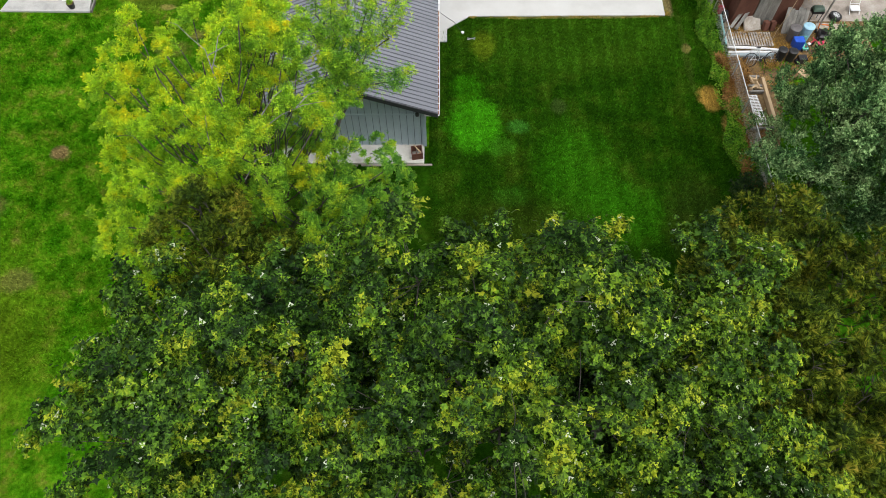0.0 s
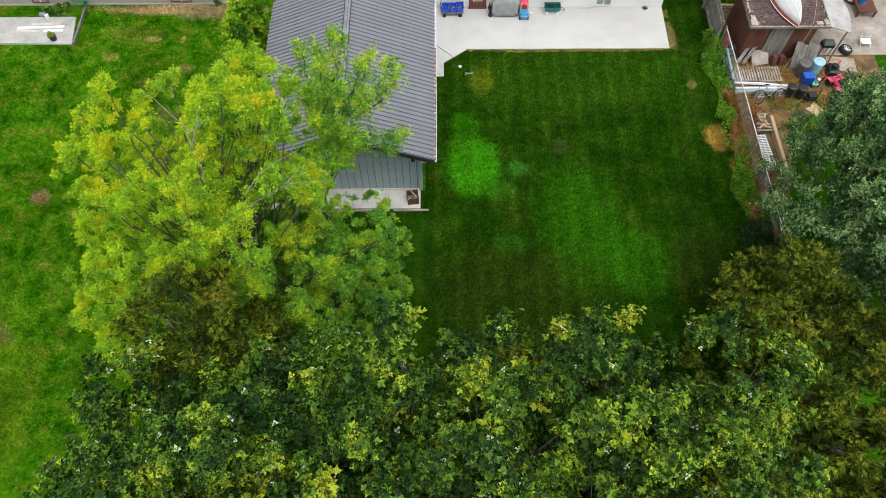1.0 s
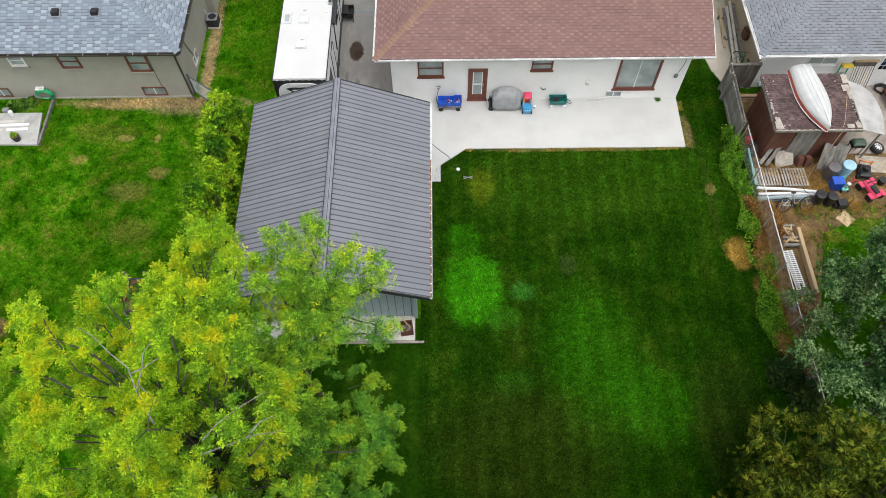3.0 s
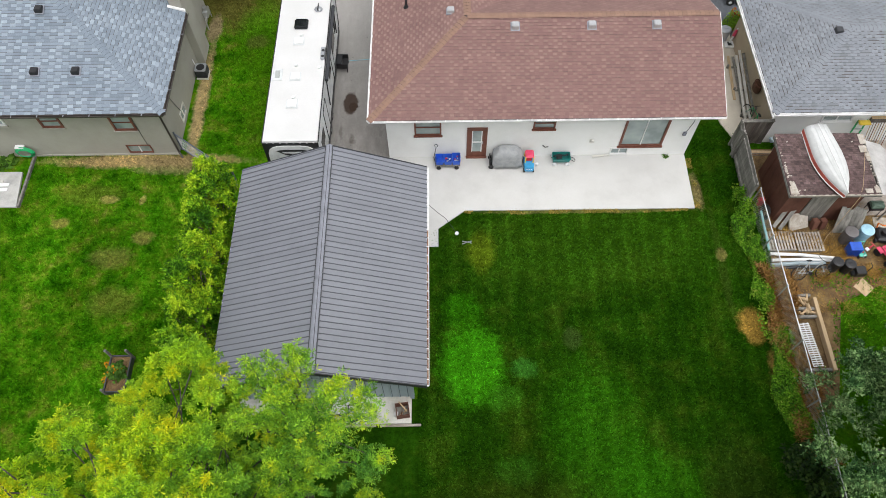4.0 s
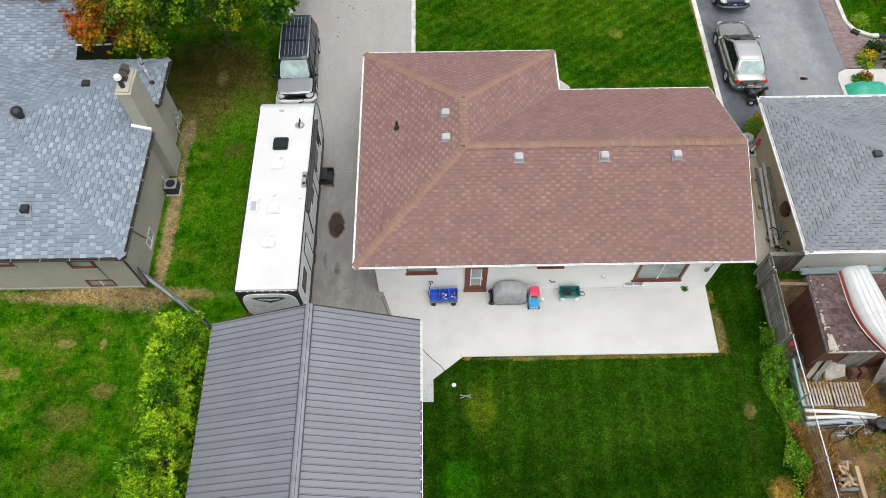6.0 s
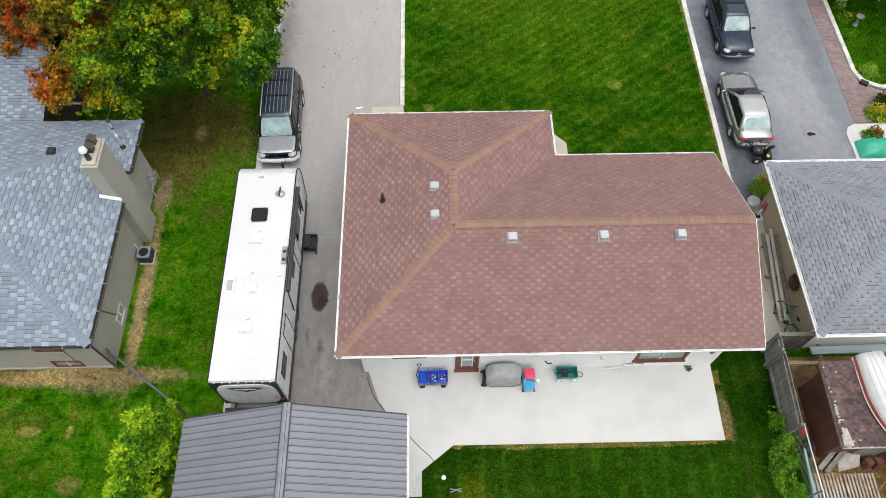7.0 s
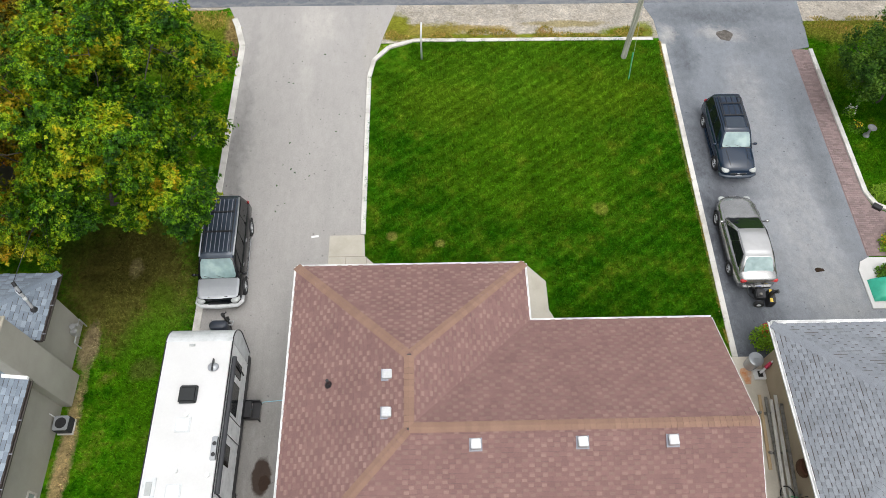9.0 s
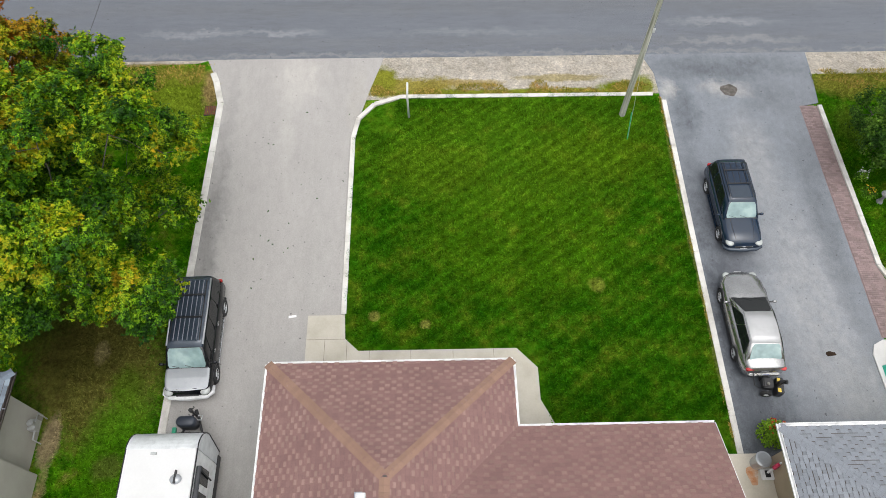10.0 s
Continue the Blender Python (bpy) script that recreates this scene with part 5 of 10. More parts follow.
part("flashing", Geo().hexa([(-11.24, 42.6, 3.66), (-10.5, 42.6, 3.4), (-10.5, 42.71, 3.4), (-11.24, 42.71, 3.66)], [(-11.24, 42.6, 3.74), (-10.5, 42.6, 3.5), (-10.5, 42.71, 3.52), (-11.24, 42.71, 3.78)]), M_fascia, chim, "white step flashing")
turb = thing("turbine_vent", "black round turbine roof vent", "roof vent", (-14.85, 42.0, 5.18))
part("neck", Geo().cyl((0, 0, -0.15), (0, 0, 0.16), 0.15), M_black, turb)
part("turbine", Geo().ball((0, 0, 0.3), (0.23, 0.23, 0.19), 16, 8), M_black, turb)
for vx, vy, vz in ((-14.2, 38.35, 4.15), (-15.95, 38.35, 4.15), (-16.1, 42.7, 5.0), (-13.15, 44.3, 4.43), (-15.9, 40.9, 5.2)):
    vent_box("roof_vent", (vx, vy, vz), 0.34, 0.13, 20, M_black, "black square roof vent on grey shingles")
wing = thing("house_wing", "low grey-shingled wing of the taupe house", "house wing")
roof_plane(wing, (-30.0, 46.95, 2.95), (1, 0, 0), (0, 4.0, 1.2), [(0, 0), (15.1, 0), (15.1, 4.2), (0, 4.2)], 0.145, 0.3, M_lgrey_sh, 14, gap=0.0012)
# wall coloured dark brown to hold the tree's shade
part("wall", Geo().box(-29.6, 47.3, -0.1, -15.3, 55, 2.8), M_darkgutter, wing)
part("roof_back", Geo().hexa([(-30, 50.93, 4.0), (-14.9, 50.93, 4.0), (-14.9, 55.2, 2.8), (-30, 55.2, 2.8)], [(-30, 50.93, 4.14), (-14.9, 50.93, 4.14), (-14.9, 55.2, 2.95), (-30, 55.2, 2.95)]), M_lgrey_sh, wing)
single("white_pole", Geo().cyl((-14.95, 47.78, 3.24), (-13.33, 47.78, 3.26), 0.045), M_white, "white pole projecting from the eave of the wing", "pole", smooth=True)

# ---------------------------------------------------------------- house with white fascia and grey shingles
RE, RX0, RYA, RYB = 2.70, 15.66, 36.78, 44.47
RYM, RHW = (RYA + RYB) / 2, (RYB - RYA) / 2
RAZ = RE + RHW * 0.31
right_house = thing("house", "beige house with grey shingle hip roof and white fascia", "house")
RWD = 20.0
RS = math.hypot(RHW, RAZ - RE)
roof_plane(right_house, (RX0, RYA, RE), (1, 0, 0), (0, RHW, RAZ - RE), [(0, 0), (RWD, 0), (RWD, RS), (RHW, RS)], 0.145, 0.2, M_grey_sh, 15, gap=0.001)
roof_plane(right_house, (RX0 + RWD, RYB, RE), (-1, 0, 0), (0, -RHW, RAZ - RE), [(0, 0), (RWD, 0), (RWD - RHW, RS), (0, RS)], 0.145, 0.2, M_grey_sh, 16, gap=0.001)
roof_plane(right_house, (RX0, RYB, RE), (0, -1, 0), (RHW, 0, RAZ - RE), [(0, 0), (2 * RHW, 0), (RHW, RS)], 0.145, 0.2, M_grey_sh, 17, gap=0.001)
for k, (p, q) in enumerate([((RX0, RYA, RE), (RX0 + RHW, RYM, RAZ)), ((RX0, RYB, RE), (RX0 + RHW, RYM, RAZ)), ((RX0 + RHW, RYM, RAZ), (RX0 + RWD, RYM, RAZ))]):
    caps(right_house, p, q, 0.17, 0.19, M_grey_sh)
gutter("gutter", (RX0, RYA, RE), (RX0 + RWD, RYA, RE), right_house, M_fascia, 0.13, 0, None, (0, -1))
gutter("gutter", (RX0, RYA - 0.12, RE), (RX0, RYB + 0.12, RE), right_house, M_fascia, 0.13, 0, None, (-1, 0))
gutter("gutter", (RX0, RYB, RE), (RX0 + RWD, RYB, RE), right_house, M_fascia, 0.13, 0, None, (0, 1))
part("soffit", Geo().box(RX0 + 0.02, RYA + 0.02, RE - 0.2, RX0 + RWD, RYB - 0.02, RE - 0.13), M_white, right_house)
RHH = [(18.3, 1.5, 19.7, 2.35), (21.75, 0.05, 22.65, 2.1)]
wall("wall", "x", 37.3, (16.2, RX0 + RWD - 0.5), (-0.1, RE - 0.19), 0.2, RHH, M_stucco, right_house, "white back wall")
wall("wall", "y", 16.2, (37.5, 44.0), (-0.1, RE - 0.19), 0.2, [], M_beige, right_house)
wall("wall", "x", 43.8, (16.4, RX0 + RWD - 0.5), (-0.1, RE - 0.19), 0.2, [], M_beige, right_house)
window(right_house, "x", 37.3, 18.3, 1.5, 19.7, 2.35, -1, M_white, 0.06, bars=("v",), back=None)
rdoor = new("door")
rdoor.parent = right_house
rdoor.matrix_basis = pose(22.2, 37.3, 0.05)
part("leaf", Geo().box(-0.44, 0.0, 0, 0.44, 0.05, 2.04), M_white, rdoor, bevel=0.01)
for i in range(3):
    for j in range(3):
        part("pane", Geo().box(-0.3 + i * 0.21, -0.012, 1.1 + j * 0.28, -0.12 + i * 0.21, 0.0, 1.34 + j * 0.28), M_carglass_dark, rdoor)
vent_box("roof_vent", (19.0, 40.55, 3.76), 0.34, 0.12, 17.2, M_flash, "dark low roof vent on grey shingles", -90)

# ---------------------------------------------------------------- vehicles
M_silver = plain("silver_car_paint", (0.4, 0.4, 0.395), 0.22, 0.85, 0.3, 0.04)
M_darkblue = plain("dark_blue_grey_car_paint", (0.008, 0.02, 0.042), 0.12, 0.0, 0.25, 0.04)
M_blackcar = plain("black_car_paint", (0.004, 0.005, 0.007), 0.14, 0.0, 0.15, 0.05)
M_greycar = plain("grey_car_paint", (0.33, 0.345, 0.365), 0.3, 0.3, 0.7, 0.05)
M_darkroof = plain("dark_grey_roof_paint", (0.036, 0.05, 0.07), 0.25, 0.2, 0.2, 0.06)
# paler copy of the silver paint, with the sky's brightness on the roof put in
M_silverroof = plain("sky_lit_silver_paint", (0.42, 0.42, 0.425), 0.36, 0.3, 0.3, 0.04)
M_chrome = plain("chrome_bumper", (0.7, 0.71, 0.72), 0.15, 0.8)
M_redlens = plain("red_tail_lens", (0.5, 0.02, 0.02), 0.2, 0, 0.5)
M_clearlens = plain("clear_lamp_lens", (0.38, 0.4, 0.39), 0.12, 0, 0.5)
M_plate = plain("white_plate", (0.75, 0.76, 0.78), 0.5)
M_rvpale = plain("pale_bumper_paint", (0.6, 0.61, 0.62), 0.4)
M_platebar = plain("plate_bar", (0.1, 0.14, 0.35), 0.5)


def car_ring(y, w, zb, zt, crown=0.03):
    pts = [(-0.80, 0.0), (-0.96, 0.12), (-1.0, 0.38), (-0.985, 0.66), (-0.93, 0.88), (-0.80, 0.985), (-0.4, 1.0), (0.4, 1.0), (0.80, 0.985), (0.93, 0.88), (0.985, 0.66), (1.0, 0.38), (0.96, 0.12), (0.80, 0.0)]
    return [(u * w, y, zb + (zt - zb) * v + (crown if abs(u) < 0.5 and v > 0.9 else 0)) for u, v in pts][::-1]


def panel_on(face, u0, v0, u1, v1, lift=0.006, round_=0.0):
    """A thin plate on a four-cornered face (lower left, lower right, upper right, upper left), in its own 0..1 coordinates."""
    a, b, c, d = [Vector(p) for p in face]
    n = (b - a).cross(d - a).normalized()

    def at(u, v):
        return (a * (1 - u) + b * u) * (1 - v) + (d * (1 - u) + c * u) * v
    k = 0.18 * min(1.0, 1.0)
    loop = [(u0 + k * (u1 - u0) * 0.25, v0), (u1 - k * (u1 - u0) * 0.25, v0), (u1, v0 + k * (v1 - v0)), (u1, v1 - k * (v1 - v0)), (u1 - k * (u1 - u0) * 0.25, v1), (u0 + k * (u1 - u0) * 0.25, v1), (u0, v1 - k * (v1 - v0)), (u0, v0 + k * (v1 - v0))]
    low = [at(u, v) - n * 0.01 for u, v in loop]
    top = [at(u, v) + n * lift for u, v in loop]
    m = len(loop)
    return Geo().add([tuple(p) for p in low + top], [tuple(range(m, 2 * m))] + [(i, (i + 1) % m, m + (i + 1) % m, m + i) for i in range(m)])


def wheel(parent, x, y, r, w, side, spokes=7, rim_mat=None):
    wh = new("wheel")
    wh.parent = parent
    wh.matrix_basis = pose(x, y, r, 0, 0, 0 if side > 0 else 180)
    prof = [(r * 0.62, -w / 2), (r * 0.94, -w / 2), (r, -w * 0.36), (r, w * 0.36), (r * 0.94, w / 2), (r * 0.62, w / 2)]
    n = 22
    rings = [[(d, math.cos(2 * math.pi * i / n) * rr, math.sin(2 * math.pi * i / n) * rr) for i in range(n)] for rr, d in prof]
    part("tyre", Geo().loft(rings, caps=False), M_rubber, wh, smooth=True)
    g = Geo().cyl((-w * 0.3, 0, 0), (w * 0.30, 0, 0), r * 0.63, n=20)
    part("hub", g, M_black, wh)
    g = Geo().cyl((w * 0.3, 0, 0), (w * 0.46, 0, 0), r * 0.16, n=10)
    for i in range(spokes):
        a = 2 * math.pi * i / spokes
        g.box(w * 0.31, -r * 0.07, r * 0.1, w * 0.42, r * 0.07, r * 0.6, Matrix.Rotation(a, 4, "X"))
    g.tube([(w * 0.4, math.cos(2 * math.pi * i / 20) * r * 0.61, math.sin(2 * math.pi * i / 20) * r * 0.61) for i in range(20)], r * 0.035, 5, closed=True)
    part("rim", g, rim_mat or M_alu, wh, "alloy rim")
    return wh


def car(name, label, at, turn, L, Wd, H, paint, roof_paint, belt, sections, cabin, axles, wr, side_windows, glass, side_glass, rack=0, lower=None, hood=None, plates=(True, True), front_glass=None, rib_mat=None, rib_stop=0.45):
    """y points ahead. sections: (y, half width, bottom, top) from the tail to the nose; cabin: tail base, tail roof, front roof, front base, half width at base and roof."""
    c = thing(name, label, "car", at, turn)
    part("body", Geo().loft([car_ring(*s) for s in sections]), paint, c, smooth=True)
    yr0, yr1, yf1, yf0, wb, wt = cabin
    zb = belt - 0.03
    keys = [(yr0, wb, zb + 0.01), (yr1 - 0.02, wt, H - 0.055), (yr1 + 0.3, wt + 0.01, H - 0.008), ((yr1 + yf1) / 2, wt + 0.02, H), (yf1 - 0.35, wt + 0.01, H - 0.012), (yf1 + 0.02, wt, H - 0.055), (yf0, wb, zb + 0.01)]
    side = [(1.0, 0.0), (0.8, 0.3), (0.45, 0.62), (0.0, 0.92)]

    def hoop(y, w, z):
        left = [(-(w + (wb - w) * u), y, zb - 0.05 + (z - zb + 0.05) * v) for u, v in side]
        return left + [(-w * 0.88, y, z - 0.012), (-w * 0.45, y, z + 0.006), (w * 0.45, y, z + 0.006), (w * 0.88, y, z - 0.012)] + [(-p[0], p[1], p[2]) for p in left[::-1]]
    part("cabin", Geo().loft([hoop(*k)[::-1] for k in keys]), paint, c, smooth=True)
    skin = [[(u * w, y, z + v) for u, v in ((-0.97, -0.045), (-0.9, -0.008), (-0.45, 0.014), (0.45, 0.014), (0.9, -0.008), (0.97, -0.045), (0.5, -0.05), (-0.5, -0.05))] for y, w, z in keys[1:-1]]
    part("roof", Geo().loft([r[::-1] for r in skin]), roof_paint, c, smooth=True)
    part("windscreen", panel_on([(wb, yf0, zb), (-wb, yf0, zb), (-wt, yf1, H - 0.05), (wt, yf1, H - 0.05)], 0.06, 0.06, 0.94, 0.96, 0.022), front_glass or glass, c)
    part("cowl", panel_on([(wb, yf0, zb), (-wb, yf0, zb), (-wt, yf1, H - 0.05), (wt, yf1, H - 0.05)], 0.04, 0.0, 0.96, 0.09, 0.026), M_black, c)
    part("rear_window", panel_on([(-wb, yr0, zb), (wb, yr0, zb), (wt, yr1, H - 0.05), (-wt, yr1, H - 0.05)], 0.08, 0.1, 0.92, 0.95, 0.022), glass, c)
    for s in (1, -1):
        for u0, u1 in side_windows:
            face = [(wb, yr0, zb), (wb, yf0, zb), (wt, yf1, H - 0.05), (wt, yr1, H - 0.05)] if s > 0 else [(-wb, yf0, zb), (-wb, yr0, zb), (-wt, yr1, H - 0.05), (-wt, yf1, H - 0.05)]
            a, b = (u0, u1) if s > 0 else (1 - u1, 1 - u0)
            part("side_window", panel_on(face, a, 0.07, b, 0.92, 0.03), side_glass, c)
        m = part("mirror", Geo().ball((s * (Wd / 2 + 0.09), yf0 - 0.22, belt + 0.03), (0.11, 0.06, 0.075), 10, 6), paint, c, smooth=True)
        part("mirror_arm", Geo().box(min(s * wb, s * (Wd / 2 + 0.04)), yf0 - 0.25, belt - 0.01, max(s * wb, s * (Wd / 2 + 0.04)), yf0 - 0.2, belt + 0.03), M_black, m)
        part("sill", Geo().box(s * Wd / 2 - (0.05 if s > 0 else -0.0), axles[0] + wr + 0.05, 0.19, s * Wd / 2 + (0.0 if s > 0 else 0.05), axles[1] - wr - 0.05, 0.3), lower or M_black, c, bevel=0.015)
        for k, (hy, hz) in enumerate(((axles[0] + 0.95, belt - 0.16), (axles[1] - 0.75, belt - 0.16))):
            part("door_handle", Geo().box(s * Wd / 2 * 0.965 - 0.02, hy - 0.09, hz - 0.015, s * Wd / 2 * 0.965 + 0.02, hy + 0.09, hz + 0.015), lower or M_black, c)
        for ay in axles:
            arch = [(s * (Wd / 2 - 0.22), ay + math.cos(t) * (wr + 0.06), wr + math.sin(t) * (wr + 0.06)) for t in [math.pi * i / 12 for i in range(13)]]
            part("wheel_arch", Geo().loft([[(p[0], p[1], p[2]) for p in arch], [(s * (Wd / 2 + 0.006), p[1], p[2]) for p in arch]], caps=False), M_black, c)
            wheel(c, s * (Wd / 2 - 0.10), ay, wr, 0.21, s)
        ny, nw, nzb, nzt = sections[-2]
        part("headlight", Geo().ball((s * nw * 0.78, ny + 0.02, nzb + (nzt - nzb) * 0.80), (0.2, 0.21, 0.085) if rack else (0.17, 0.17, 0.06), 12, 6), M_clearlens, c, smooth=True)
        ty, tw, tzb, tzt = sections[1]
        part("tail_light", Geo().box(min(s * tw * 0.55, s * tw * 0.96), ty - 0.11, tzt - 0.23, max(s * tw * 0.55, s * tw * 0.96), ty + 0.03, tzt - 0.07), M_redlens, c, bevel=0.03)
        for k in range(1 if rack else 0):
            part("roof_rail", Geo().tube([(s * wt * 0.8, yr1 + 0.15, H), (s * wt * 0.8, yr1 + 0.25, H + 0.06), (s * wt * 0.8, yf1 - 0.35, H + 0.06), (s * wt * 0.8, yf1 - 0.22, H)], 0.018, 6), M_black, c)
    for k in range(rack):
        x = -wt * 0.62 + k * wt * 1.24 / max(rack - 1, 1)
        part("roof_rib", Geo().box(x - 0.012, yr1 + 0.2, H - 0.03, x + 0.012, yf1 - rib_stop, H + 0.026), rib_mat or M_black, c, bevel=0.005)
    if rack:
        for f in (0.28, 0.6):
            yy = yr1 + (yf1 - yr1) * f
            part("roof_bar", Geo().box(-wt * 0.8, yy - 0.03, H + 0.03, wt * 0.8, yy + 0.03, H + 0.055), M_black, c)
    y0, w0, b0, t0 = sections[0]
    y1, w1, b1, t1 = sections[-1]
    part("rear_bumper", Geo().box(-w0 * 0.96, y0 - 0.06, b0 + 0.04, w0 * 0.96, y0 + 0.12, b0 + 0.26), lower or paint, c, bevel=0.05)
    part("front_bumper", Geo().box(-w1 * 1.0, y1 - 0.14, b1 + 0.02, w1 * 1.0, y1 + 0.06, b1 + 0.22), lower or paint, c, bevel=0.05)
    part("grille", Geo().box(-w1 * 0.55, y1 - 0.05, t1 - 0.2, w1 * 0.55, y1 + 0.035, t1 - 0.05), M_black, c, bevel=0.015)
    for yy, zz, on in ((y0 - 0.075, b0 + 0.27, plates[0]), (y1 + 0.065, b1 + 0.1, plates[1])):
        if on:
            d = 0.012 if yy > 0 else -0.012
            pl = part("number_plate", Geo().box(-0.15, min(yy, yy + d), zz, 0.15, max(yy, yy + d), zz + 0.15), M_plate, c)
            part("plate_bar", Geo().box(-0.11, min(yy + d, yy + 1.5 * d), zz + 0.05, 0.11, max(yy + d, yy + 1.5 * d), zz + 0.1), M_platebar, pl)
    for s in (0.25, -0.25):
        part("wiper", Geo().tube([(s - 0.05, yf0 - 0.02, zb + 0.06), (s + 0.32, yf0 - 0.1, zb + 0.16)], 0.01, 4), M_black, c)
    return c


car("saloon_car", "silver four-door saloon parked on the dark driveway", (16.61, 49.28, 0.01), 0, 4.36, 1.78, 1.45, M_silver, M_silverroof, 0.93,
    [(-2.183, 0.66, 0.32, 0.86), (-2.054, 0.8, 0.26, 0.98), (-1.48, 0.88, 0.2, 1.0), (-0.74, 0.89, 0.19, 0.96), (0.555, 0.89, 0.19, 0.93), (1.018, 0.88, 0.2, 0.92), (1.665, 0.84, 0.22, 0.83), (2.017, 0.7, 0.25, 0.72), (2.183, 0.46, 0.3, 0.6)],
    (-1.85, -1.258, 0.037, 0.897, 0.77, 0.6), (-1.25, 1.23), 0.32, [(0.1, 0.325), (0.335, 0.575), (0.585, 0.9)], M_carglass, M_carglass_dark, front_glass=M_carglass_dark)
suv = car("suv_car", "dark blue-grey sport utility car on the dark driveway", (17.18, 54.7, 0.01), 180, 4.42, 1.78, 1.67, M_darkblue, M_darkblue, 1.05,
    [(-2.2, 0.78, 0.36, 1.0), (-2.1, 0.86, 0.3, 1.06), (-1.4, 0.89, 0.26, 1.07), (0.6, 0.89, 0.26, 1.05), (0.95, 0.88, 0.26, 1.05), (1.6, 0.87, 0.28, 0.98), (2.02, 0.82, 0.3, 0.9), (2.2, 0.7, 0.36, 0.72)],
    (-2.08, -1.9, 0.42, 0.98, 0.80, 0.66), (-1.28, 1.34), 0.35, [(0.05, 0.26), (0.29, 0.53), (0.56, 0.82)], M_carglass, M_carglass_dark, rack=4, lower=M_darkblue, plates=(True, True), rib_stop=0.95)
van = car("suv_car", "black sport utility car with pale sky reflection painted on its bonnet, and roof ribs", (-5.42, 48.98, 0.012), 181.5, 4.75, 1.84, 1.82, M_blackcar, M_darkroof, 1.08,
    [(-2.36, 0.80, 0.38, 1.05), (-2.26, 0.89, 0.32, 1.09), (-1.4, 0.92, 0.28, 1.1), (0.9, 0.92, 0.28, 1.08), (1.4, 0.91, 0.28, 1.08), (1.85, 0.90, 0.3, 1.02), (2.2, 0.86, 0.32, 0.96), (2.36, 0.78, 0.38, 0.78)],
    (-2.26, -2.1, 0.84, 1.46, 0.83, 0.70), (-1.38, 1.45), 0.37, [(0.04, 0.3), (0.33, 0.56), (0.59, 0.84)], M_carglass, M_carglass_dark, rack=6, lower=M_chrome, plates=(False, True), rib_mat=M_ridge, rib_stop=0.25)
for s_ in (-1, 1):
    part("bonnet_crease", Geo().tube([(s_ * 0.5, 1.02, 1.056), (s_ * 0.46, 1.6, 1.002), (s_ * 0.4, 2.0, 0.925)], 0.009, 5), M_black, suv)
part("grille_bar", Geo().box(-0.4, 2.2, 0.64, 0.4, 2.225, 0.67), M_chrome, suv, "chrome bar across the grille", bevel=0.006)
part("badge", Geo().ball((0, 2.225, 0.655), (0.09, 0.015, 0.04), 12, 6), M_steel, suv, "plain oval badge", smooth=True)
part("bumper_skirt", Geo().tube([(-0.86, 1.95, 0.5), (-0.82, 2.14, 0.5), (-0.6, 2.25, 0.5), (0, 2.29, 0.5), (0.6, 2.25, 0.5), (0.82, 2.14, 0.5), (0.86, 1.95, 0.5)], [0.05, 0.09, 0.1, 0.1, 0.1, 0.09, 0.05], 10), M_darkroof, suv, "dark grey front bumper", smooth=True)
suv.matrix_world = pose(17.13, 54.78, 0.01, 0, 0, 180) @ Matrix.Scale(0.945, 4)
part("sunroof", Geo().hexa([(-0.46, -0.42, 1.665), (0.46, -0.42, 1.665), (0.46, 0.25, 1.65), (-0.46, 0.25, 1.65)], [(-0.44, -0.4, 1.692), (0.44, -0.4, 1.692), (0.44, 0.23, 1.678), (-0.44, 0.23, 1.678)]), M_darkroof, suv, "dark glass sunroof", bevel=0.008)
# grey plate over the black nose: the bonnet's sky reflection put into its colour
part("bonnet", Geo().loft([[(-0.82, 1.36, 1.07), (0.82, 1.36, 1.07), (0.74, 1.36, 1.115), (0, 1.36, 1.13), (-0.74, 1.36, 1.115)], [(-0.83, 1.8, 1.01), (0.83, 1.8, 1.01), (0.75, 1.8, 1.06), (0, 1.8, 1.08), (-0.75, 1.8, 1.06)], [(-0.8, 2.14, 0.955), (0.8, 2.14, 0.955), (0.72, 2.14, 0.995), (0, 2.18, 1.012), (-0.72, 2.14, 0.995)], [(-0.7, 2.23, 0.93), (0.7, 2.23, 0.93), (0.62, 2.23, 0.955), (0, 2.28, 0.968), (-0.62, 2.23, 0.955)]]), M_greycar, van, "bonnet coloured pale grey for the sky reflected in it")
part("wrap_bumper", Geo().tube([(-0.92, 1.98, 0.6), (-0.91, 2.24, 0.6), (-0.7, 2.38, 0.6), (0, 2.44, 0.6), (0.7, 2.38, 0.6), (0.91, 2.24, 0.6), (0.92, 1.98, 0.6)], [0.05, 0.08, 0.1, 0.1, 0.1, 0.08, 0.05], 10), M_rvpale, van, "wide pale front bumper", smooth=True)
for s_ in (-1, 1):
    part("roof_side_band", Geo().tube([(s_ * 0.66, -2.02, 1.755), (s_ * 0.685, -0.7, 1.79), (s_ * 0.67, 0.75, 1.755)], 0.04, 8), M_greycar, van, "pale grey band along the roof edge", smooth=True)

# travel trailer
M_rvroof = surface("white_trailer_roof", [(0.56, 0.56, 0.555), (0.59, 0.59, 0.587), (0.61, 0.61, 0.61)], scale=0.7, fine=14, grain=0.04, rough=0.55, bump=0.06, world_space=False)
M_rvside = plain("white_trailer_side", (0.72, 0.73, 0.73), 0.4)
M_rvgrey = plain("pale_grey_trailer_cap", (0.56, 0.58, 0.59), 0.4)
rv = thing("travel_trailer", "long white travel trailer with black trim and roof vents", "trailer", (-5.08, 35.32, 0.012))
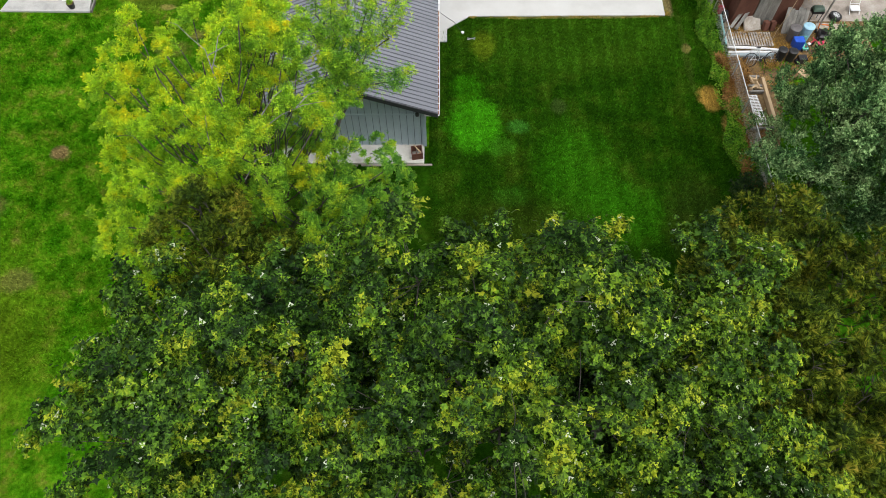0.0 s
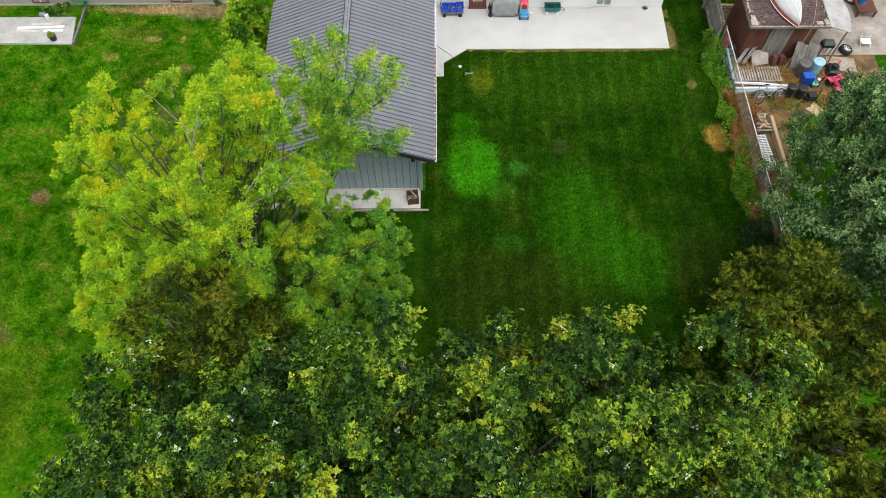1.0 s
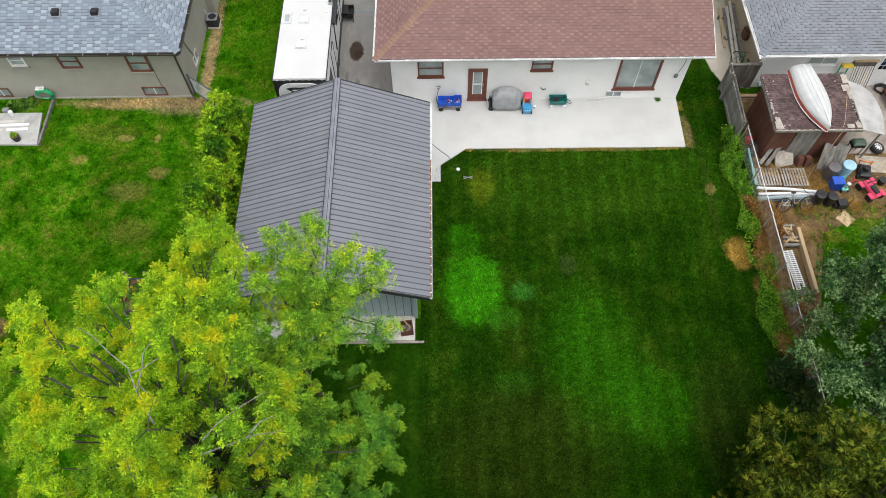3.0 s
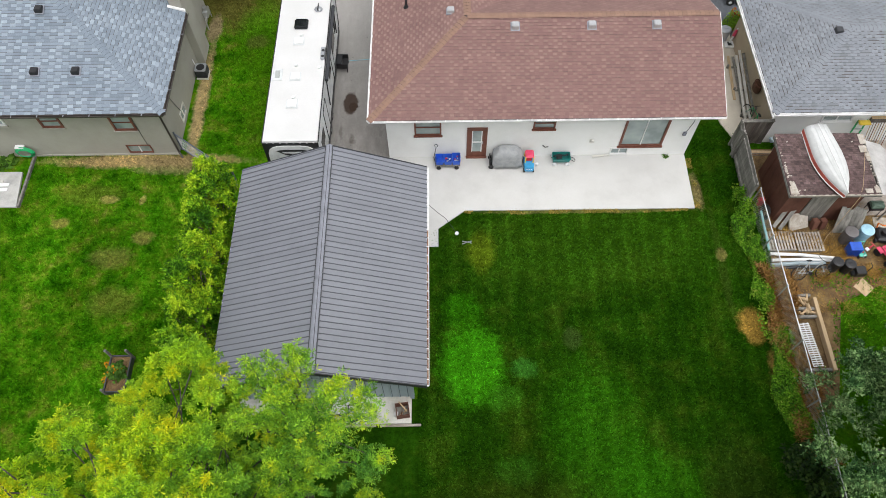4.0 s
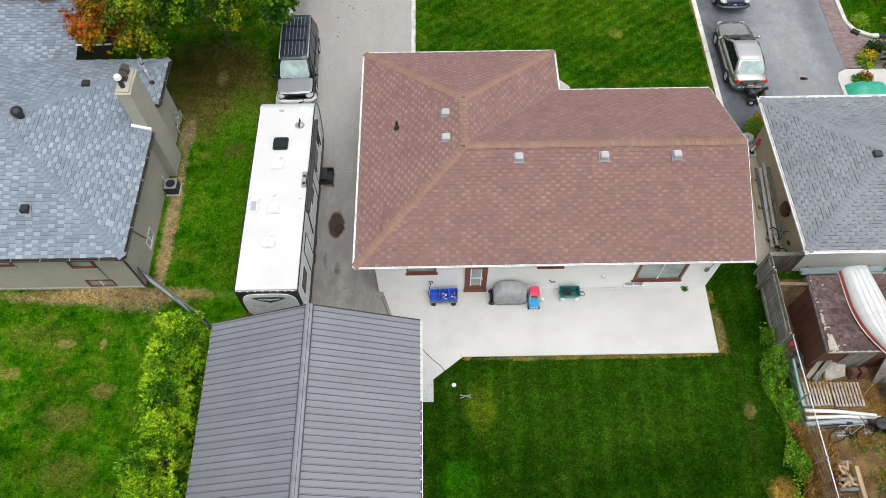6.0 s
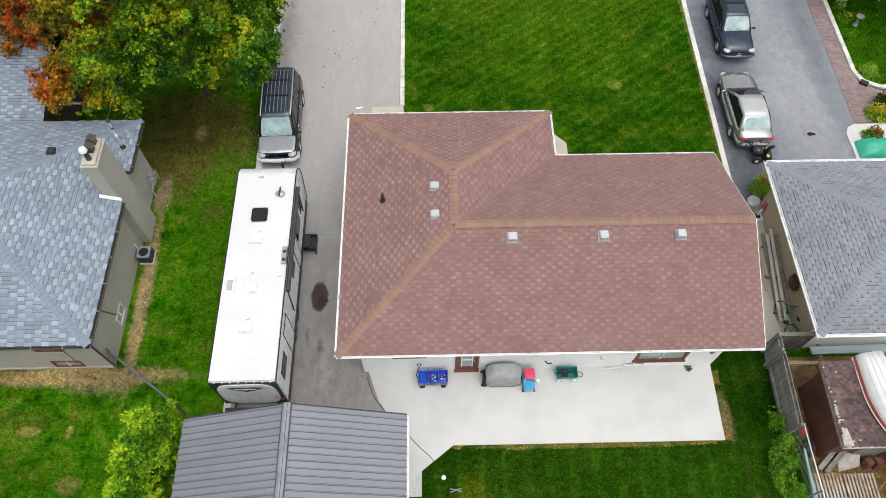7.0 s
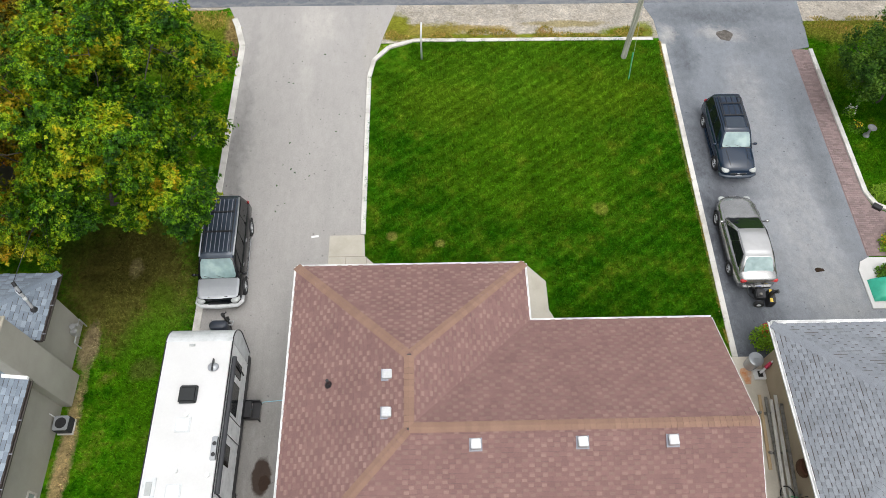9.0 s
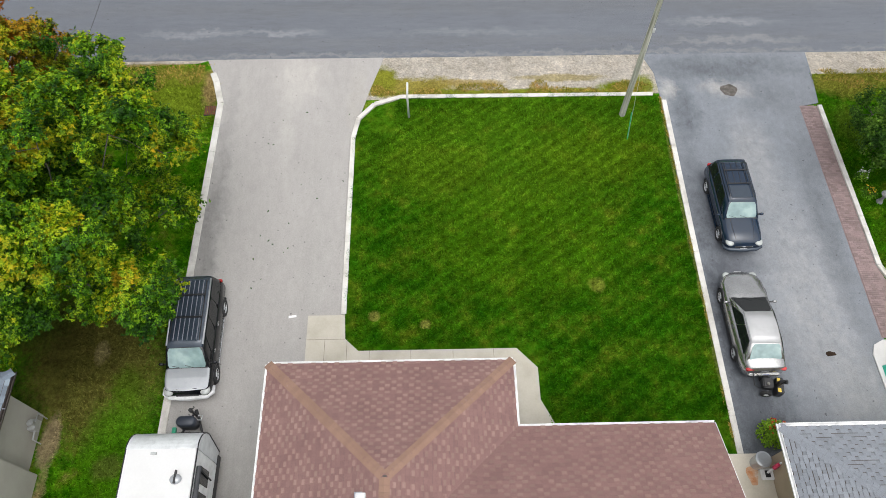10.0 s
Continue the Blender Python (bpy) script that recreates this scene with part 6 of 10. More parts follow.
rw, rl_, rz0, rz1 = 1.18, 8.75, 0.62, 3.0
part("body", Geo().box(-rw, 0, rz0, rw, rl_, rz1 - 0.04), M_rvside, rv, bevel=0.05)
part("roof", Geo().box(-rw + 0.03, 0.04, rz1 - 0.04, rw - 0.03, rl_, rz1 + 0.015), M_rvroof, rv, "white rubber roof membrane", bevel=0.012)
nose = [[(x, rl_ + 0.72 * math.sin(a), rz1 - 1.0 + 1.0 * math.cos(a)) for x in (-rw + 0.01, rw - 0.01)] for a in [math.pi / 2 * i / 8 for i in range(9)]]
g = Geo()
side_l, side_r = [n[0] for n in nose], [n[1] for n in nose]
low_l, low_r = (-rw + 0.01, rl_ + 0.45, rz0), (rw - 0.01, rl_ + 0.45, rz0)
ring_l = side_l + [low_l, (-rw + 0.01, rl_, rz0)]
ring_r = side_r + [low_r, (rw - 0.01, rl_, rz0)]
g.loft([ring_l, ring_r])
part("front_cap", g, M_rvgrey, rv, "rounded pale grey front cap")
for s in (-1, 1):
    part("edge_trim", Geo().tube([(s * rw, 0.0, rz1 - 0.02), (s * rw, rl_, rz1 - 0.02)] + [(s * (rw), p[1], p[2]) for p in side_l[1:]] + [(s * rw, rl_ + 0.45, rz0)], 0.022, 5), M_black, rv)
    part("skirt", Geo().box(s * rw - 0.02, 0.1, 0.42, s * rw + 0.02, rl_ + 0.3, rz0 + 0.12), M_black, rv)
part("roof_seam", Geo().box(-rw + 0.05, rl_ - 0.02, rz1 + 0.014, rw - 0.05, rl_ + 0.03, rz1 + 0.026), M_rvgrey, rv)
# rear wall: black surround, pale panel, dark sweep emblem
part("rear_surround", Geo().box(-rw + 0.005, -0.03, rz0 + 0.02, rw - 0.005, 0.0, rz1 - 0.03), M_black, rv, bevel=0.01)
rear_loop = [(math.copysign(abs(math.cos(t)) ** 0.5, math.cos(t)) * 1.04, 1.78 + math.copysign(abs(math.sin(t)) ** 0.55, math.sin(t)) * 1.02) for t in [2 * math.pi * i / 40 for i in range(40)]]
part("rear_panel", Geo().prism(rear_loop, 0.0, 0.035), M_rvside, rv).matrix_basis = pose(0, -0.028, 0, 90)
emb = Geo().prism([(-0.66, 2.5), (-0.36, 2.56), (0.36, 2.56), (0.66, 2.5), (0.5, 2.36), (0.3, 2.22), (0.1, 2.16), (0, 2.06), (-0.1, 2.16), (-0.3, 2.22), (-0.5, 2.36)], 0, 0.01)
emblem = part("emblem", emb, M_black, rv, "dark winged emblem without lettering")
emblem.matrix_basis = pose(0, -0.065, 0, 90)
part("emblem_sweep", Geo().prism([(-0.42, 2.43), (0.42, 2.43), (0.36, 2.34), (0.1, 2.32), (0, 2.26), (-0.1, 2.32), (-0.36, 2.34)], 0.01, 0.016), M_rvside, emblem)
part("bumper", Geo().box(-rw, -0.3, 0.5, rw, -0.18, 0.6), M_black, rv, bevel=0.01)
for s in (-1, 1):
    part("bumper_bracket", Geo().box(s * 0.8 - 0.04, -0.2, 0.5, s * 0.8 + 0.04, 0.05, 0.6), M_black, rv)
    part("tail_light", Geo().box(s * 1.06 - 0.06, -0.05, 1.0, s * 1.06 + 0.06, -0.02, 1.25), M_redlens, rv)
for i in range(8):
    part("marker_clip", Geo().box(-1.0 + i * 0.28, -0.035, rz1 - 0.06, -0.93 + i * 0.28, 0.0, rz1 - 0.02), M_steel, rv)
# roof fittings
rt = rz1 + 0.015
part("smoked_hatch", Geo().hexa([(-0.42, 6.45, rt), (0.26, 6.45, rt), (0.26, 7.15, rt), (-0.42, 7.15, rt)], [(-0.36, 6.5, rt + 0.14), (0.2, 6.5, rt + 0.14), (0.2, 7.05, rt + 0.14), (-0.36, 7.05, rt + 0.14)]), M_carglass_dark, rv, "smoked air-conditioner cover", bevel=0.05)
for hx, hy, hs in ((-0.1, 5.75, 0.2), (-0.08, 3.6, 0.2), (-0.08, 2.05, 0.2)):
    hb = part("hatch_frame", Geo().box(hx - hs - 0.05, hy - hs - 0.05, rt, hx + hs + 0.05, hy + hs + 0.05, rt + 0.03), M_rvgrey, rv)
    part("hatch_lid", Geo().box(hx - hs, hy - hs, rt + 0.03, hx + hs, hy + hs, rt + 0.08), M_rvside, hb, bevel=0.02)
sk = part("skylight_frame", Geo().box(-1.08, 3.4, rt, -0.66, 4.05, rt + 0.04), M_rvgrey, rv)
part("skylight", Geo().box(-0.97, 3.5, rt + 0.04, -0.77, 3.92, rt + 0.07), M_clearlens, sk)
fan = part("side_fixture", Geo().box(0.94, 4.55, rt, 1.16, 5.35, rt + 0.07), M_greycar, rv, "grey oblong roof fixture", bevel=0.05)
for fy in (4.75, 5.1):
    part("fixture_lens", Geo().cyl((1.05, fy, rt + 0.065), (1.05, fy, rt + 0.085), 0.07), M_black, fan)
ant = part("antenna_dome", Geo().ball((0.64, 7.75, rt + 0.05), (0.2, 0.17, 0.1), 12, 6), M_greycar, rv, smooth=True)
part("antenna_fin", Geo().prism([(-0.03, -0.2), (0.03, -0.2), (0.015, 0.22), (-0.015, 0.22)], 0, 0.14), M_black, ant).matrix_basis = pose(0.64, 7.8, rt + 0.05)
for px, py in ((-0.02, 6.1), (-0.05, 2.38), (-0.1, 4.25), (0.95, 4.1)):
    part("vent_cap", Geo().cyl((px, py, rt), (px, py, rt + 0.09), 0.075), M_rvside, rv)
part("clearance_lamp", Geo().box(-0.32, 8.55, rt, -0.12, 8.63, rt + 0.04), M_clearlens, rv)
# door side
aw = part("awning_case", Geo().cyl((rw + 0.09, 3.55, 2.82), (rw + 0.09, 8.2, 2.82), 0.085, n=10), M_flash, rv)
for ay in (3.55, 8.15):
    part("awning_arm", Geo().tube([(rw + 0.08, ay, 2.8), (rw + 0.05, ay - 0.1, 1.3)], 0.03, 5), M_black, aw)
for a0, a1, zz0, zz1 in ((0.5, 1.4, 1.6, 2.3), (4.6, 5.3, 1.7, 2.3), (6.4, 7.5, 1.5, 2.4), (7.75, 8.3, 1.5, 2.4)):
    part("side_window", Geo().box(rw - 0.01, a0, zz0, rw + 0.02, a1, zz1), M_carglass_dark, rv, bevel=0.01)
for a0, a1, lab in ((1.9, 2.75, "door"), (5.6, 6.25, "door")):
    dr = part("door", Geo().box(rw - 0.01, a0, 0.7, rw + 0.015, a1, 2.55), M_rvside, rv)
    part("door_trim", Geo().tube([(rw + 0.016, a0, 0.7), (rw + 0.016, a1, 0.7), (rw + 0.016, a1, 2.55), (rw + 0.016, a0, 2.55)], 0.02, 4, closed=True), M_black, dr)
for wy in (2.9, 3.75):
    wheel(rv, rw - 0.12, wy, 0.34, 0.2, 1, 5, M_steel)
    wheel(rv, -rw + 0.12, wy, 0.34, 0.2, -1, 5, M_steel)
part("chassis", Geo().box(-0.9, 0.2, 0.42, -0.8, rl_ + 0.3, 0.6).box(0.8, 0.2, 0.42, 0.9, rl_ + 0.3, 0.6), M_black, rv)
steps = part("entry_steps", Geo().box(rw + 0.02, 6.65, 0.5, rw + 0.28, 7.35, 0.56).box(rw + 0.26, 6.65, 0.28, rw + 0.56, 7.35, 0.34).box(rw + 0.02, 6.65, 0.28, rw + 0.56, 6.69, 0.56).box(rw + 0.02, 7.31, 0.28, rw + 0.56, 7.35, 0.56).box(rw + 0.5, 6.65, 0.0, rw + 0.54, 6.69, 0.3).box(rw + 0.5, 7.31, 0.0, rw + 0.54, 7.35, 0.3), M_black, rv)
part("hitch_frame", Geo().tube([(-0.75, rl_ + 0.3, 0.5), (0.08, rl_ + 2.05, 0.5)], 0.05, 6).tube([(0.75, rl_ + 0.3, 0.5), (0.08, rl_ + 2.05, 0.5)], 0.05, 6).box(-0.66, rl_ + 1.12, 0.46, 0.56, rl_ + 1.2, 0.54), M_black, rv)
part("gas_bottle_cover", Geo().loft([[(-0.07 + x * k, rl_ + 1.47 + y * k, z) for x, y in [(0.17 * math.copysign(1, math.cos(t)) + 0.2 * math.cos(t), 0.2 * math.sin(t)) for t in [2 * math.pi * (i + 0.5) / 20 for i in range(20)]]] for z, k in ((0.52, 0.96), (0.95, 1.0), (1.07, 0.95), (1.12, 0.78))]), plain("charcoal_plastic", (0.03, 0.036, 0.05), 0.4), rv, "charcoal gas bottle cover", smooth=True)
jack = part("hitch_jack", Geo().cyl((0.1, rl_ + 1.83, 0.0), (0.1, rl_ + 1.83, 1.12), 0.045, n=10).cyl((0.1, rl_ + 1.83, 1.1), (0.1, rl_ + 1.83, 1.24), 0.075, n=12), M_black, rv)
part("jack_crank", Geo().tube([(0.1, rl_ + 1.83, 1.22), (0.24, rl_ + 1.9, 1.26), (0.26, rl_ + 1.9, 1.38)], 0.022, 5), M_black, jack)
part("chain_hook", Geo().tube([(0.2, rl_ + 1.6, 0.75), (0.4, rl_ + 1.58, 0.78), (0.42, rl_ + 1.74, 0.78), (0.26, rl_ + 1.76, 0.75)], 0.03, 6), M_steel, rv, "pale steel bracket")
part("cable_box", Geo().box(-0.66, rl_ + 1.14, 0.54, -0.52, rl_ + 1.36, 0.66), plain("green_box_plastic", (0.02, 0.3, 0.17), 0.4), rv, "green plastic box")
single("water_hose", Geo().tube([(-3.85, 42.35, 0.5), (-3.7, 42.45, 0.1), (-3.3, 42.75, 0.03), (-2.6, 42.8, 0.03), (-1.9, 42.9, 0.03), (-1.2, 43.0, 0.1)], 0.016, 6), plain("pale_blue_hose", (0.25, 0.5, 0.6), 0.5), "pale blue water hose across the driveway", "hose", smooth=True)

# ---------------------------------------------------------------- behind the main house
M_blue = plain("blue_plastic", (0.02, 0.10, 0.55), 0.4)
M_red = plain("red_plastic", (0.55, 0.04, 0.06), 0.4)
M_yellow = plain("yellow_plastic", (0.7, 0.5, 0.06), 0.4)
M_teal = plain("teal_plastic", (0.01, 0.19, 0.17), 0.4)
M_toyblue = plain("sky_blue_plastic", (0.05, 0.33, 0.62), 0.4)
M_coverG = surface("grey_cover_cloth", [(0.24, 0.25, 0.26), (0.32, 0.33, 0.34), (0.38, 0.39, 0.4)], scale=3, fine=20, grain=0.12, rough=0.85, bump=0.4, bump_scale=10, bump_dist=0.03, world_space=False)
M_pink = plain("pink_red_plastic", (0.7, 0.06, 0.14), 0.4)
M_orange = plain("orange_plastic", (0.8, 0.2, 0.02), 0.4)
M_green = plain("green_plastic", (0.02, 0.35, 0.12), 0.4)
M_mint = plain("mint_green_plastic", (0.12, 0.55, 0.42), 0.5)
M_lightblue = plain("light_blue_plastic", (0.33, 0.55, 0.68), 0.5)
M_rust = surface("rusty_steel", [(0.12, 0.04, 0.015), (0.25, 0.09, 0.03)], scale=5, fine=30, grain=0.3, rough=0.9, metal=0.2)
M_straw = leaf("straw", [(0.2, (0.22, 0.12, 0.025)), (0.5, (0.4, 0.23, 0.05)), (0.75, (0.55, 0.36, 0.1))], 2.0, through_=0.1)
M_hose = plain("green_hose", (0.02, 0.4, 0.15), 0.5)
PZ = 0.06


def tub(g, x0, y0, x1, y1, z0, z1, wall_t=0.015, taper=0.03):
    """An open box with thin, slightly flared walls."""
    lo_o = [(x0 + taper, y0 + taper), (x1 - taper, y0 + taper), (x1 - taper, y1 - taper), (x0 + taper, y1 - taper)]
    hi_o = [(x0, y0), (x1, y0), (x1, y1), (x0, y1)]
    t = wall_t
    hi_i = [(x0 + t, y0 + t), (x1 - t, y0 + t), (x1 - t, y1 - t), (x0 + t, y1 - t)]
    lo_i = [(x0 + taper + t, y0 + taper + t), (x1 - taper - t, y0 + taper + t), (x1 - taper - t, y1 - taper - t), (x0 + taper + t, y1 - taper - t)]
    rings = [[(*p, z0) for p in lo_o], [(*p, z1) for p in hi_o], [(*p, z1) for p in hi_i], [(*p, z0 + 0.02) for p in lo_i]]
    return g.loft(rings)


def small_wheel(parent, x, y, r, w, mat=None, axis="x", z=None):
    d = (w / 2, 0, 0) if axis == "x" else (0, w / 2, 0)
    z = r if z is None else z
    return part("wheel", Geo().cyl((x - d[0], y - d[1], z), (x + d[0], y + d[1], z), r, n=14), mat or M_rubber, parent)


wag = thing("garden_wagon", "flat wagon with a black pull handle", "wagon", (1.52, 36.22, PZ))
part("deck", Geo().box(-0.56, -0.26, 0.2, 0.58, 0.26, 0.24), M_greywood, wag, bevel=0.01)
for sx in (-0.4, 0.42):
    for sy in (-0.27, 0.27):
        small_wheel(wag, sx, sy, 0.1, 0.06, axis="y")
part("chassis", Geo().box(-0.45, -0.26, 0.09, -0.37, 0.26, 0.21).box(0.38, -0.26, 0.09, 0.46, 0.26, 0.21), M_black, wag)
part("pull_handle", Geo().tube([(-0.55, 0, 0.18), (-0.62, 0.1, 0.4), (-0.5, 0.25, 1.0)], 0.018, 6).tube([(-0.55, 0.25, 1.0), (-0.58, 0.28, 1.08), (-0.5, 0.3, 1.12), (-0.42, 0.28, 1.08), (-0.45, 0.25, 1.0)], 0.018, 6), M_black, wag)
for bx, lab in ((-0.53, "blue recycling box, empty, on the wagon"), (-0.15, "blue recycling box with crumpled packaging"), (0.22, "blue recycling box set higher on the wagon")):
    bz = 0.24 if bx < 0.2 else 0.3
    box_t = thing("recycling_box", lab, "recycling box", (1.52 + bx, 36.22, PZ + 0.24), group="recycling boxes on the wagon")
    part("tub", tub(Geo(), 0.0, -0.23, 0.36, 0.24, 0.0, bz), M_blue, box_t)
    part("rim", Geo().tube([(0, -0.23, bz), (0.36, -0.23, bz), (0.36, 0.24, bz), (0, 0.24, bz)], 0.014, 5, closed=True), M_blue, box_t)
    if bx > -0.5:
        rg = random.Random(int(bx * 100))
        for k in range(6):
            part("packaging", Geo().box(-0.06, -0.03, 0, 0.06, 0.03, 0.05), (M_plate, M_pink, M_steel, M_lightblue)[k % 4], box_t, bevel=0.01).matrix_basis = pose(0.1 + rg.random() * 0.16, -0.14 + rg.random() * 0.28, 0.05 + 0.02 * k, rg.random() * 60, rg.random() * 60, rg.random() * 180)
# covered barbecue
bbq = thing("covered_barbecue", "barbecue under a wrinkled grey cloth cover", "barbecue", (4.24, 36.22, PZ))
rgn = random.Random(5)
rings = []
for z, sx, sy in ((0.12, 0.70, 0.36), (0.35, 0.69, 0.35), (0.62, 0.67, 0.34), (0.82, 0.66, 0.34), (0.9, 0.56, 0.33), (1.08, 0.43, 0.26), (1.14, 0.34, 0.18)):
    ring = []
    for i in range(36):
        t = 2 * math.pi * i / 36
        c, s = math.cos(t), math.sin(t)
        k = 1 + (0.035 * math.sin(t * 9 + z * 2) + 0.02 * rgn.random()) * (1.2 - z)
        ring.append((sx * math.copysign(abs(c) ** 0.45, c) * k, sy * math.copysign(abs(s) ** 0.45, s) * k, z))
    rings.append(ring)
part("cover", Geo().loft(rings), M_coverG, bbq, smooth=True)
part("frame", Geo().box(-0.8, -0.2, 0.1, -0.55, 0.2, 0.14).box(-0.8, -0.22, 0.1, -0.76, 0.22, 0.5).box(0.5, -0.25, 0.0, 0.56, -0.19, 0.15).box(0.5, 0.19, 0.0, 0.56, 0.25, 0.15), M_black, bbq)
small_wheel(bbq, -0.72, -0.27, 0.13, 0.05, axis="y")
small_wheel(bbq, -0.72, 0.27, 0.13, 0.05, axis="y")
# toddler's ride-in car
toy = thing("toy_car", "child's ride-in toy car, blue with red roof", "toy car", (5.22, 36.02, PZ), 0)
part("body", Geo().loft([[(x * k, y * 0.36, z) for x, y in ((-0.2, -1), (0.2, -1), (0.24, -0.5), (0.24, 0.9), (0.16, 1), (-0.16, 1), (-0.24, 0.9), (-0.24, -0.5))] for z, k in ((0.12, 0.92), (0.3, 1.0), (0.42, 0.9))]), M_toyblue, toy, bevel=0.02)
part("roof", Geo().loft([[(x, y + 0.12, z) for x, y in ((-w, -d), (w, -d), (w, d), (-w, d))] for z, w, d in ((0.78, 0.19, 0.2), (0.84, 0.2, 0.22), (0.9, 0.14, 0.15))]), M_pink, toy, bevel=0.03)
for sx in (-0.18, 0.18):
    for sy in (-0.06, 0.3):
        part("pillar", Geo().box(sx - 0.025, sy - 0.025, 0.4, sx + 0.025, sy + 0.025, 0.8), M_yellow, toy)
    small_wheel(toy, sx * 1.15, -0.26, 0.1, 0.06)
    small_wheel(toy, sx * 1.15, 0.26, 0.1, 0.06)
part("seat", Geo().box(-0.14, 0.02, 0.42, 0.14, 0.28, 0.5), M_red, toy, bevel=0.02)
for k in range(3):
    part("headlight", Geo().cyl((-0.1 + 0.1 * k, -0.37, 0.3), (-0.1 + 0.1 * k, -0.35, 0.3), 0.03), M_plate, toy)
single("wall_cable", Geo().tube([(12.25, 36.6, 3.2), (12.22, 36.58, 2.4), (12.1, 36.56, 1.9), (12.0, 36.54, 1.75), (11.95, 36.54, 1.6), (12.05, 36.54, 1.55), (12.1, 36.55, 1.7)], 0.014, 5), M_flash, "thin dark cable looped on the white wall", "cable", smooth=True)
single("cable_box", Geo().box(11.98, 36.56, 1.5, 12.14, 36.64, 1.72), M_ridge, "small grey connection box on the white wall", "junction box", bevel=0.01)
# teal wagon
tw = thing("toy_wagon", "teal plastic pull wagon with folded handle", "wagon", (6.72, 36.3, PZ))
part("tub", tub(Geo(), -0.42, -0.22, 0.42, 0.24, 0.14, 0.42, 0.03, 0.06), M_teal, tw, bevel=0.01)
part("handle", Geo().tube([(-0.42, 0, 0.3), (-0.3, 0, 0.46), (0.2, 0.0, 0.47), (0.25, 0.07, 0.47), (0.3, 0, 0.47)], 0.035, 6), M_black, tw)
part("seat", Geo().box(-0.2, -0.17, 0.2, 0.05, 0.18, 0.34), M_black, tw, bevel=0.02)
part("pull_loop", Geo().tube([(0.42, -0.08, 0.25), (0.62, -0.1, 0.12), (0.68, 0.0, 0.1), (0.62, 0.1, 0.12), (0.42, 0.08, 0.25)], 0.014, 5), M_black, tw)
for sx in (-0.3, 0.3):
    for sy in (-0.24, 0.26):
        small_wheel(tw, sx, sy, 0.1, 0.06, M_plate, "y")
single("pail", Geo().cyl((5.62, 36.1, PZ), (5.62, 36.1, PZ + 0.12), 0.06, 0.075), M_white, "small white pail on the patio", "pail")
single("downspout_extension", Geo().box(-0.4, -0.04, 0, 0.4, 0.04, 0.06), M_kerb, "white downspout extension lying against the wall", "downspout", bevel=0.01).matrix_basis = pose(8.6, 36.55, PZ + 0.03, 0, -4, 4)
single("wall_spigot", Geo().tube([(5.85, 36.64, 0.85), (5.95, 36.55, 0.82), (6.1, 36.55, 0.86)], 0.025, 6), M_black, "small dark outdoor tap on the white wall", "tap")
single("dryer_vent", Geo().cyl((8.02, 36.66, 1.15), (8.02, 36.56, 1.13), 0.1, 0.11), M_kerb, "round wall vent cover", "wall vent")
single("cable_box", Geo().box(12.5, 37.05, 0.85, 12.6, 37.35, 1.3).tube([(12.52, 37.2, 1.3), (12.52, 37.3, 2.2), (12.52, 37.6, 3.1)], 0.015, 5).tube([(12.56 + 0.03 * math.sin(i), 37.2 + 0.16 * math.cos(i * 0.8), 1.0 + 0.16 * math.sin(i * 0.8)) for i in range(9)], 0.014, 5), M_steel, "grey utility box with coiled cable", "utility box")
single("extension_cord", Geo().tube([(-1.05, 36.4, PZ + 0.02), (-0.75, 35.6, PZ + 0.015), (-0.2, 34.9, PZ + 0.015), (0.3, 34.45, PZ + 0.015), (0.67, 34.0, PZ + 0.015), (1.05, 33.6, PZ + 0.015), (1.4, 33.3, PZ + 0.015), (1.62, 32.95, PZ + 0.01), (1.84, 32.6, 0.03)], 0.011, 6), M_black, "black cable lying across the patio", "cable", smooth=True)
single("pvc_cap", Geo().cyl((1.87, 32.55, 0), (1.87, 32.55, 0.07), 0.09, 0.08), M_white, "round white pipe cap in the lawn", "pipe cap", bevel=0.01)
single("pruning_shears", Geo().tube([(2.1, 32.15, 0.03), (2.35, 32.1, 0.03), (2.5, 32.05, 0.03)], 0.022, 5).tube([(2.1, 32.02, 0.03), (2.3, 32.1, 0.03), (2.52, 32.16, 0.03)], 0.022, 5), M_steel, "pale metal shears lying on the grass", "shears")
crate = thing("wooden_crate", "open wooden crate with scrap timber", "crate", (-0.35, 24.68, 0.1), 8)
for k, (a, b, c_, d) in enumerate(((-0.25, -0.25, 0.25, -0.22), (-0.25, 0.22, 0.25, 0.25), (-0.25, -0.22, -0.22, 0.22), (0.22, -0.22, 0.25, 0.22))):
    for z in (0.0, 0.14, 0.28):
        part("slat", Geo().box(a, b, z + 0.02, c_, d, z + 0.13), M_plywood, crate)
part("floor_board", Geo().box(-0.22, -0.22, 0.02, 0.22, 0.22, 0.04), M_greywood, crate)
for k in range(4):
    part("scrap_stick", Geo().box(-0.24, -0.02, 0, 0.24, 0.02, 0.03), (M_palewood, M_plywood, M_greywood)[k % 3], crate).matrix_basis = pose(0.02 * k - 0.03, -0.1 + 0.07 * k, 0.15 + 0.07 * k, 0, 12 - 8 * k, 35 + 30 * k)
single("loose_block", Geo().box(-0.68, 24.5, 0.1, -0.52, 24.68, 0.2), M_white, "white block on the garage pad", "block", bevel=0.01)
single("wall_lamp", Geo().box(-0.35, 25.18, 2.2, -0.2, 25.28, 2.42), M_black, "small black lamp on the garage end wall", "wall lamp", bevel=0.02)
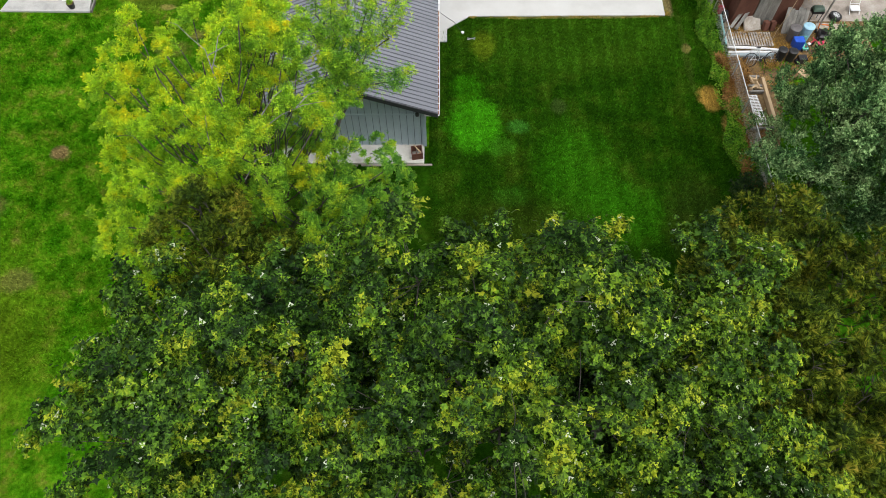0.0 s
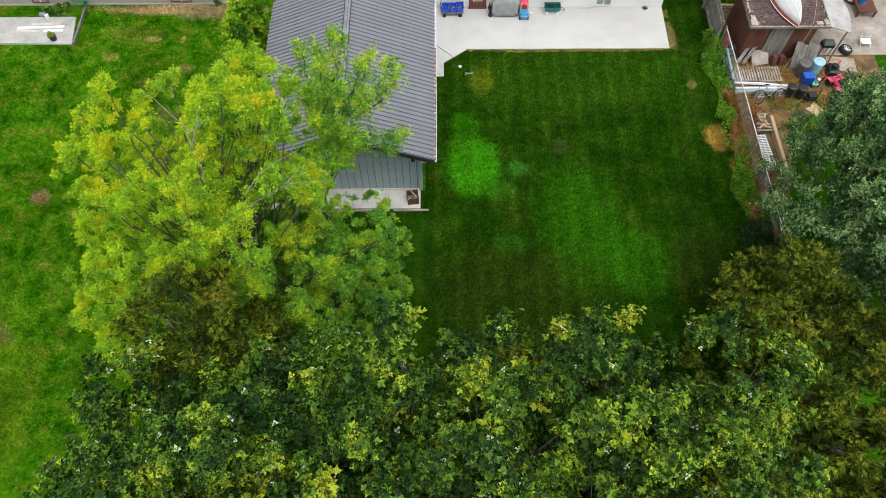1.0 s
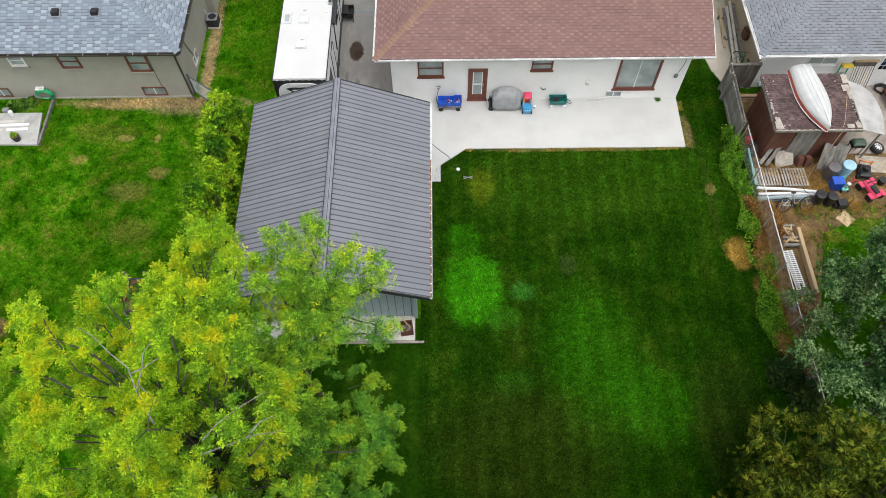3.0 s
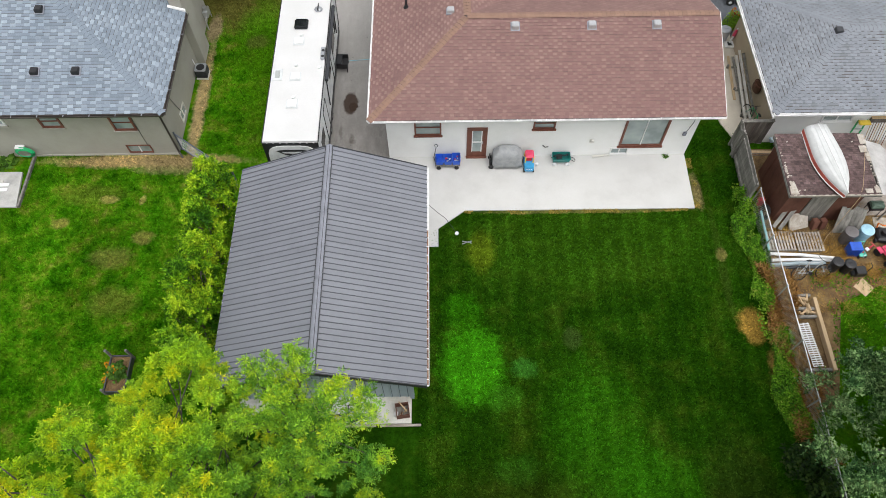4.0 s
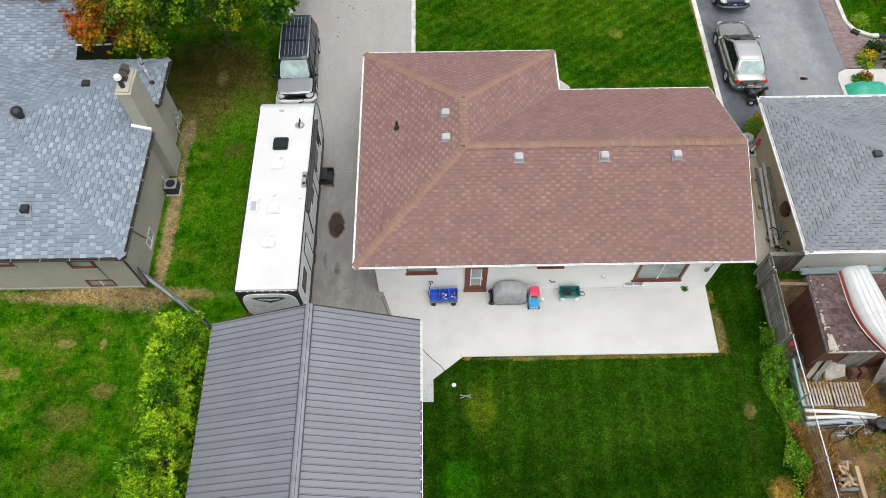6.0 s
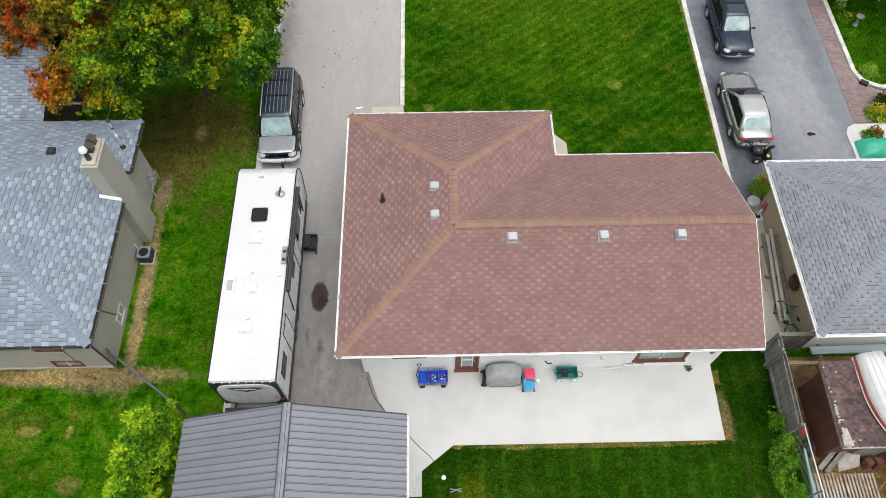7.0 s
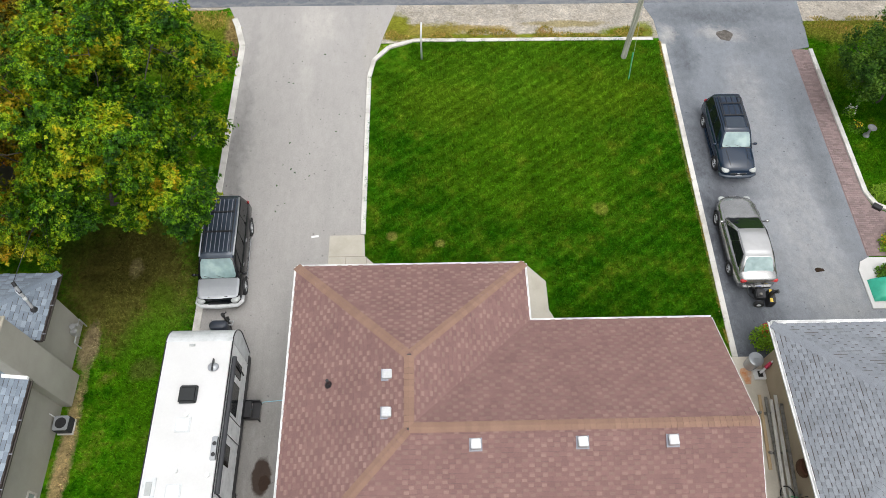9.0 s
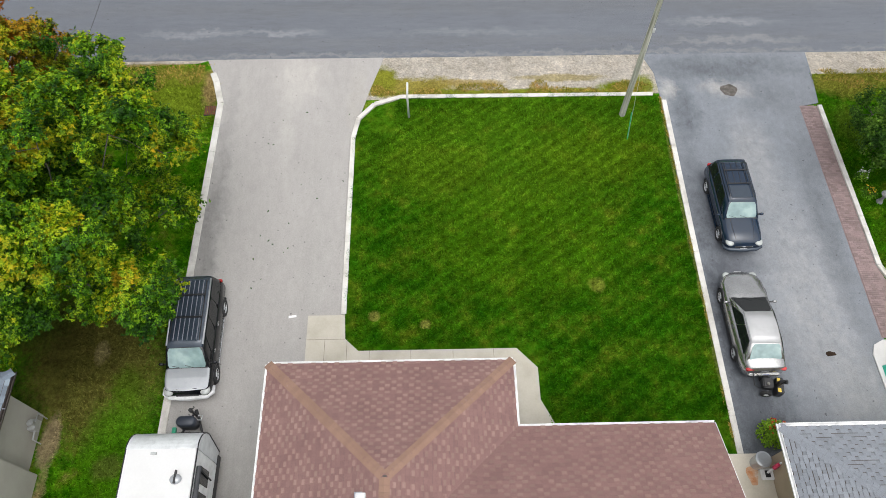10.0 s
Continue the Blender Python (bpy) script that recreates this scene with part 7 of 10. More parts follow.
for k, x in enumerate((-6.3, -4.6, -2.9, -1.2)):
    part("pad_edge_stone", Geo().box(x, 24.15, -0.05, x + 1.55, 24.24, 0.07), M_yardslab, tagged(thing("edging_stone", "low concrete edging stone at the garage pad", "edging stone"), group="pad edging stones"), bevel=0.015)

# ---------------------------------------------------------------- beside the taupe house
ac = thing("air_conditioner", "grey outdoor air-conditioner unit on a pad", "air conditioner", (-10.6, 41.95, 0))
ac.matrix_world = pose(-10.6, 41.95, 0) @ Matrix.Scale(0.7, 4)
part("pad", Geo().box(-0.42, -0.44, -0.05, 0.42, 0.4, 0.05), M_kerb, ac)
part("cabinet", Geo().box(-0.38, -0.38, 0.05, 0.38, 0.38, 0.72), M_flash, ac, bevel=0.04)
for i in range(12):
    part("louvre", Geo().box(-0.39, -0.39, 0.13 + i * 0.048, 0.39, 0.39, 0.15 + i * 0.048), M_flash, ac)
part("top_plate", Geo().loft([[(0.39 * a, 0.39 * b, z) for a, b in ((-1, -0.8), (-0.8, -1), (0.8, -1), (1, -0.8), (1, 0.8), (0.8, 1), (-0.8, 1), (-1, 0.8))] for z in (0.72, 0.77)]), M_greycar, ac)
fan_ = part("fan_grille", Geo().cyl((0, 0, 0.765), (0, 0, 0.785), 0.29, n=24), M_black, ac)
for i in range(5):
    part("fan_blade", Geo().box(0.03, -0.06, 0.787, 0.25, 0.06, 0.793), M_black, fan_).matrix_basis = pose(0, 0, 0, 0, 0, 72 * i)
part("line_set", Geo().tube([(-0.2, 0.2, 0.5), (-0.45, 0.35, 0.6), (-0.52, 0.4, 1.1)], 0.03, 6), M_white, ac)
hose = thing("garden_hose", "green garden hose coiled on a wall hanger", "garden hose", (-17.9, 36.98, 0.45))
for k in range(5):
    part("coil", Geo().tube([((0.42 - 0.03 * k) * math.cos(t), -0.05 - 0.02 * k, (0.36 - 0.03 * k) * math.sin(t)) for t in [2 * math.pi * i / 22 for i in range(22)]], 0.022, 6, closed=True), M_hose, hose, smooth=True)
part("hanger", Geo().box(-0.3, -0.1, 0.3, 0.1, 0.1, 0.36), M_white, hose)
for k, (px, py, ln, rz) in enumerate(((-19.6, 35.35, 2.4, 2), (-20.2, 35.1, 1.2, -3), (-18.9, 35.1, 1.0, 2), (-19.4, 35.55, 1.4, 1))):
    single("loose_board", Geo().box(-ln / 2, -0.08, 0, ln / 2, 0.08, 0.035), (M_white, M_kerb)[k % 2], "pale board lying on the small patio", "board", bevel=0.005, group="boards on the patio").matrix_basis = pose(px, py, 0.07 + 0.0 * k, 0, 0, rz)
pot = thing("plant_pot", "black plastic pot with a small plant", "plant pot", (-18.72, 34.5, 0.07))
part("pot", Geo().cyl((0, 0, 0), (0, 0, 0.3), 0.15, 0.2), M_black, pot)
part("soil", Geo().cyl((0, 0, 0.27), (0, 0, 0.31), 0.185), M_dirt, pot)
single("paint_can", Geo().cyl((-19.4, 36.0, 0.07), (-19.4, 36.0, 0.3), 0.1), M_white, "white can on the small patio", "can")
single("garden_spade_box", Geo().box(-19.9, 36.15, 0.0, -19.6, 36.35, 0.2), M_greycar, "small grey box beside the patio", "box", bevel=0.02)
single("timber_edging", Geo().box(-17.72, 34.2, -0.05, -17.62, 37.0, 0.12), M_greywood, "weathered timber edging of the planting bed", "edging", bevel=0.01)
bed = thing("raised_bed", "black-framed raised bed with orange flowers", "raised bed", (-11.45, 26.3, 0))
for a, b, c_, d in ((-0.42, -0.75, 0.42, -0.7), (-0.42, 0.7, 0.42, 0.75), (-0.42, -0.7, -0.37, 0.7), (0.37, -0.7, 0.42, 0.7)):
    part("board", Geo().box(a, b, 0, c_, d, 0.3), M_flash, bed)
for sx in (-0.4, 0.4):
    for sy in (-0.72, 0.72):
        part("post", Geo().box(sx - 0.04, sy - 0.04, 0, sx + 0.04, sy + 0.04, 0.9 if sy > 0 else 0.5), M_greywood, bed)
part("soil", Geo().box(-0.37, -0.7, 0, 0.37, 0.7, 0.22), M_dirt, bed)
M_gatesteel = plain("dull_blue_grey_steel", (0.13, 0.145, 0.175), 0.5, 0.3)
lf = thing("chain_link_gate", "grey steel chain-link gate standing at the house corner", "gate", (-10.84, 37.3, 0), -36.7)
part("gate_frame", Geo().tube([(0, 0, 0.08), (3.56, 0, 0.08), (3.56, 0, 1.15), (0, 0, 1.15)], 0.035, 6, closed=True).cyl((1.8, 0, 0.08), (1.8, 0, 1.15), 0.02), M_gatesteel, lf)
for gx in (-0.05, 3.62):
    part("gate_post", Geo().cyl((gx, 0, 0), (gx, 0, 1.25), 0.042), M_gatesteel, lf)
g = Geo()
for i in range(34):
    for s in (1, -1):
        a0 = -1.05 + i * 0.1
        u0, u1 = max(a0, 0), min(a0 + 1.05, 2.4)
        if u1 - u0 > 0.05:
            z0, z1 = 0.1 + (u0 - a0), 0.1 + (u1 - a0)
            if s < 0:
                z0, z1 = 1.25 - z0, 1.25 - z1
            g.tube([(u0, 0, z0), (u1, 0, z1)], 0.004, 3)
wires = part("wire_mesh", g, M_steel, lf)
wires["kind"] = "stuff"
single("corner_downspout", Geo().tube([(-10.62, 36.7, 3.2), (-10.9, 37.0, 2.95), (-10.93, 37.04, 0.2), (-10.75, 36.8, 0.05)], 0.045, 6), M_darkgutter, "dark brown downspout at the taupe house corner", "downspout")
single("wall_conduit", Geo().tube([(-12.2, 37.06, 3.2), (-12.2, 37.06, 0.6)], 0.012, 5), M_flash, "thin dark conduit on the taupe wall", "conduit")
single("wall_cable", Geo().tube([(-10.94, 38.2, 3.15), (-10.94, 38.9, 0.9)], 0.018, 5), M_flash, "black cable down the taupe side wall", "cable")
single("gas_meter", Geo().box(-10.95, 45.4, 0.5, -10.7, 45.8, 0.85).cyl((-10.8, 45.6, 0.85), (-10.8, 45.6, 1.05), 0.12).tube([(-10.8, 45.4, 0.6), (-10.8, 45.1, 0.6), (-10.8, 45.1, 0.0)], 0.03, 6).tube([(-10.8, 45.8, 0.7), (-10.8, 46.05, 0.7), (-10.8, 46.05, 0.0)], 0.03, 6), M_steel, "grey gas meter on the taupe wall", "gas meter")
mast = thing("service_mast", "black electric service mast on the roof edge", "service mast", (-10.92, 45.15, 3.6))
part("mast", Geo().cyl((0, 0, -0.1), (-0.2, 0.4, 1.05), 0.05), M_steel, mast)
part("mast_head", Geo().tube([(-0.15, 0.3, 0.75), (-0.21, 0.42, 1.08), (-0.27, 0.5, 1.16)], 0.066, 8), M_black, mast)
part("mast_clamp", Geo().cyl((-0.09, 0.18, 0.45), (-0.11, 0.22, 0.55), 0.065), M_white, mast)
part("mast_boot", Geo().cyl((0, 0, -0.05), (0, 0, 0.06), 0.14, 0.08), M_black, mast)
part("drip_loop", Geo().tube([(-0.26, 0.5, 1.15), (-0.34, 0.35, 0.7), (-0.2, 0.24, 0.55), (-0.09, 0.2, 0.6)], 0.014, 5), M_steel, mast)
single("service_cable", Geo().tube([(-11.18, 45.64, 4.72), (-10.9, 50, 4.9), (-10.4, 55, 5.3), (-9.7, 62, 6.1), (-9.0, 70, 7.3), (-8.2, 80, 9.0)], 0.012, 5), M_flash, "thin overhead service cable to the street", "overhead cable", smooth=True)

# ---------------------------------------------------------------- boundary fence and the cluttered yard
fence = thing("chain_link_fence", "grey chain-link fence with a pale top rail", "fence", (14.97, 20.0, 0))
FL = 13.9
for i in range(7):
    y = FL * i / 6
    pst = part("fence_post", Geo().cyl((0, y, -0.1), (0, y, 1.2), 0.032, n=8), M_steel, fence)
    part("post_cap", Geo().ball((0, y, 1.23), 0.045, 8, 5), M_steel, pst)
part("top_rail", Geo().tube([(0, 0, 1.2), (0, FL, 1.2)], 0.024, 6), M_alu, fence)
g = Geo()
for i in range(-10, 125):
    a0 = i * 0.112
    for s in (0, 1):
        u0, u1 = max(a0, 0), min(a0 + 1.12, FL)
        if u1 - u0 > 0.05:
            z0, z1 = 0.05 + (u0 - a0), 0.05 + (u1 - a0)
            if s:
                z0, z1 = 1.22 - z0, 1.22 - z1
            g.tube([(0, u0, z0), (0, u1, z1)], 0.0035, 3)
wires = part("wire_mesh", g, M_steel, fence)
wires["kind"] = "stuff"


def board_panel(name, label, at, turn, length, height, boards, lean=0, diagonal=False, mat=None):
    """A fence panel of separate boards on two rails; it runs along local x."""
    p = thing(name, label, "fence panel", at, turn)
    w = length / boards
    rg = random.Random(int(at[0] * 31 + at[1] * 7))
    for i in range(boards):
        dz = rg.uniform(-0.03, 0.03)
        if diagonal:
            part("board", Geo().box(0, -0.012, i * height / boards, length, 0.012, (i + 1) * height / boards - 0.015), mat or M_greywood, p)
        else:
            part("board", Geo().box(i * w + 0.006, -0.012, 0.06 + dz, (i + 1) * w - 0.006, 0.012, height + dz), mat or M_greywood, p)
    for z in (0.25, height - 0.25):
        part("rail", Geo().box(0, 0.014, z - 0.04, length, 0.06, z + 0.04), mat or M_greywood, p)
    for x in (0.03, length - 0.03):
        part("post", Geo().box(x - 0.045, 0.015, 0, x + 0.045, 0.105, height + 0.06), mat or M_greywood, p)
    return p


board_panel("fence_panel", "weathered grey plank gate beside the shed", (14.68, 33.75, 0), 88, 2.75, 1.68, 14, diagonal=True)
board_panel("fence_panel", "narrow green-grey plank panel at the path end", (14.72, 36.55, 0), 86, 0.65, 1.72, 5)
M_darkboards = surface("dark_weathered_boards", [(0.07, 0.055, 0.045), (0.13, 0.11, 0.095), (0.2, 0.18, 0.16)], scale=2, fine=18, grain=0.3, rough=0.9, stretch=(3, 3, 0.5), rnd=0.3)
board_panel("fence_panel", "dark weathered board fence across the side path", (14.75, 37.22, 0), 0, 1.45, 1.62, 10, mat=M_darkboards)
part("cap_rail", Geo().box(14.7, 37.14, 1.64, 16.2, 37.3, 1.69), M_greywood, tagged(thing("cap_rail", "pale timber rail along the fence top", "rail"), ""), bevel=0.01)

M_bareboard = surface("bare_pale_board", [(0.28, 0.24, 0.2), (0.4, 0.36, 0.31), (0.5, 0.46, 0.41)], scale=4, fine=24, grain=0.3, rough=0.9)
SX0, SX1, SY0, SY1 = 15.7, 18.85, 33.0, 35.6
shed = thing("shed", "red-brown plywood shed with an old shingle roof", "shed")
part("wall", Geo().box(SX0, SY0, 0, SX0 + 0.06, SY1, 2.2), M_plywood, shed)
part("wall", Geo().box(SX1 - 0.06, SY0, 0, SX1, SY1, 2.2), M_plywood, shed)
part("wall", Geo().box(SX0 + 0.06, SY1 - 0.06, 0, SX1 - 0.06, SY1, 2.2), M_plywood, shed)
part("wall", Geo().box(SX0 + 0.06, SY0, 0, 16.65, SY0 + 0.06, 2.2).box(17.75, SY0, 0, SX1 - 0.06, SY0 + 0.06, 2.2).box(16.65, SY0, 2.0, 17.75, SY0 + 0.06, 2.2), M_plywood, shed)
sd = part("door", Geo().box(16.67, SY0 - 0.035, 0.04, 17.73, SY0 - 0.002, 2.0), M_greywood, shed, "weathered grey plank door")
for i in range(5):
    part("door_plank", Geo().box(16.69 + i * 0.208, SY0 - 0.05, 0.05, 16.885 + i * 0.208, SY0 - 0.036, 1.98), M_greywood, sd)
for x in (SX0 - 0.015,):
    for y in (33.95, 35.1):
        part("seam_batten", Geo().box(x, y - 0.015, 0, x + 0.014, y + 0.015, 2.2), M_plywood, shed)
roof_plane(shed, (SX0 - 0.2, SY0 - 0.22, 2.33), (1, 0, 0), (0, 3.05, 0.15), [(0, 0), (3.62, 0), (3.62, 3.05), (0, 3.05)], 0.105, 0.13, M_old_sh, 61)
for k, (x0, y0, x1, y1) in enumerate(((SX0 - 0.22, SY0 - 0.24, SX1 + 0.44, SY0 - 0.2), (SX0 - 0.22, SY0 - 0.2, SX0 - 0.18, SY1 + 0.2), (SX1 + 0.4, SY0 - 0.2, SX1 + 0.44, SY1 + 0.2))):
    part("fascia", Geo().hexa([(x0, y0, 2.18), (x1, y0, 2.18), (x1, y1, 2.18 + 0.0492 * (y1 - y0)), (x0, y1, 2.18 + 0.0492 * (y1 - y0))], [(x0, y0, 2.30), (x1, y0, 2.30), (x1, y1, 2.30 + 0.0492 * (y1 - y0)), (x0, y1, 2.30 + 0.0492 * (y1 - y0))]), M_greywood, shed)
rgs = random.Random(8)
slope_z = lambda y: 2.352 + 0.0492 * (y - SY0 + 0.22)
for k, (x, y, w, d, a) in enumerate(((SX1 + 0.28, SY1 - 0.1, 0.26, 0.5, 0), (SX1 + 0.2, SY1 - 0.6, 0.3, 0.34, 2), (SX1 + 0.3, SY1 - 1.0, 0.18, 0.4, 0), (SX0 + 0.02, SY0 + 0.12, 0.2, 0.62, 9), (SX0 - 0.1, SY0 + 0.02, 0.14, 0.4, -4), (SX1 - 0.1, SY0 - 0.05, 0.3, 0.2, 0), (SX1 + 0.25, SY0 + 0.0, 0.2, 0.3, 5), (SX0 - 0.12, SY0 + 1.0, 0.1, 0.24, 0))):
    part("bare_board", Geo().box(-w / 2, -d / 2, 0, w / 2, d / 2, 0.014), M_bareboard, shed, "pale worn patch of bare roof board").matrix_basis = pose(x, y, slope_z(y), 2.82, 0, a)
for k in range(34):
    ex = rgs.choice((SX0 - 0.17 + rgs.random() * 0.1, SX1 + 0.36 - rgs.random() * 0.12, SX0 + rgs.random() * 3.3))
    ey = SY0 - 0.1 + rgs.random() * 2.75
    part("torn_shingle", Geo().box(-0.04, -0.025, 0, 0.04, 0.025, 0.012), M_bareboard, shed).matrix_basis = pose(ex, ey, slope_z(ey), 2.82, 0, rgs.random() * 50)
part("drip_edge", Geo().box(SX0 - 0.22, SY0 - 0.255, 2.29, SX1 + 0.44, SY0 - 0.2, 2.345), M_bareboard, shed, "pale weathered drip edge")
# upturned boat on the shed
M_boat = surface("white_boat_hull", [(0.5, 0.51, 0.505), (0.58, 0.59, 0.585), (0.62, 0.63, 0.63)], scale=1.5, fine=14, grain=0.07, rough=0.45, bump=0.08, world_space=False)
boat = thing("boat", "upturned white dinghy with a red side stripe", "boat", (17.37, 34.28, 2.47), 5.8)
BL = 3.45
secs = []
for i in range(13):
    t = i / 12
    y = BL / 2 - t * BL
    w = 0.63 * (1 - max(0, (t - 0.42) / 0.58) ** 2.2) * (0.78 + 0.22 * min(1, t / 0.4)) + 0.012
    hgt = 0.46 * (1 - 0.25 * max(0, (t - 0.6) / 0.4) ** 2)
    if t > 0.999:
        w = 0.02
    secs.append([(-w, y, 0.0), (-w * 0.97, y, hgt * 0.45), (-w * 0.8, y, hgt * 0.83), (-w * 0.42, y, hgt * 0.97), (-w * 0.06, y, hgt * 1.0), (0, y, hgt * 1.05), (w * 0.06, y, hgt * 1.0), (w * 0.42, y, hgt * 0.97), (w * 0.8, y, hgt * 0.83), (w * 0.97, y, hgt * 0.45), (w, y, 0.0)])
part("hull", Geo().loft(secs), M_boat, boat, smooth=True)
M_stripe = plain("faded_red_stripe", (0.55, 0.12, 0.09), 0.5)
for s in (1, -1):
    strip = []
    for sec in secs:
        p, q = Vector(sec[0] if s < 0 else sec[-1]), Vector(sec[1] if s < 0 else sec[-2])
        o = Vector((0.008 * s, 0, 0))
        strip.append([tuple(p + (q - p) * 0.12 + o), tuple(p + (q - p) * 0.9 + o), tuple(p + (q - p) * 0.9), tuple(p + (q - p) * 0.12)])
    part("side_stripe", Geo().loft(strip), M_stripe, boat, "faded red band along the side")
    part("gunwale", Geo().tube([sec[0] if s < 0 else sec[-1] for sec in secs], 0.03, 5), M_white, boat)
    for f in (0.35, 0.7):
        part("strake", Geo().tube([(s * sec[-1][0] * f, sec[0][1], sec[5][2] * (0.99 - 0.06 * f)) for sec in secs[:11]], 0.008, 4), M_boat, boat)
part("keel", Geo().tube([(0, sec[0][1], sec[5][2]) for sec in secs], 0.02, 5), M_white, boat)
single("rope", Geo().tube([(19.1, 35.0, 2.55), (18.8, 34.0, 2.48), (18.5, 33.1, 2.42), (18.35, 32.7, 2.25), (18.0, 32.3, 1.3), (17.65, 31.95, 0.5), (17.45, 31.6, 0.1)], 0.011, 5), M_palewood, "frayed tan rope hanging over the shed roof", "rope", smooth=True)
# white arched canopy sheet beside the shed
M_canopy = surface("grimy_white_plastic", [(0.32, 0.31, 0.3), (0.42, 0.41, 0.4), (0.5, 0.49, 0.48)], scale=1.5, fine=14, grain=0.12, rough=0.6, bump=0.1)
can = thing("lean_to_canopy", "white arched plastic lean-to panel", "canopy")
g = Geo()
for j in range(7):
    f = j / 6
    y = 32.85 + f * 2.85
    xe = 20.45 + 0.28 * math.sin(math.pi * f) if f < 1 else 20.3
    g.v += [(19.25, y, 2.25), (xe, y, 1.85), (xe, y, 1.82), (19.25, y, 2.22)]
for j in range(6):
    k = 4 * j
    g.f += [(k, k + 1, k + 5, k + 4), (k + 3, k + 7, k + 6, k + 2), (k + 1, k + 2, k + 6, k + 5), (k, k + 4, k + 7, k + 3)]
g.f += [(0, 3, 2, 1), (24, 25, 26, 27)]
part("sheet", g, M_canopy, can)
for y in (32.95, 35.6):
    part("leg", Geo().box(20.3, y - 0.03, 0, 20.36, y + 0.03, 1.84), M_greywood, can)
part("seam", Geo().box(19.4, 34.2, 2.17, 19.42, 34.24, 2.2), M_kerb, can)


def pallet(at, turn, tilt=0):
    p = thing("pallet", "bleached timber pallet on the bare earth", "pallet", at, turn)
    for i in range(9):
        part("slat", Geo().box(i * 0.13, 0, 0.1, i * 0.13 + 0.075, 0.95, 0.122), M_bareboard, p)
    for y in (0.0, 0.43, 0.86):
        part("bearer", Geo().box(0, y, 0, 1.12, y + 0.09, 0.1), M_greywood, p)
    return p


pallet((15.25, 31.45, 0.0), 0)
pallet((16.45, 31.4, 0.0), 0)
for k, (x0, y0, x1, y1, z, r, m) in enumerate(((15.15, 31.25, 17.8, 31.0, 0.2, 0.07, M_white), (15.2, 31.0, 18.0, 30.95, 0.08, 0.07, M_white), (15.1, 30.75, 17.4, 30.8, 0.10, 0.09, M_siding), (15.2, 30.6, 17.4, 30.62, 0.07, 0.06, M_flash))):
    single("gutter_length", Geo().tube([(x0, y0, z), ((x0 + x1) / 2, (y0 + y1) / 2 + 0.05, z), (x1, y1, z)], r, 7), m, "discarded length of eaves trough on the ground", "gutter piece", group="discarded gutter pieces")
single("leaning_slab", Geo().box(-0.45, -0.06, 0, 0.45, 0.06, 0.75), M_bareboard, "broken grey slab leaning on the shed", "slab", bevel=0.02).matrix_basis = pose(16.75, 32.55, 0.02, -42, 0, 14)
for k in range(2):
    single("chimney_block", Geo().box(-0.13, -0.13, 0, 0.13, 0.13, 0.5), M_plywood, "red clay block beside the shed door", "clay block", bevel=0.015, group="red clay blocks").matrix_basis = pose(17.4 + k * 0.34, 32.62, 0, -12, 0, 10)
for k in range(6):
    single("leaning_plank", Geo().box(-0.09, -0.015, 0, 0.09, 0.015, 1.35 - 0.08 * (k % 3)), M_greywood, "weathered grey plank leaning on the shed", "plank", group="planks leaning on the shed").matrix_basis = pose(18.25 + k * 0.2, 32.35, 0.01, -24, 0, -3 + k)
for k in range(2):
    single("leaning_plank", Geo().box(-0.08, -0.02, 0, 0.08, 0.02, 1.5), M_greywood, "grey plank leaning on the shed corner", "plank", group="planks leaning on the shed").matrix_basis = pose(15.55 + 0.22 * k, 32.5 - 0.12 * k, 0.3, -60, 0, -42)


def bicycle(at, turn, paint, label, lean=0):
    b = thing("bicycle", label, "bicycle", at)
    b.matrix_world = pose(*at, 0, 0, turn) @ pose(0, 0, 0, lean, 0, 0)
    for x in (-0.52, 0.52):
        wh = part("wheel", Geo().tube([(x + 0.33 * math.cos(t), 0, 0.35 + 0.33 * math.sin(t)) for t in [2 * math.pi * i / 24 for i in range(24)]], 0.022, 6, closed=True), M_rubber, b)
        g = Geo().cyl((x, -0.04, 0.35), (x, 0.04, 0.35), 0.03, n=8)
        for i in range(12):
            t = 2 * math.pi * i / 12
            g.tube([(x, 0, 0.35), (x + 0.32 * math.cos(t), 0, 0.35 + 0.32 * math.sin(t))], 0.004, 3)
        part("spokes", g, M_steel, wh)
    part("frame", Geo().tube([(-0.52, 0, 0.35), (-0.05, 0, 0.32), (0.36, 0, 0.8), (-0.18, 0, 0.82), (-0.52, 0, 0.35)], 0.018, 6).tube([(-0.05, 0, 0.32), (-0.2, 0, 0.9)], 0.018, 6).tube([(0.36, 0, 0.82), (0.52, 0, 0.35)], 0.016, 6), paint, b)
    part("saddle", Geo().ball((-0.21, 0, 0.93), (0.13, 0.07, 0.035), 10, 5), M_black, b)
    part("handlebar", Geo().tube([(0.33, -0.27, 0.98), (0.34, 0, 0.92), (0.33, 0.27, 0.98)], 0.014, 5), M_black, b)
    part("crank", Geo().cyl((-0.05, -0.08, 0.32), (-0.05, 0.08, 0.32), 0.07, n=12), M_black, b)
    return b


bicycle((16.6, 30.1, 0.02), 4, M_steel, "old silver bicycle propped by the gutter pieces", -32)
bicycle((15.72, 38.3, 0.06), 98, M_green, "bright green and black bicycle leaning on the wall", 16)
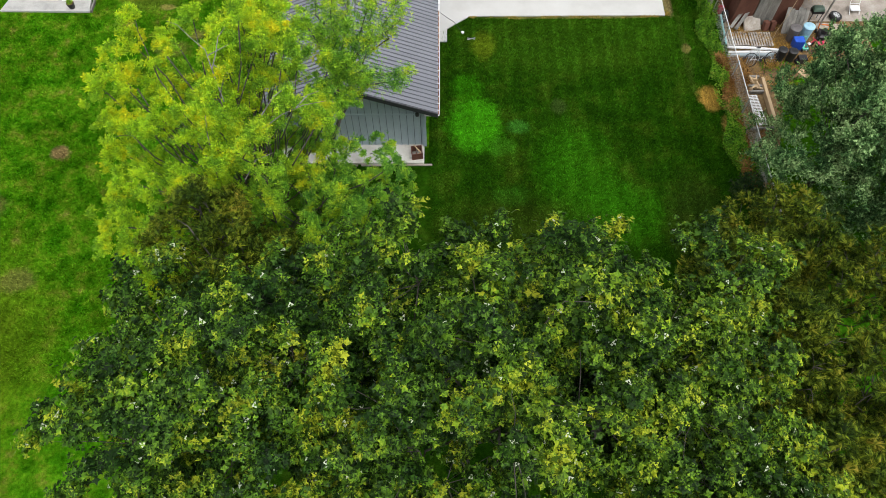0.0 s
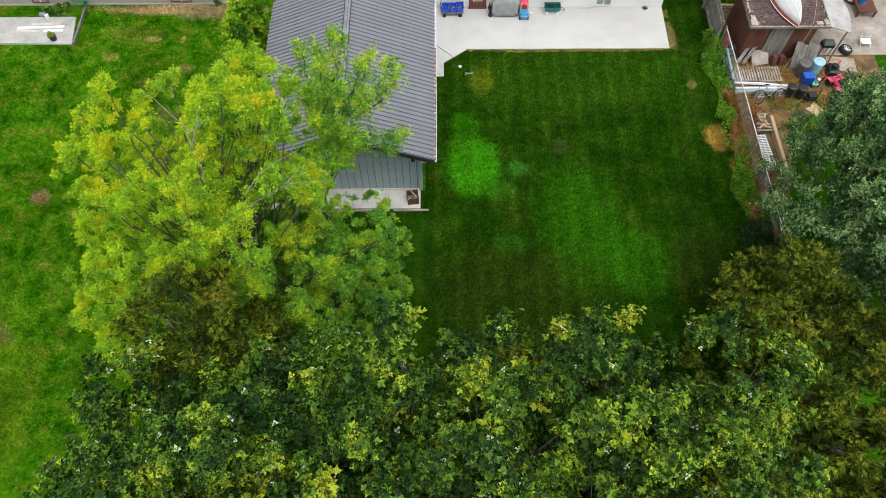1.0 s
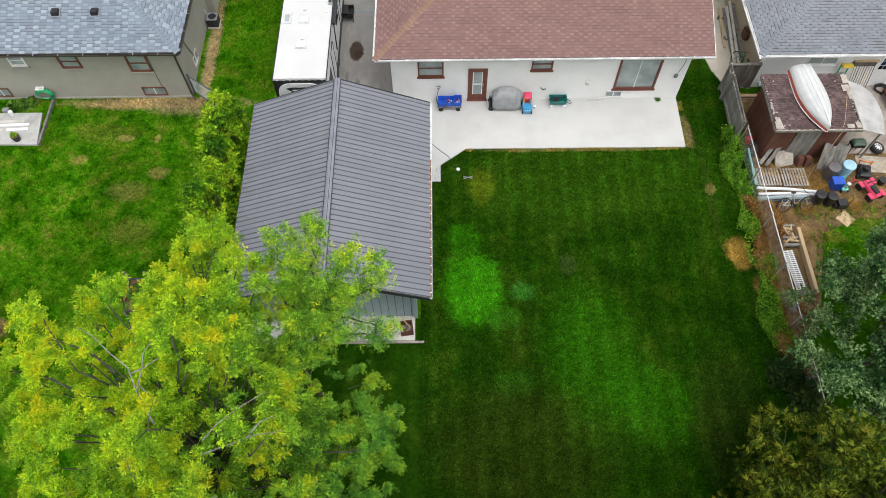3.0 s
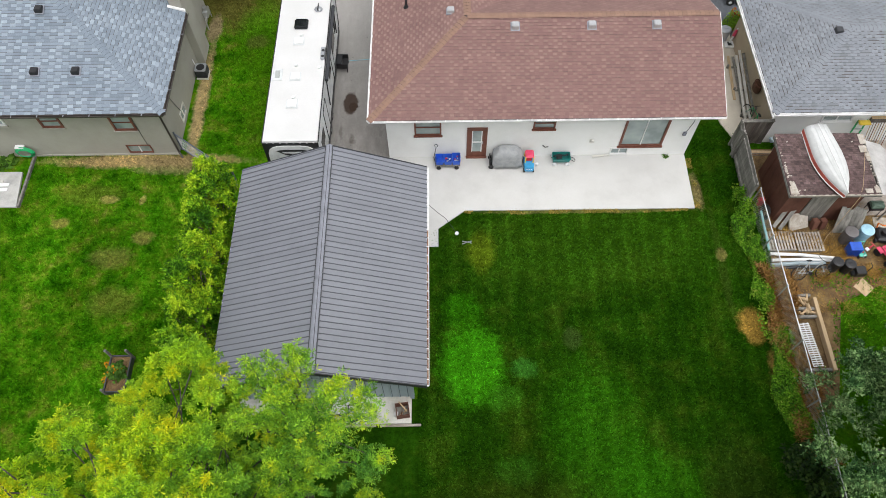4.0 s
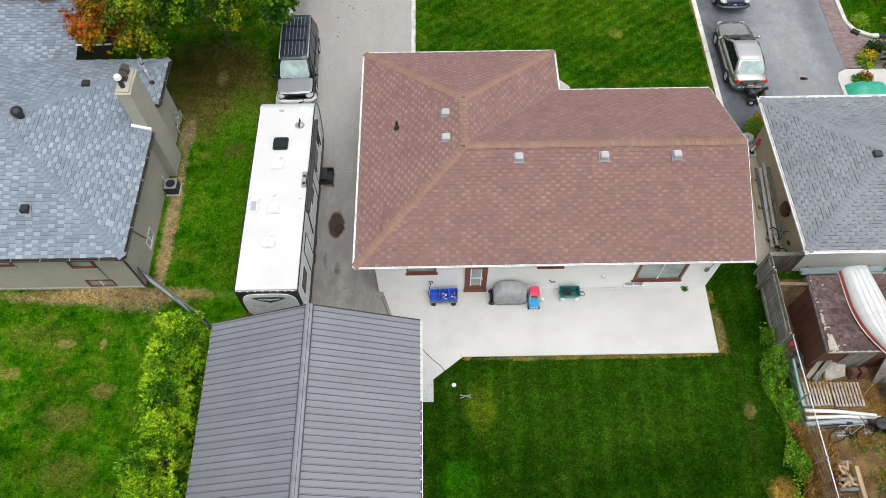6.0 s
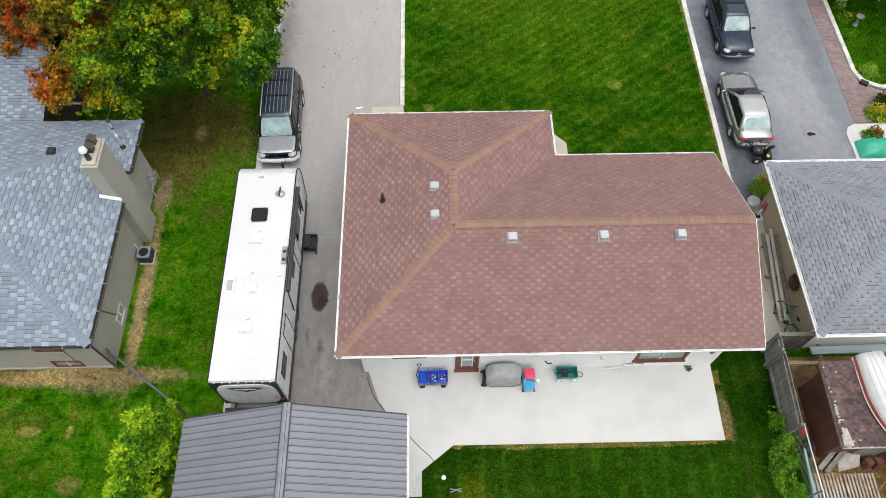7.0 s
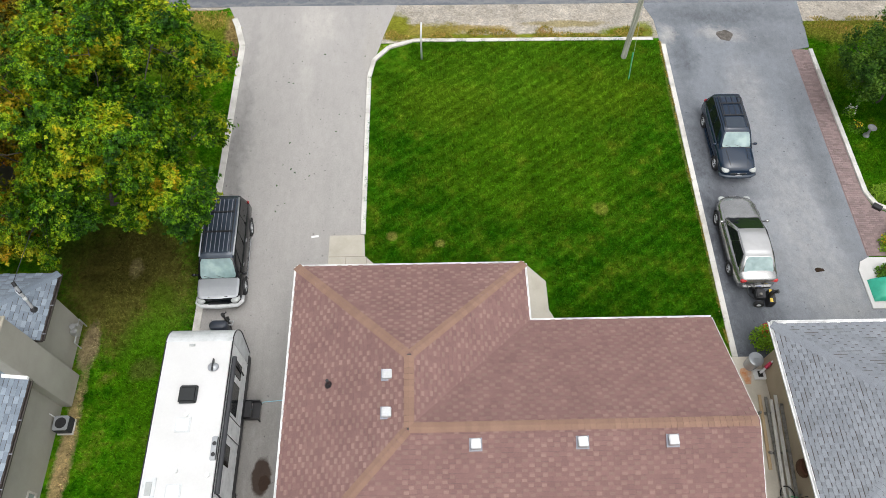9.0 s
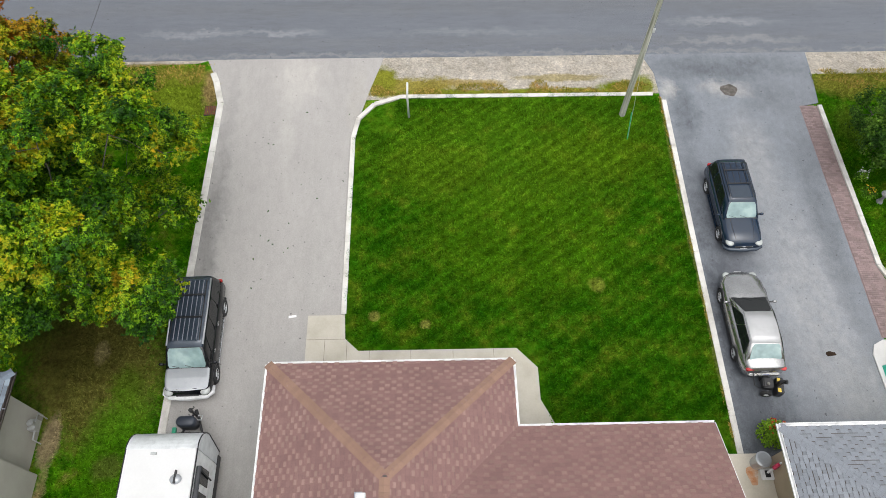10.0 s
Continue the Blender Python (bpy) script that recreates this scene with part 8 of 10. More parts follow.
single("folding_frame", Geo().tube([(15.95, 30.25, 0.05), (16.0, 30.5, 0.75), (16.35, 30.5, 0.75), (16.3, 30.25, 0.05)], 0.02, 5).tube([(15.98, 30.35, 0.4), (16.32, 30.35, 0.4)], 0.015, 5), M_steel, "bare metal chair frame among the scrap", "chair frame")


def bin_(name, label, at, r, h, mat, lid=None, category="bin"):
    b = thing(name, label, category, at)
    part("body", Geo().loft([[(rr * math.cos(t), rr * math.sin(t), z) for t in [2 * math.pi * i / 18 for i in range(18)]] for z, rr in ((0, r * 0.86), (h * 0.96, r), (h, r * 1.05))]), mat, b, smooth=False)
    if lid:
        part("lid", Geo().loft([[(rr * math.cos(t), rr * math.sin(t), z) for t in [2 * math.pi * i / 18 for i in range(18)]] for z, rr in ((h, r * 1.08), (h + 0.04, r * 1.06), (h + 0.07, r * 0.8))]), lid, b)
        part("lid_handle", Geo().tube([(-0.09, 0, h + 0.06), (-0.07, 0, h + 0.1), (0.07, 0, h + 0.1), (0.09, 0, h + 0.06)], 0.012, 5), lid, b)
    return b


M_taupebin = plain("grey_brown_plastic", (0.13, 0.12, 0.12), 0.5)
bin_("dustbin", "black plastic bin with lid in the yard", (17.65, 30.6, 0), 0.22, 0.62, M_black, M_black)
bin_("dustbin", "black plastic bin with lid in the yard", (18.13, 30.5, 0), 0.22, 0.62, M_black, M_black)
bin_("dustbin", "grey-brown bin with a rounded lid", (18.55, 31.95, 0), 0.27, 0.75, M_taupebin, M_taupebin)
bin_("bucket", "black bucket on the bare earth", (20.85, 31.56, 0), 0.17, 0.3, M_black, None, "bucket")
bin_("water_barrel", "light blue barrel with a pale lid", (19.21, 32.0, 0), 0.27, 0.8, M_lightblue, M_lightblue, "barrel")
bt = thing("storage_tote", "royal blue ribbed plastic tote", "tote", (18.66, 31.36, 0))
part("tub", tub(Geo(), -0.24, -0.2, 0.24, 0.2, 0, 0.55), M_blue, bt)
for i in range(6):
    part("rib", Geo().box(-0.235 + i * 0.088, -0.215, 0.03, -0.205 + i * 0.088, -0.18, 0.53), M_blue, bt)
part("lid", Geo().box(-0.25, -0.21, 0.55, 0.25, 0.21, 0.59), M_blue, bt, bevel=0.015)
# ride-on toys and mower
quad = thing("toy_quad", "pink-red toy quad bike", "toy vehicle", (20.15, 31.05, 0), 20)
part("body", Geo().loft([[(x * k, y, z) for x, y in ((-0.22, -0.45), (0.22, -0.45), (0.2, 0.45), (-0.2, 0.45))] for z, k in ((0.2, 0.8), (0.34, 1.0), (0.42, 0.6))]), M_pink, quad, bevel=0.04)
part("seat", Geo().box(-0.12, -0.35, 0.42, 0.12, 0.1, 0.5), M_black, quad, bevel=0.03)
part("handlebar", Geo().tube([(-0.24, 0.2, 0.6), (0, 0.24, 0.55), (0.24, 0.2, 0.6)], 0.02, 5).tube([(0, 0.24, 0.55), (0, 0.3, 0.38)], 0.03, 5), M_black, quad)
for sx in (-0.3, 0.3):
    for sy in (-0.32, 0.34):
        small_wheel(quad, sx, sy, 0.17, 0.14)
        part("fender", Geo().box(sx - 0.1, sy - 0.16, 0.34, sx + 0.1, sy + 0.16, 0.38), M_pink, quad, bevel=0.015)
mow = thing("lawn_mower", "orange and black push mower with folded handle", "lawn mower", (20.2, 32.1, 0), -10)
part("deck", Geo().loft([[(x * k, y * k, z) for x, y in ((-0.26, -0.34), (0.26, -0.34), (0.3, 0.1), (0.2, 0.36), (-0.2, 0.36), (-0.3, 0.1))] for z, k in ((0.1, 1.0), (0.24, 0.95), (0.3, 0.7))]), M_black, mow)
part("engine", Geo().cyl((0, 0, 0.28), (0, 0, 0.48), 0.15, 0.13), M_black, mow)
part("handle", Geo().tube([(-0.24, 0.3, 0.25), (-0.28, 0.36, 0.5), (-0.2, 0.2, 0.62), (0.2, 0.2, 0.62), (0.28, 0.36, 0.5), (0.24, 0.3, 0.25)], 0.03, 6), M_orange, mow)
for sx in (-0.3, 0.3):
    for sy in (-0.28, 0.28):
        small_wheel(mow, sx, sy, 0.1, 0.06)
tr = thing("toy_tricycle", "small red and white ride-on toy", "toy vehicle", (19.33, 31.4, 0), 30)
part("frame", Geo().tube([(-0.25, 0, 0.12), (0, 0, 0.22), (0.2, 0, 0.4), (0.26, 0, 0.12)], 0.03, 6).tube([(0.18, -0.15, 0.45), (0.18, 0.15, 0.45)], 0.02, 5), M_red, tr)
part("seat", Geo().box(-0.16, -0.09, 0.24, 0.04, 0.09, 0.28), M_plate, tr, bevel=0.02)
small_wheel(tr, 0.26, 0, 0.12, 0.05, M_black, "y")
for sy in (-0.15, 0.15):
    small_wheel(tr, -0.25, sy, 0.09, 0.05, M_plate, "y")
pc = thing("toy_pushcart", "small mint-green toy pushcart", "toy vehicle", (19.05, 31.32, 0), 5)
part("tray", tub(Geo(), -0.15, -0.25, 0.15, 0.25, 0.08, 0.2), M_mint, pc)
part("handle", Geo().tube([(-0.13, 0.24, 0.15), (-0.12, 0.3, 0.5), (0.12, 0.3, 0.5), (0.13, 0.24, 0.15)], 0.02, 5), M_mint, pc)
for sx in (-0.15, 0.15):
    small_wheel(pc, sx, 0.2, 0.07, 0.04)
    small_wheel(pc, sx, -0.2, 0.07, 0.04)
single("plywood_sheet", Geo().box(-0.7, -0.45, 0, 0.7, 0.45, 0.02), M_bareboard, "muddy plywood sheet on the ground", "plywood").matrix_basis = pose(20.8, 32.6, 0.01, 0, 0, -6)
single("square_board", Geo().box(-0.3, -0.3, 0, 0.3, 0.3, 0.025), M_palewood, "pale square board lying on the grass", "board").matrix_basis = pose(18.75, 29.7, 0.01, 0, 0, 38)
single("power_washer", Geo().box(18.45, 30.15, 0.12, 18.85, 30.5, 0.4).cyl((18.45, 30.2, 0.12), (18.45, 30.4, 0.12), 0.12).tube([(18.8, 30.2, 0.3), (18.95, 30.3, 0.7), (18.95, 30.5, 0.7)], 0.02, 5), M_black, "small black engine-driven machine", "machine", bevel=0.0)
gcart = thing("grill", "green portable gas grill on a stand", "grill", (20.0, 33.26, 0))
part("firebox", Geo().box(-0.3, -0.2, 0.6, 0.3, 0.2, 0.75), M_black, gcart, bevel=0.02)
part("hood", Geo().loft([[(x, y, z) for x, y in ((-w, -d), (w, -d), (w, d), (-w, d))] for z, w, d in ((0.75, 0.3, 0.2), (0.88, 0.28, 0.17), (0.93, 0.22, 0.1))]), plain("dull_green_enamel", (0.10, 0.16, 0.12), 0.4), gcart, bevel=0.03)
for sx in (-0.25, 0.25):
    for sy in (-0.16, 0.16):
        part("leg", Geo().cyl((sx, sy, 0), (sx, sy, 0.6), 0.018, n=6), M_black, gcart)
sw = thing("spare_wheel", "loose car wheel with a silver rim lying flat", "wheel", (21.23, 33.45, 0.12))
wheel(sw, 0, 0, 0.32, 0.2, 1).matrix_basis = pose(0, 0, 0, 0, -78, 0)
single("car_tyre", Geo().tube([(15.35 + 0.05 * math.sin(t), 33.25 + 0.27 * math.cos(t), 0.33 + 0.27 * math.sin(t)) for t in [2 * math.pi * i / 18 for i in range(18)]], 0.08, 8, closed=True), M_rubber, "worn tyre standing behind the fence", "tyre", smooth=True)
single("jerrycan", Geo().box(15.15, 33.75, 0.02, 15.45, 33.95, 0.5), M_red, "red plastic fuel can behind the gate", "fuel can", bevel=0.04)
single("blue_pipe", Geo().tube([(15.12, 31.4, 0.25), (15.1, 33.2, 0.5)], 0.05, 8), plain("pale_turquoise_pipe", (0.25, 0.5, 0.52), 0.5), "pale turquoise pipe along the fence", "pipe")
for k in range(5):
    single("stacked_board", Geo().box(-1.0, -0.07, 0, 1.0, 0.07, 0.03), (M_greywood, M_palewood, M_plywood)[k % 3], "timber stacked in the gap by the shed", "board", group="boards stacked by the shed").matrix_basis = pose(16.4 + 0.05 * k, 36.6, 0.02 + 0.031 * k, 0, 0, 2 - k)
for k in range(5):
    single("siding_length", Geo().box(-1.7, -0.06, 0, 1.7, 0.06, 0.03), M_siding, "blue-grey siding length stored against the wall", "siding piece", group="stored siding pieces").matrix_basis = pose(18.0, 36.85 + 0.1 * (k % 3), 0.6 + 0.05 * (k // 3) + 0.02 * k, 0, 0, 0.6 * k)
for x in (16.7, 19.3):
    single("sawhorse", Geo().box(x - 0.04, 36.7, 0.52, x + 0.04, 37.2, 0.6).box(x - 0.12, 36.72, 0, x - 0.06, 36.78, 0.55).box(x + 0.06, 37.1, 0, x + 0.12, 37.16, 0.55), M_greywood, "low timber trestle carrying siding", "sawhorse")
# ladder, brooms and tools at the white wall
lad = thing("step_ladder", "yellow and green step ladder at the white wall", "step ladder", (20.1, 36.95, 0))
for sx in (-0.2, 0.2):
    part("stile", Geo().box(sx - 0.025, -0.02, 0, sx + 0.025, 0.03, 1.75), M_green, lad).matrix_basis = pose(0, 0, 0, -6)
for k in range(5):
    part("tread", Geo().box(-0.18, -0.05, 0.28 + 0.3 * k, 0.18, 0.04, 0.31 + 0.3 * k), M_steel, lad).matrix_basis = pose(0, 0, 0, -6)
part("top_step", Geo().box(-0.26, -0.12, 1.72, 0.26, 0.14, 1.8), M_yellow, lad, bevel=0.02)
for k in range(9):
    single("long_handled_tool", Geo().tube([(20.7 + 0.11 * k, 36.75, 0.05), (20.62 + 0.12 * k, 37.2, 1.45)], 0.016, 5).box(20.62 + 0.11 * k, 36.68, 0.0, 20.78 + 0.11 * k, 36.8, 0.12), (M_palewood, M_greywood, M_rust)[k % 3], "long-handled garden tool leaning on the wall", "garden tool", group="tools leaning on the wall")
single("tool_rack", Geo().box(20.5, 37.2, 1.45, 21.6, 37.3, 1.75), M_darkboards, "dark wall rack for tools", "rack", bevel=0.01)
single("rack_board", Geo().box(20.5, 37.16, 1.76, 21.65, 37.3, 1.8), M_palewood, "pale shelf board over the tool rack", "shelf")
bin_("bucket", "bright blue bucket on a timber stand", (22.77, 36.5, 0.4), 0.2, 0.4, plain("bright_blue_plastic", (0.02, 0.2, 0.6), 0.4), None, "bucket")
single("timber_stand", Geo().box(22.45, 35.8, 0.34, 23.4, 36.75, 0.4).box(22.45, 35.8, 0, 22.53, 35.88, 0.34).box(22.45, 36.67, 0, 22.53, 36.75, 0.34).box(23.32, 35.8, 0, 23.4, 35.88, 0.34).box(23.32, 36.67, 0, 23.4, 36.75, 0.34), M_plywood, "low timber stand in the yard", "stand")
for k in range(3):
    single("hose_coil", Geo().tube([(22.55 + (0.25 + 0.04 * k) * math.cos(t), 37.0 + (0.22 + 0.03 * k) * math.sin(t), 0.06 + 0.05 * k) for t in [2 * math.pi * i / 18 for i in range(18)]], 0.03, 6, closed=True), M_black, "coil of black hose on the slab", "hose", smooth=True, group="coiled hoses")
wc = thing("garden_chair", "white tubular garden chair, overturned", "chair", (22.3, 33.9, 0.03))
part("frame", Geo().tube([(-0.25, -0.25, 0.0), (-0.25, 0.2, 0.35), (0.25, 0.2, 0.35), (0.25, -0.25, 0.0)], 0.02, 5).tube([(-0.25, 0.2, 0.35), (-0.25, 0.35, 0.75), (0.25, 0.35, 0.75), (0.25, 0.2, 0.35)], 0.02, 5), M_white, wc)
part("seat", Geo().box(-0.24, -0.2, 0.2, 0.24, 0.18, 0.24), M_plate, wc)
# timber-framed bed with a white lattice and firewood
tb = thing("timber_bed", "long timber-edged bed beside the fence", "garden bed", (15.3, 26.05, 0))
part("long_board", Geo().box(1.05, 0.0, 0, 1.2, 3.1, 0.3), M_palewood, tb, bevel=0.01)
for y in (0.0, 2.25, 2.6, 3.2):
    part("cross_board", Geo().box(0.0, y, 0.05, 1.05, y + 0.12, 0.2), M_greywood, tb, bevel=0.01)
lat = thing("lattice", "white slatted lattice lying in the bed", "lattice", (15.62, 26.2, 0.22), 4)
for i in range(20):
    part("slat", Geo().box(0.0, i * 0.093, 0.02, 0.42, i * 0.093 + 0.045, 0.04), M_white, lat)
for x in (0.02, 0.2, 0.38):
    part("stringer", Geo().box(x - 0.015, 0, 0, x + 0.015, 1.85, 0.02), M_white, lat)
rgf = random.Random(3)
for k in range(16):
    single("firewood_log", Geo().cyl((-0.17, 0, 0), (0.17, 0, 0), 0.04 + 0.02 * rgf.random(), n=7), M_palewood, "split firewood piece heaped in the bed", "firewood", group="firewood heap").matrix_basis = pose(15.65 + rgf.random() * 0.6, 28.45 + rgf.random() * 0.75, 0.09 + 0.1 * (k // 6), rgf.random() * 30, rgf.random() * 20 - 10, rgf.random() * 180)
for k, (x, y, a) in enumerate(((15.1, 24.6, 80), (15.25, 23.8, 95), (15.35, 25.3, 70))):
    single("fallen_board", Geo().box(-0.9, -0.07, 0, 0.9, 0.07, 0.04), M_greywood, "fallen grey board along the fence", "board", group="boards along the fence").matrix_basis = pose(x, y, 0.03, 0, 0, a)

# ---------------------------------------------------------------- side path between the houses
bin_("dustbin", "galvanised steel dustbin with lid", (15.7, 43.83, 0.062), 0.27, 0.68, M_greycar, M_greycar)
orn = thing("garden_ornament", "red and white painted garden ornament post", "garden ornament", (16.0, 43.43, 0.062))
part("base", Geo().box(-0.24, -0.2, 0, 0.24, 0.2, 0.12), M_white, orn, bevel=0.02)
part("dark_inlay", Geo().box(-0.1, -0.12, 0.12, 0.08, 0.12, 0.15), M_black, orn)
part("post", Geo().cyl((0.0, 0.05, 0.12), (0.12, 0.15, 0.75), 0.05), M_white, orn)
part("sleeve", Geo().cyl((0.08, 0.12, 0.55), (0.14, 0.18, 0.85), 0.085, 0.06), M_pink, orn)
part("arm", Geo().tube([(0.14, 0.18, 0.9), (0.32, 0.26, 1.0)], 0.035, 6), M_white, orn)
for k, (x0, y0, x1, y1, z0, z1, m) in enumerate(((15.62, 38.3, 15.98, 42.3, 0.3, 0.5, M_kerb), (15.78, 38.3, 16.06, 42.4, 0.45, 0.75, M_kerb), (15.5, 39.8, 15.75, 42.6, 0.1, 0.15, M_palewood), (15.7, 38.6, 15.95, 42.5, 0.15, 0.2, M_greywood), (15.9, 38.6, 16.1, 42.0, 0.7, 0.95, M_greywood))):
    d = Vector((x1 - x0, y1 - y0, z1 - z0))
    single("stored_plank", Geo().box(0, -0.06, 0, d.length, 0.06, 0.045), m, "long plank stored along the side wall", "plank", bevel=0.006, group="planks along the side wall").matrix_basis = pose(x0, y0, z0, 0, -math.degrees(math.asin((z1 - z0) / d.length)), math.degrees(math.atan2(y1 - y0, x1 - x0)))
for y in (38.8, 40.4, 41.9):
    single("plank_bracket", Geo().box(15.55, y - 0.04, 0.05, 15.63, y + 0.04, 0.3).box(16.08, y - 0.04, 0.05, 16.14, y + 0.04, 0.7).box(15.55, y - 0.04, 0.08, 16.14, y + 0.04, 0.13), M_greywood, "low timber bearer under stored planks", "bearer")
sack = thing("hanging_basket", "brown wicker basket hung on the beige wall", "basket", (16.12, 39.6, 1.1))
part("basket", Geo().ball((0, 0, 0.12), (0.2, 0.33, 0.3), 14, 8), plain("brown_wicker", (0.09, 0.04, 0.02), 0.9), sack)
part("rim", Geo().tube([(-0.02 + 0.14 * math.cos(t), 0.26 * math.sin(t), 0.36) for t in [2 * math.pi * i / 16 for i in range(16)]], 0.03, 6, closed=True), M_plywood, sack)
setting("rust_stain", Geo().prism([(15.49 + 0.2 * math.cos(t) * (1 + 0.25 * math.sin(3 * t)), 43.4 + 0.42 * math.sin(t) * (1 + 0.2 * math.cos(2 * t))) for t in [2 * math.pi * i / 20 for i in range(20)]], 0.04, 0.066), surface("rust_stained_concrete", [(0.5, 0.17, 0.05), (0.55, 0.33, 0.2), (0.58, 0.5, 0.43)], scale=3.5, fine=20, grain=0.15, rough=0.9), "orange rust stain on the concrete path", "stain")

# ---------------------------------------------------------------- front: street furniture, snow blower, beds
blow = thing("snow_blower", "black snow blower parked behind the saloon", "snow blower", (16.75, 46.7, 0.01), -98)
part("auger_housing", Geo().loft([[(x, y, z) for x, z in ((-0.32, 0.05), (0.32, 0.05), (0.32, 0.5), (-0.32, 0.5))] for y in (0.28, 0.55)]), M_black, blow, bevel=0.03)
part("engine", Geo().box(-0.2, -0.28, 0.32, 0.2, 0.12, 0.62), M_black, blow, bevel=0.04)
part("fuel_cap", Geo().cyl((0.05, -0.1, 0.6), (0.05, -0.1, 0.68), 0.06, n=12), M_greywood, blow, bevel=0.02)
part("warning_label", Geo().box(0.12, 0.3, 0.5, 0.28, 0.42, 0.508), M_yellow, blow, "yellow label without words")
part("warning_label", Geo().box(-0.28, 0.3, 0.5, -0.14, 0.42, 0.508), M_yellow, blow, "yellow label without words")
part("chute", Geo().tube([(0, 0.3, 0.5), (0, 0.32, 0.85), (0.05, 0.45, 1.0)], 0.09, 8), M_black, blow)
part("handle", Geo().tube([(-0.24, -0.2, 0.4), (-0.27, -0.75, 0.9), (0.27, -0.75, 0.9), (0.24, -0.2, 0.4)], 0.022, 6), M_black, blow)
for s in (-0.3, 0.3):
    w_ = small_wheel(blow, s, -0.05, 0.2, 0.11)
    part("wheel_rim", Geo().cyl((s - 0.06, -0.05, 0.2), (s + 0.06, -0.05, 0.2), 0.09, n=12), M_plate, w_)
pole = thing("utility_pole", "weathered wooden utility pole at the lawn corner", "utility pole", (13.22, 60.5, 0))
part("pole", Geo().cyl((0, 0, -0.3), (0, 0, 10.5), 0.15, 0.085, 14), M_pole, pole)
part("crossarm", Geo().box(-1.1, -0.06, 9.6, 1.1, 0.06, 9.72), M_greywood, pole)
part("guy_guard", Geo().tube([(0.03, -1.55, -0.02), (0.02, -1.0, 1.35)], 0.03, 6), M_green, pole, "green plastic guy-wire guard")
part("guy_wire", Geo().tube([(0.03, -1.55, 0.0), (0.0, -0.1, 4.6)], 0.008, 4), M_steel, pole)
part("pole_tag", Geo().box(0.04, -0.17, 5.4, 0.14, -0.13, 5.6), M_alu, pole)
single("marker_post", Geo().tube([(2.88, 60.5, -0.1), (2.86, 60.5, 1.5), (2.9, 60.5, 2.45)], 0.05, 7), M_white, "thin white marker post at the lawn corner", "marker post", smooth=True)
setting("manhole", Geo().prism([(18.8 + 0.42 * math.cos(t) * (1 + 0.12 * math.sin(3 * t)), 62.0 + 0.38 * math.sin(t) * (1 + 0.1 * math.cos(5 * t))) for t in [2 * math.pi * i / 32 for i in range(32)]], -0.05, 0.015), surface("rough_iron", [(0.05, 0.045, 0.04), (0.09, 0.08, 0.07), (0.17, 0.155, 0.14)], scale=5, fine=30, grain=0.5, rough=0.8, bump=0.6), "dark worn iron manhole cover in the driveway", "manhole cover")
dr = thing("storm_drain", "rusty storm drain grate beside the kerb", "drain", (-6.8, 61.15, 0.015), kind="structure")
part("frame", Geo().box(-0.28, -0.3, -0.1, 0.28, 0.3, 0.0), M_flash, dr)
for i in range(6):
    part("bar", Geo().box(-0.25 + i * 0.09, -0.27, 0.0, -0.2 + i * 0.09, 0.27, 0.025), M_rust, dr)


def blob(x, y, rx, ry, seed, n=26, wob=0.22):
    return [(x + rx * math.cos(t) * (1 + wob * noise.noise((math.cos(t) * 1.5, math.sin(t) * 1.5, seed))), y + ry * math.sin(t) * (1 + wob * noise.noise((math.cos(t) * 1.5 + 9, math.sin(t) * 1.5, seed)))) for t in [2 * math.pi * i / n for i in range(n)]]


M_oil = surface("oil_stain", [(0.014, 0.009, 0.005), (0.022, 0.014, 0.009), (0.05, 0.035, 0.025)], scale=3, fine=20, grain=0.2, rough=0.7)
M_oil.node_tree.nodes["Principled BSDF"].inputs["Specular IOR Level"].default_value = 0.05
setting("tar_patch", Geo().prism(blob(19.75, 48.05, 0.24, 0.1, 8, 18, 0.5), 0.0, 0.0145), M_oil, "small dark tar patch on the driveway", "stain")
rgl = random.Random(12)
for k in range(22):
    single("fallen_leaf", Geo().add([(0, 0, 0), (0.05, 0.02, 0.012), (0.09, 0, 0.004), (0.05, -0.03, 0.012), (0.045, 0, 0.02)], [(0, 1, 4), (1, 2, 4), (2, 3, 4), (3, 0, 4)]), M_darkshrub, "dark fallen leaf on the driveway", "leaf", group="fallen leaves").matrix_basis = pose(-3.8 + rgl.random() * 3.8, 47.5 + rgl.random() * 14, 0.014, 0, 0, rgl.random() * 360) @ Matrix.Scale(0.8 + rgl.random(), 4)
single("paper_scrap", Geo().box(-0.16, -0.05, 0, 0.16, 0.05, 0.006), M_white, "torn white paper on the driveway", "paper").matrix_basis = pose(-1.85, 50.1, 0.014, 0, 0, 8)
setting("planter_pad", slab([(21.45, 46.2), (21.42, 48.0), (21.6, 48.4), (22.0, 48.6), (24.0, 48.6), (24.0, 46.2)], -0.1, 0.06), M_concrete, "rounded concrete pad at the planted corner", "pad")
tarp = thing("tarpaulin", "crumpled green tarpaulin draped over a low heap", "tarpaulin", (22.6, 47.1, 0.06))
g = Geo()
nx, ny = 18, 12
for j in range(ny + 1):
    for i in range(nx + 1):
        x, y = -1.0 + 2.0 * i / nx, -0.6 + 1.0 * j / ny
        z = 0.45 * max(0, 1 - (x / 1.0) ** 4) * max(0, 1 - (y / 0.62) ** 2) ** 0.7 + 0.07 * noise.noise((x * 3.1, y * 3.1, 2)) + 0.03 * noise.noise((x * 9, y * 9, 4))
        g.v.append((x, y, max(z, 0.01)))
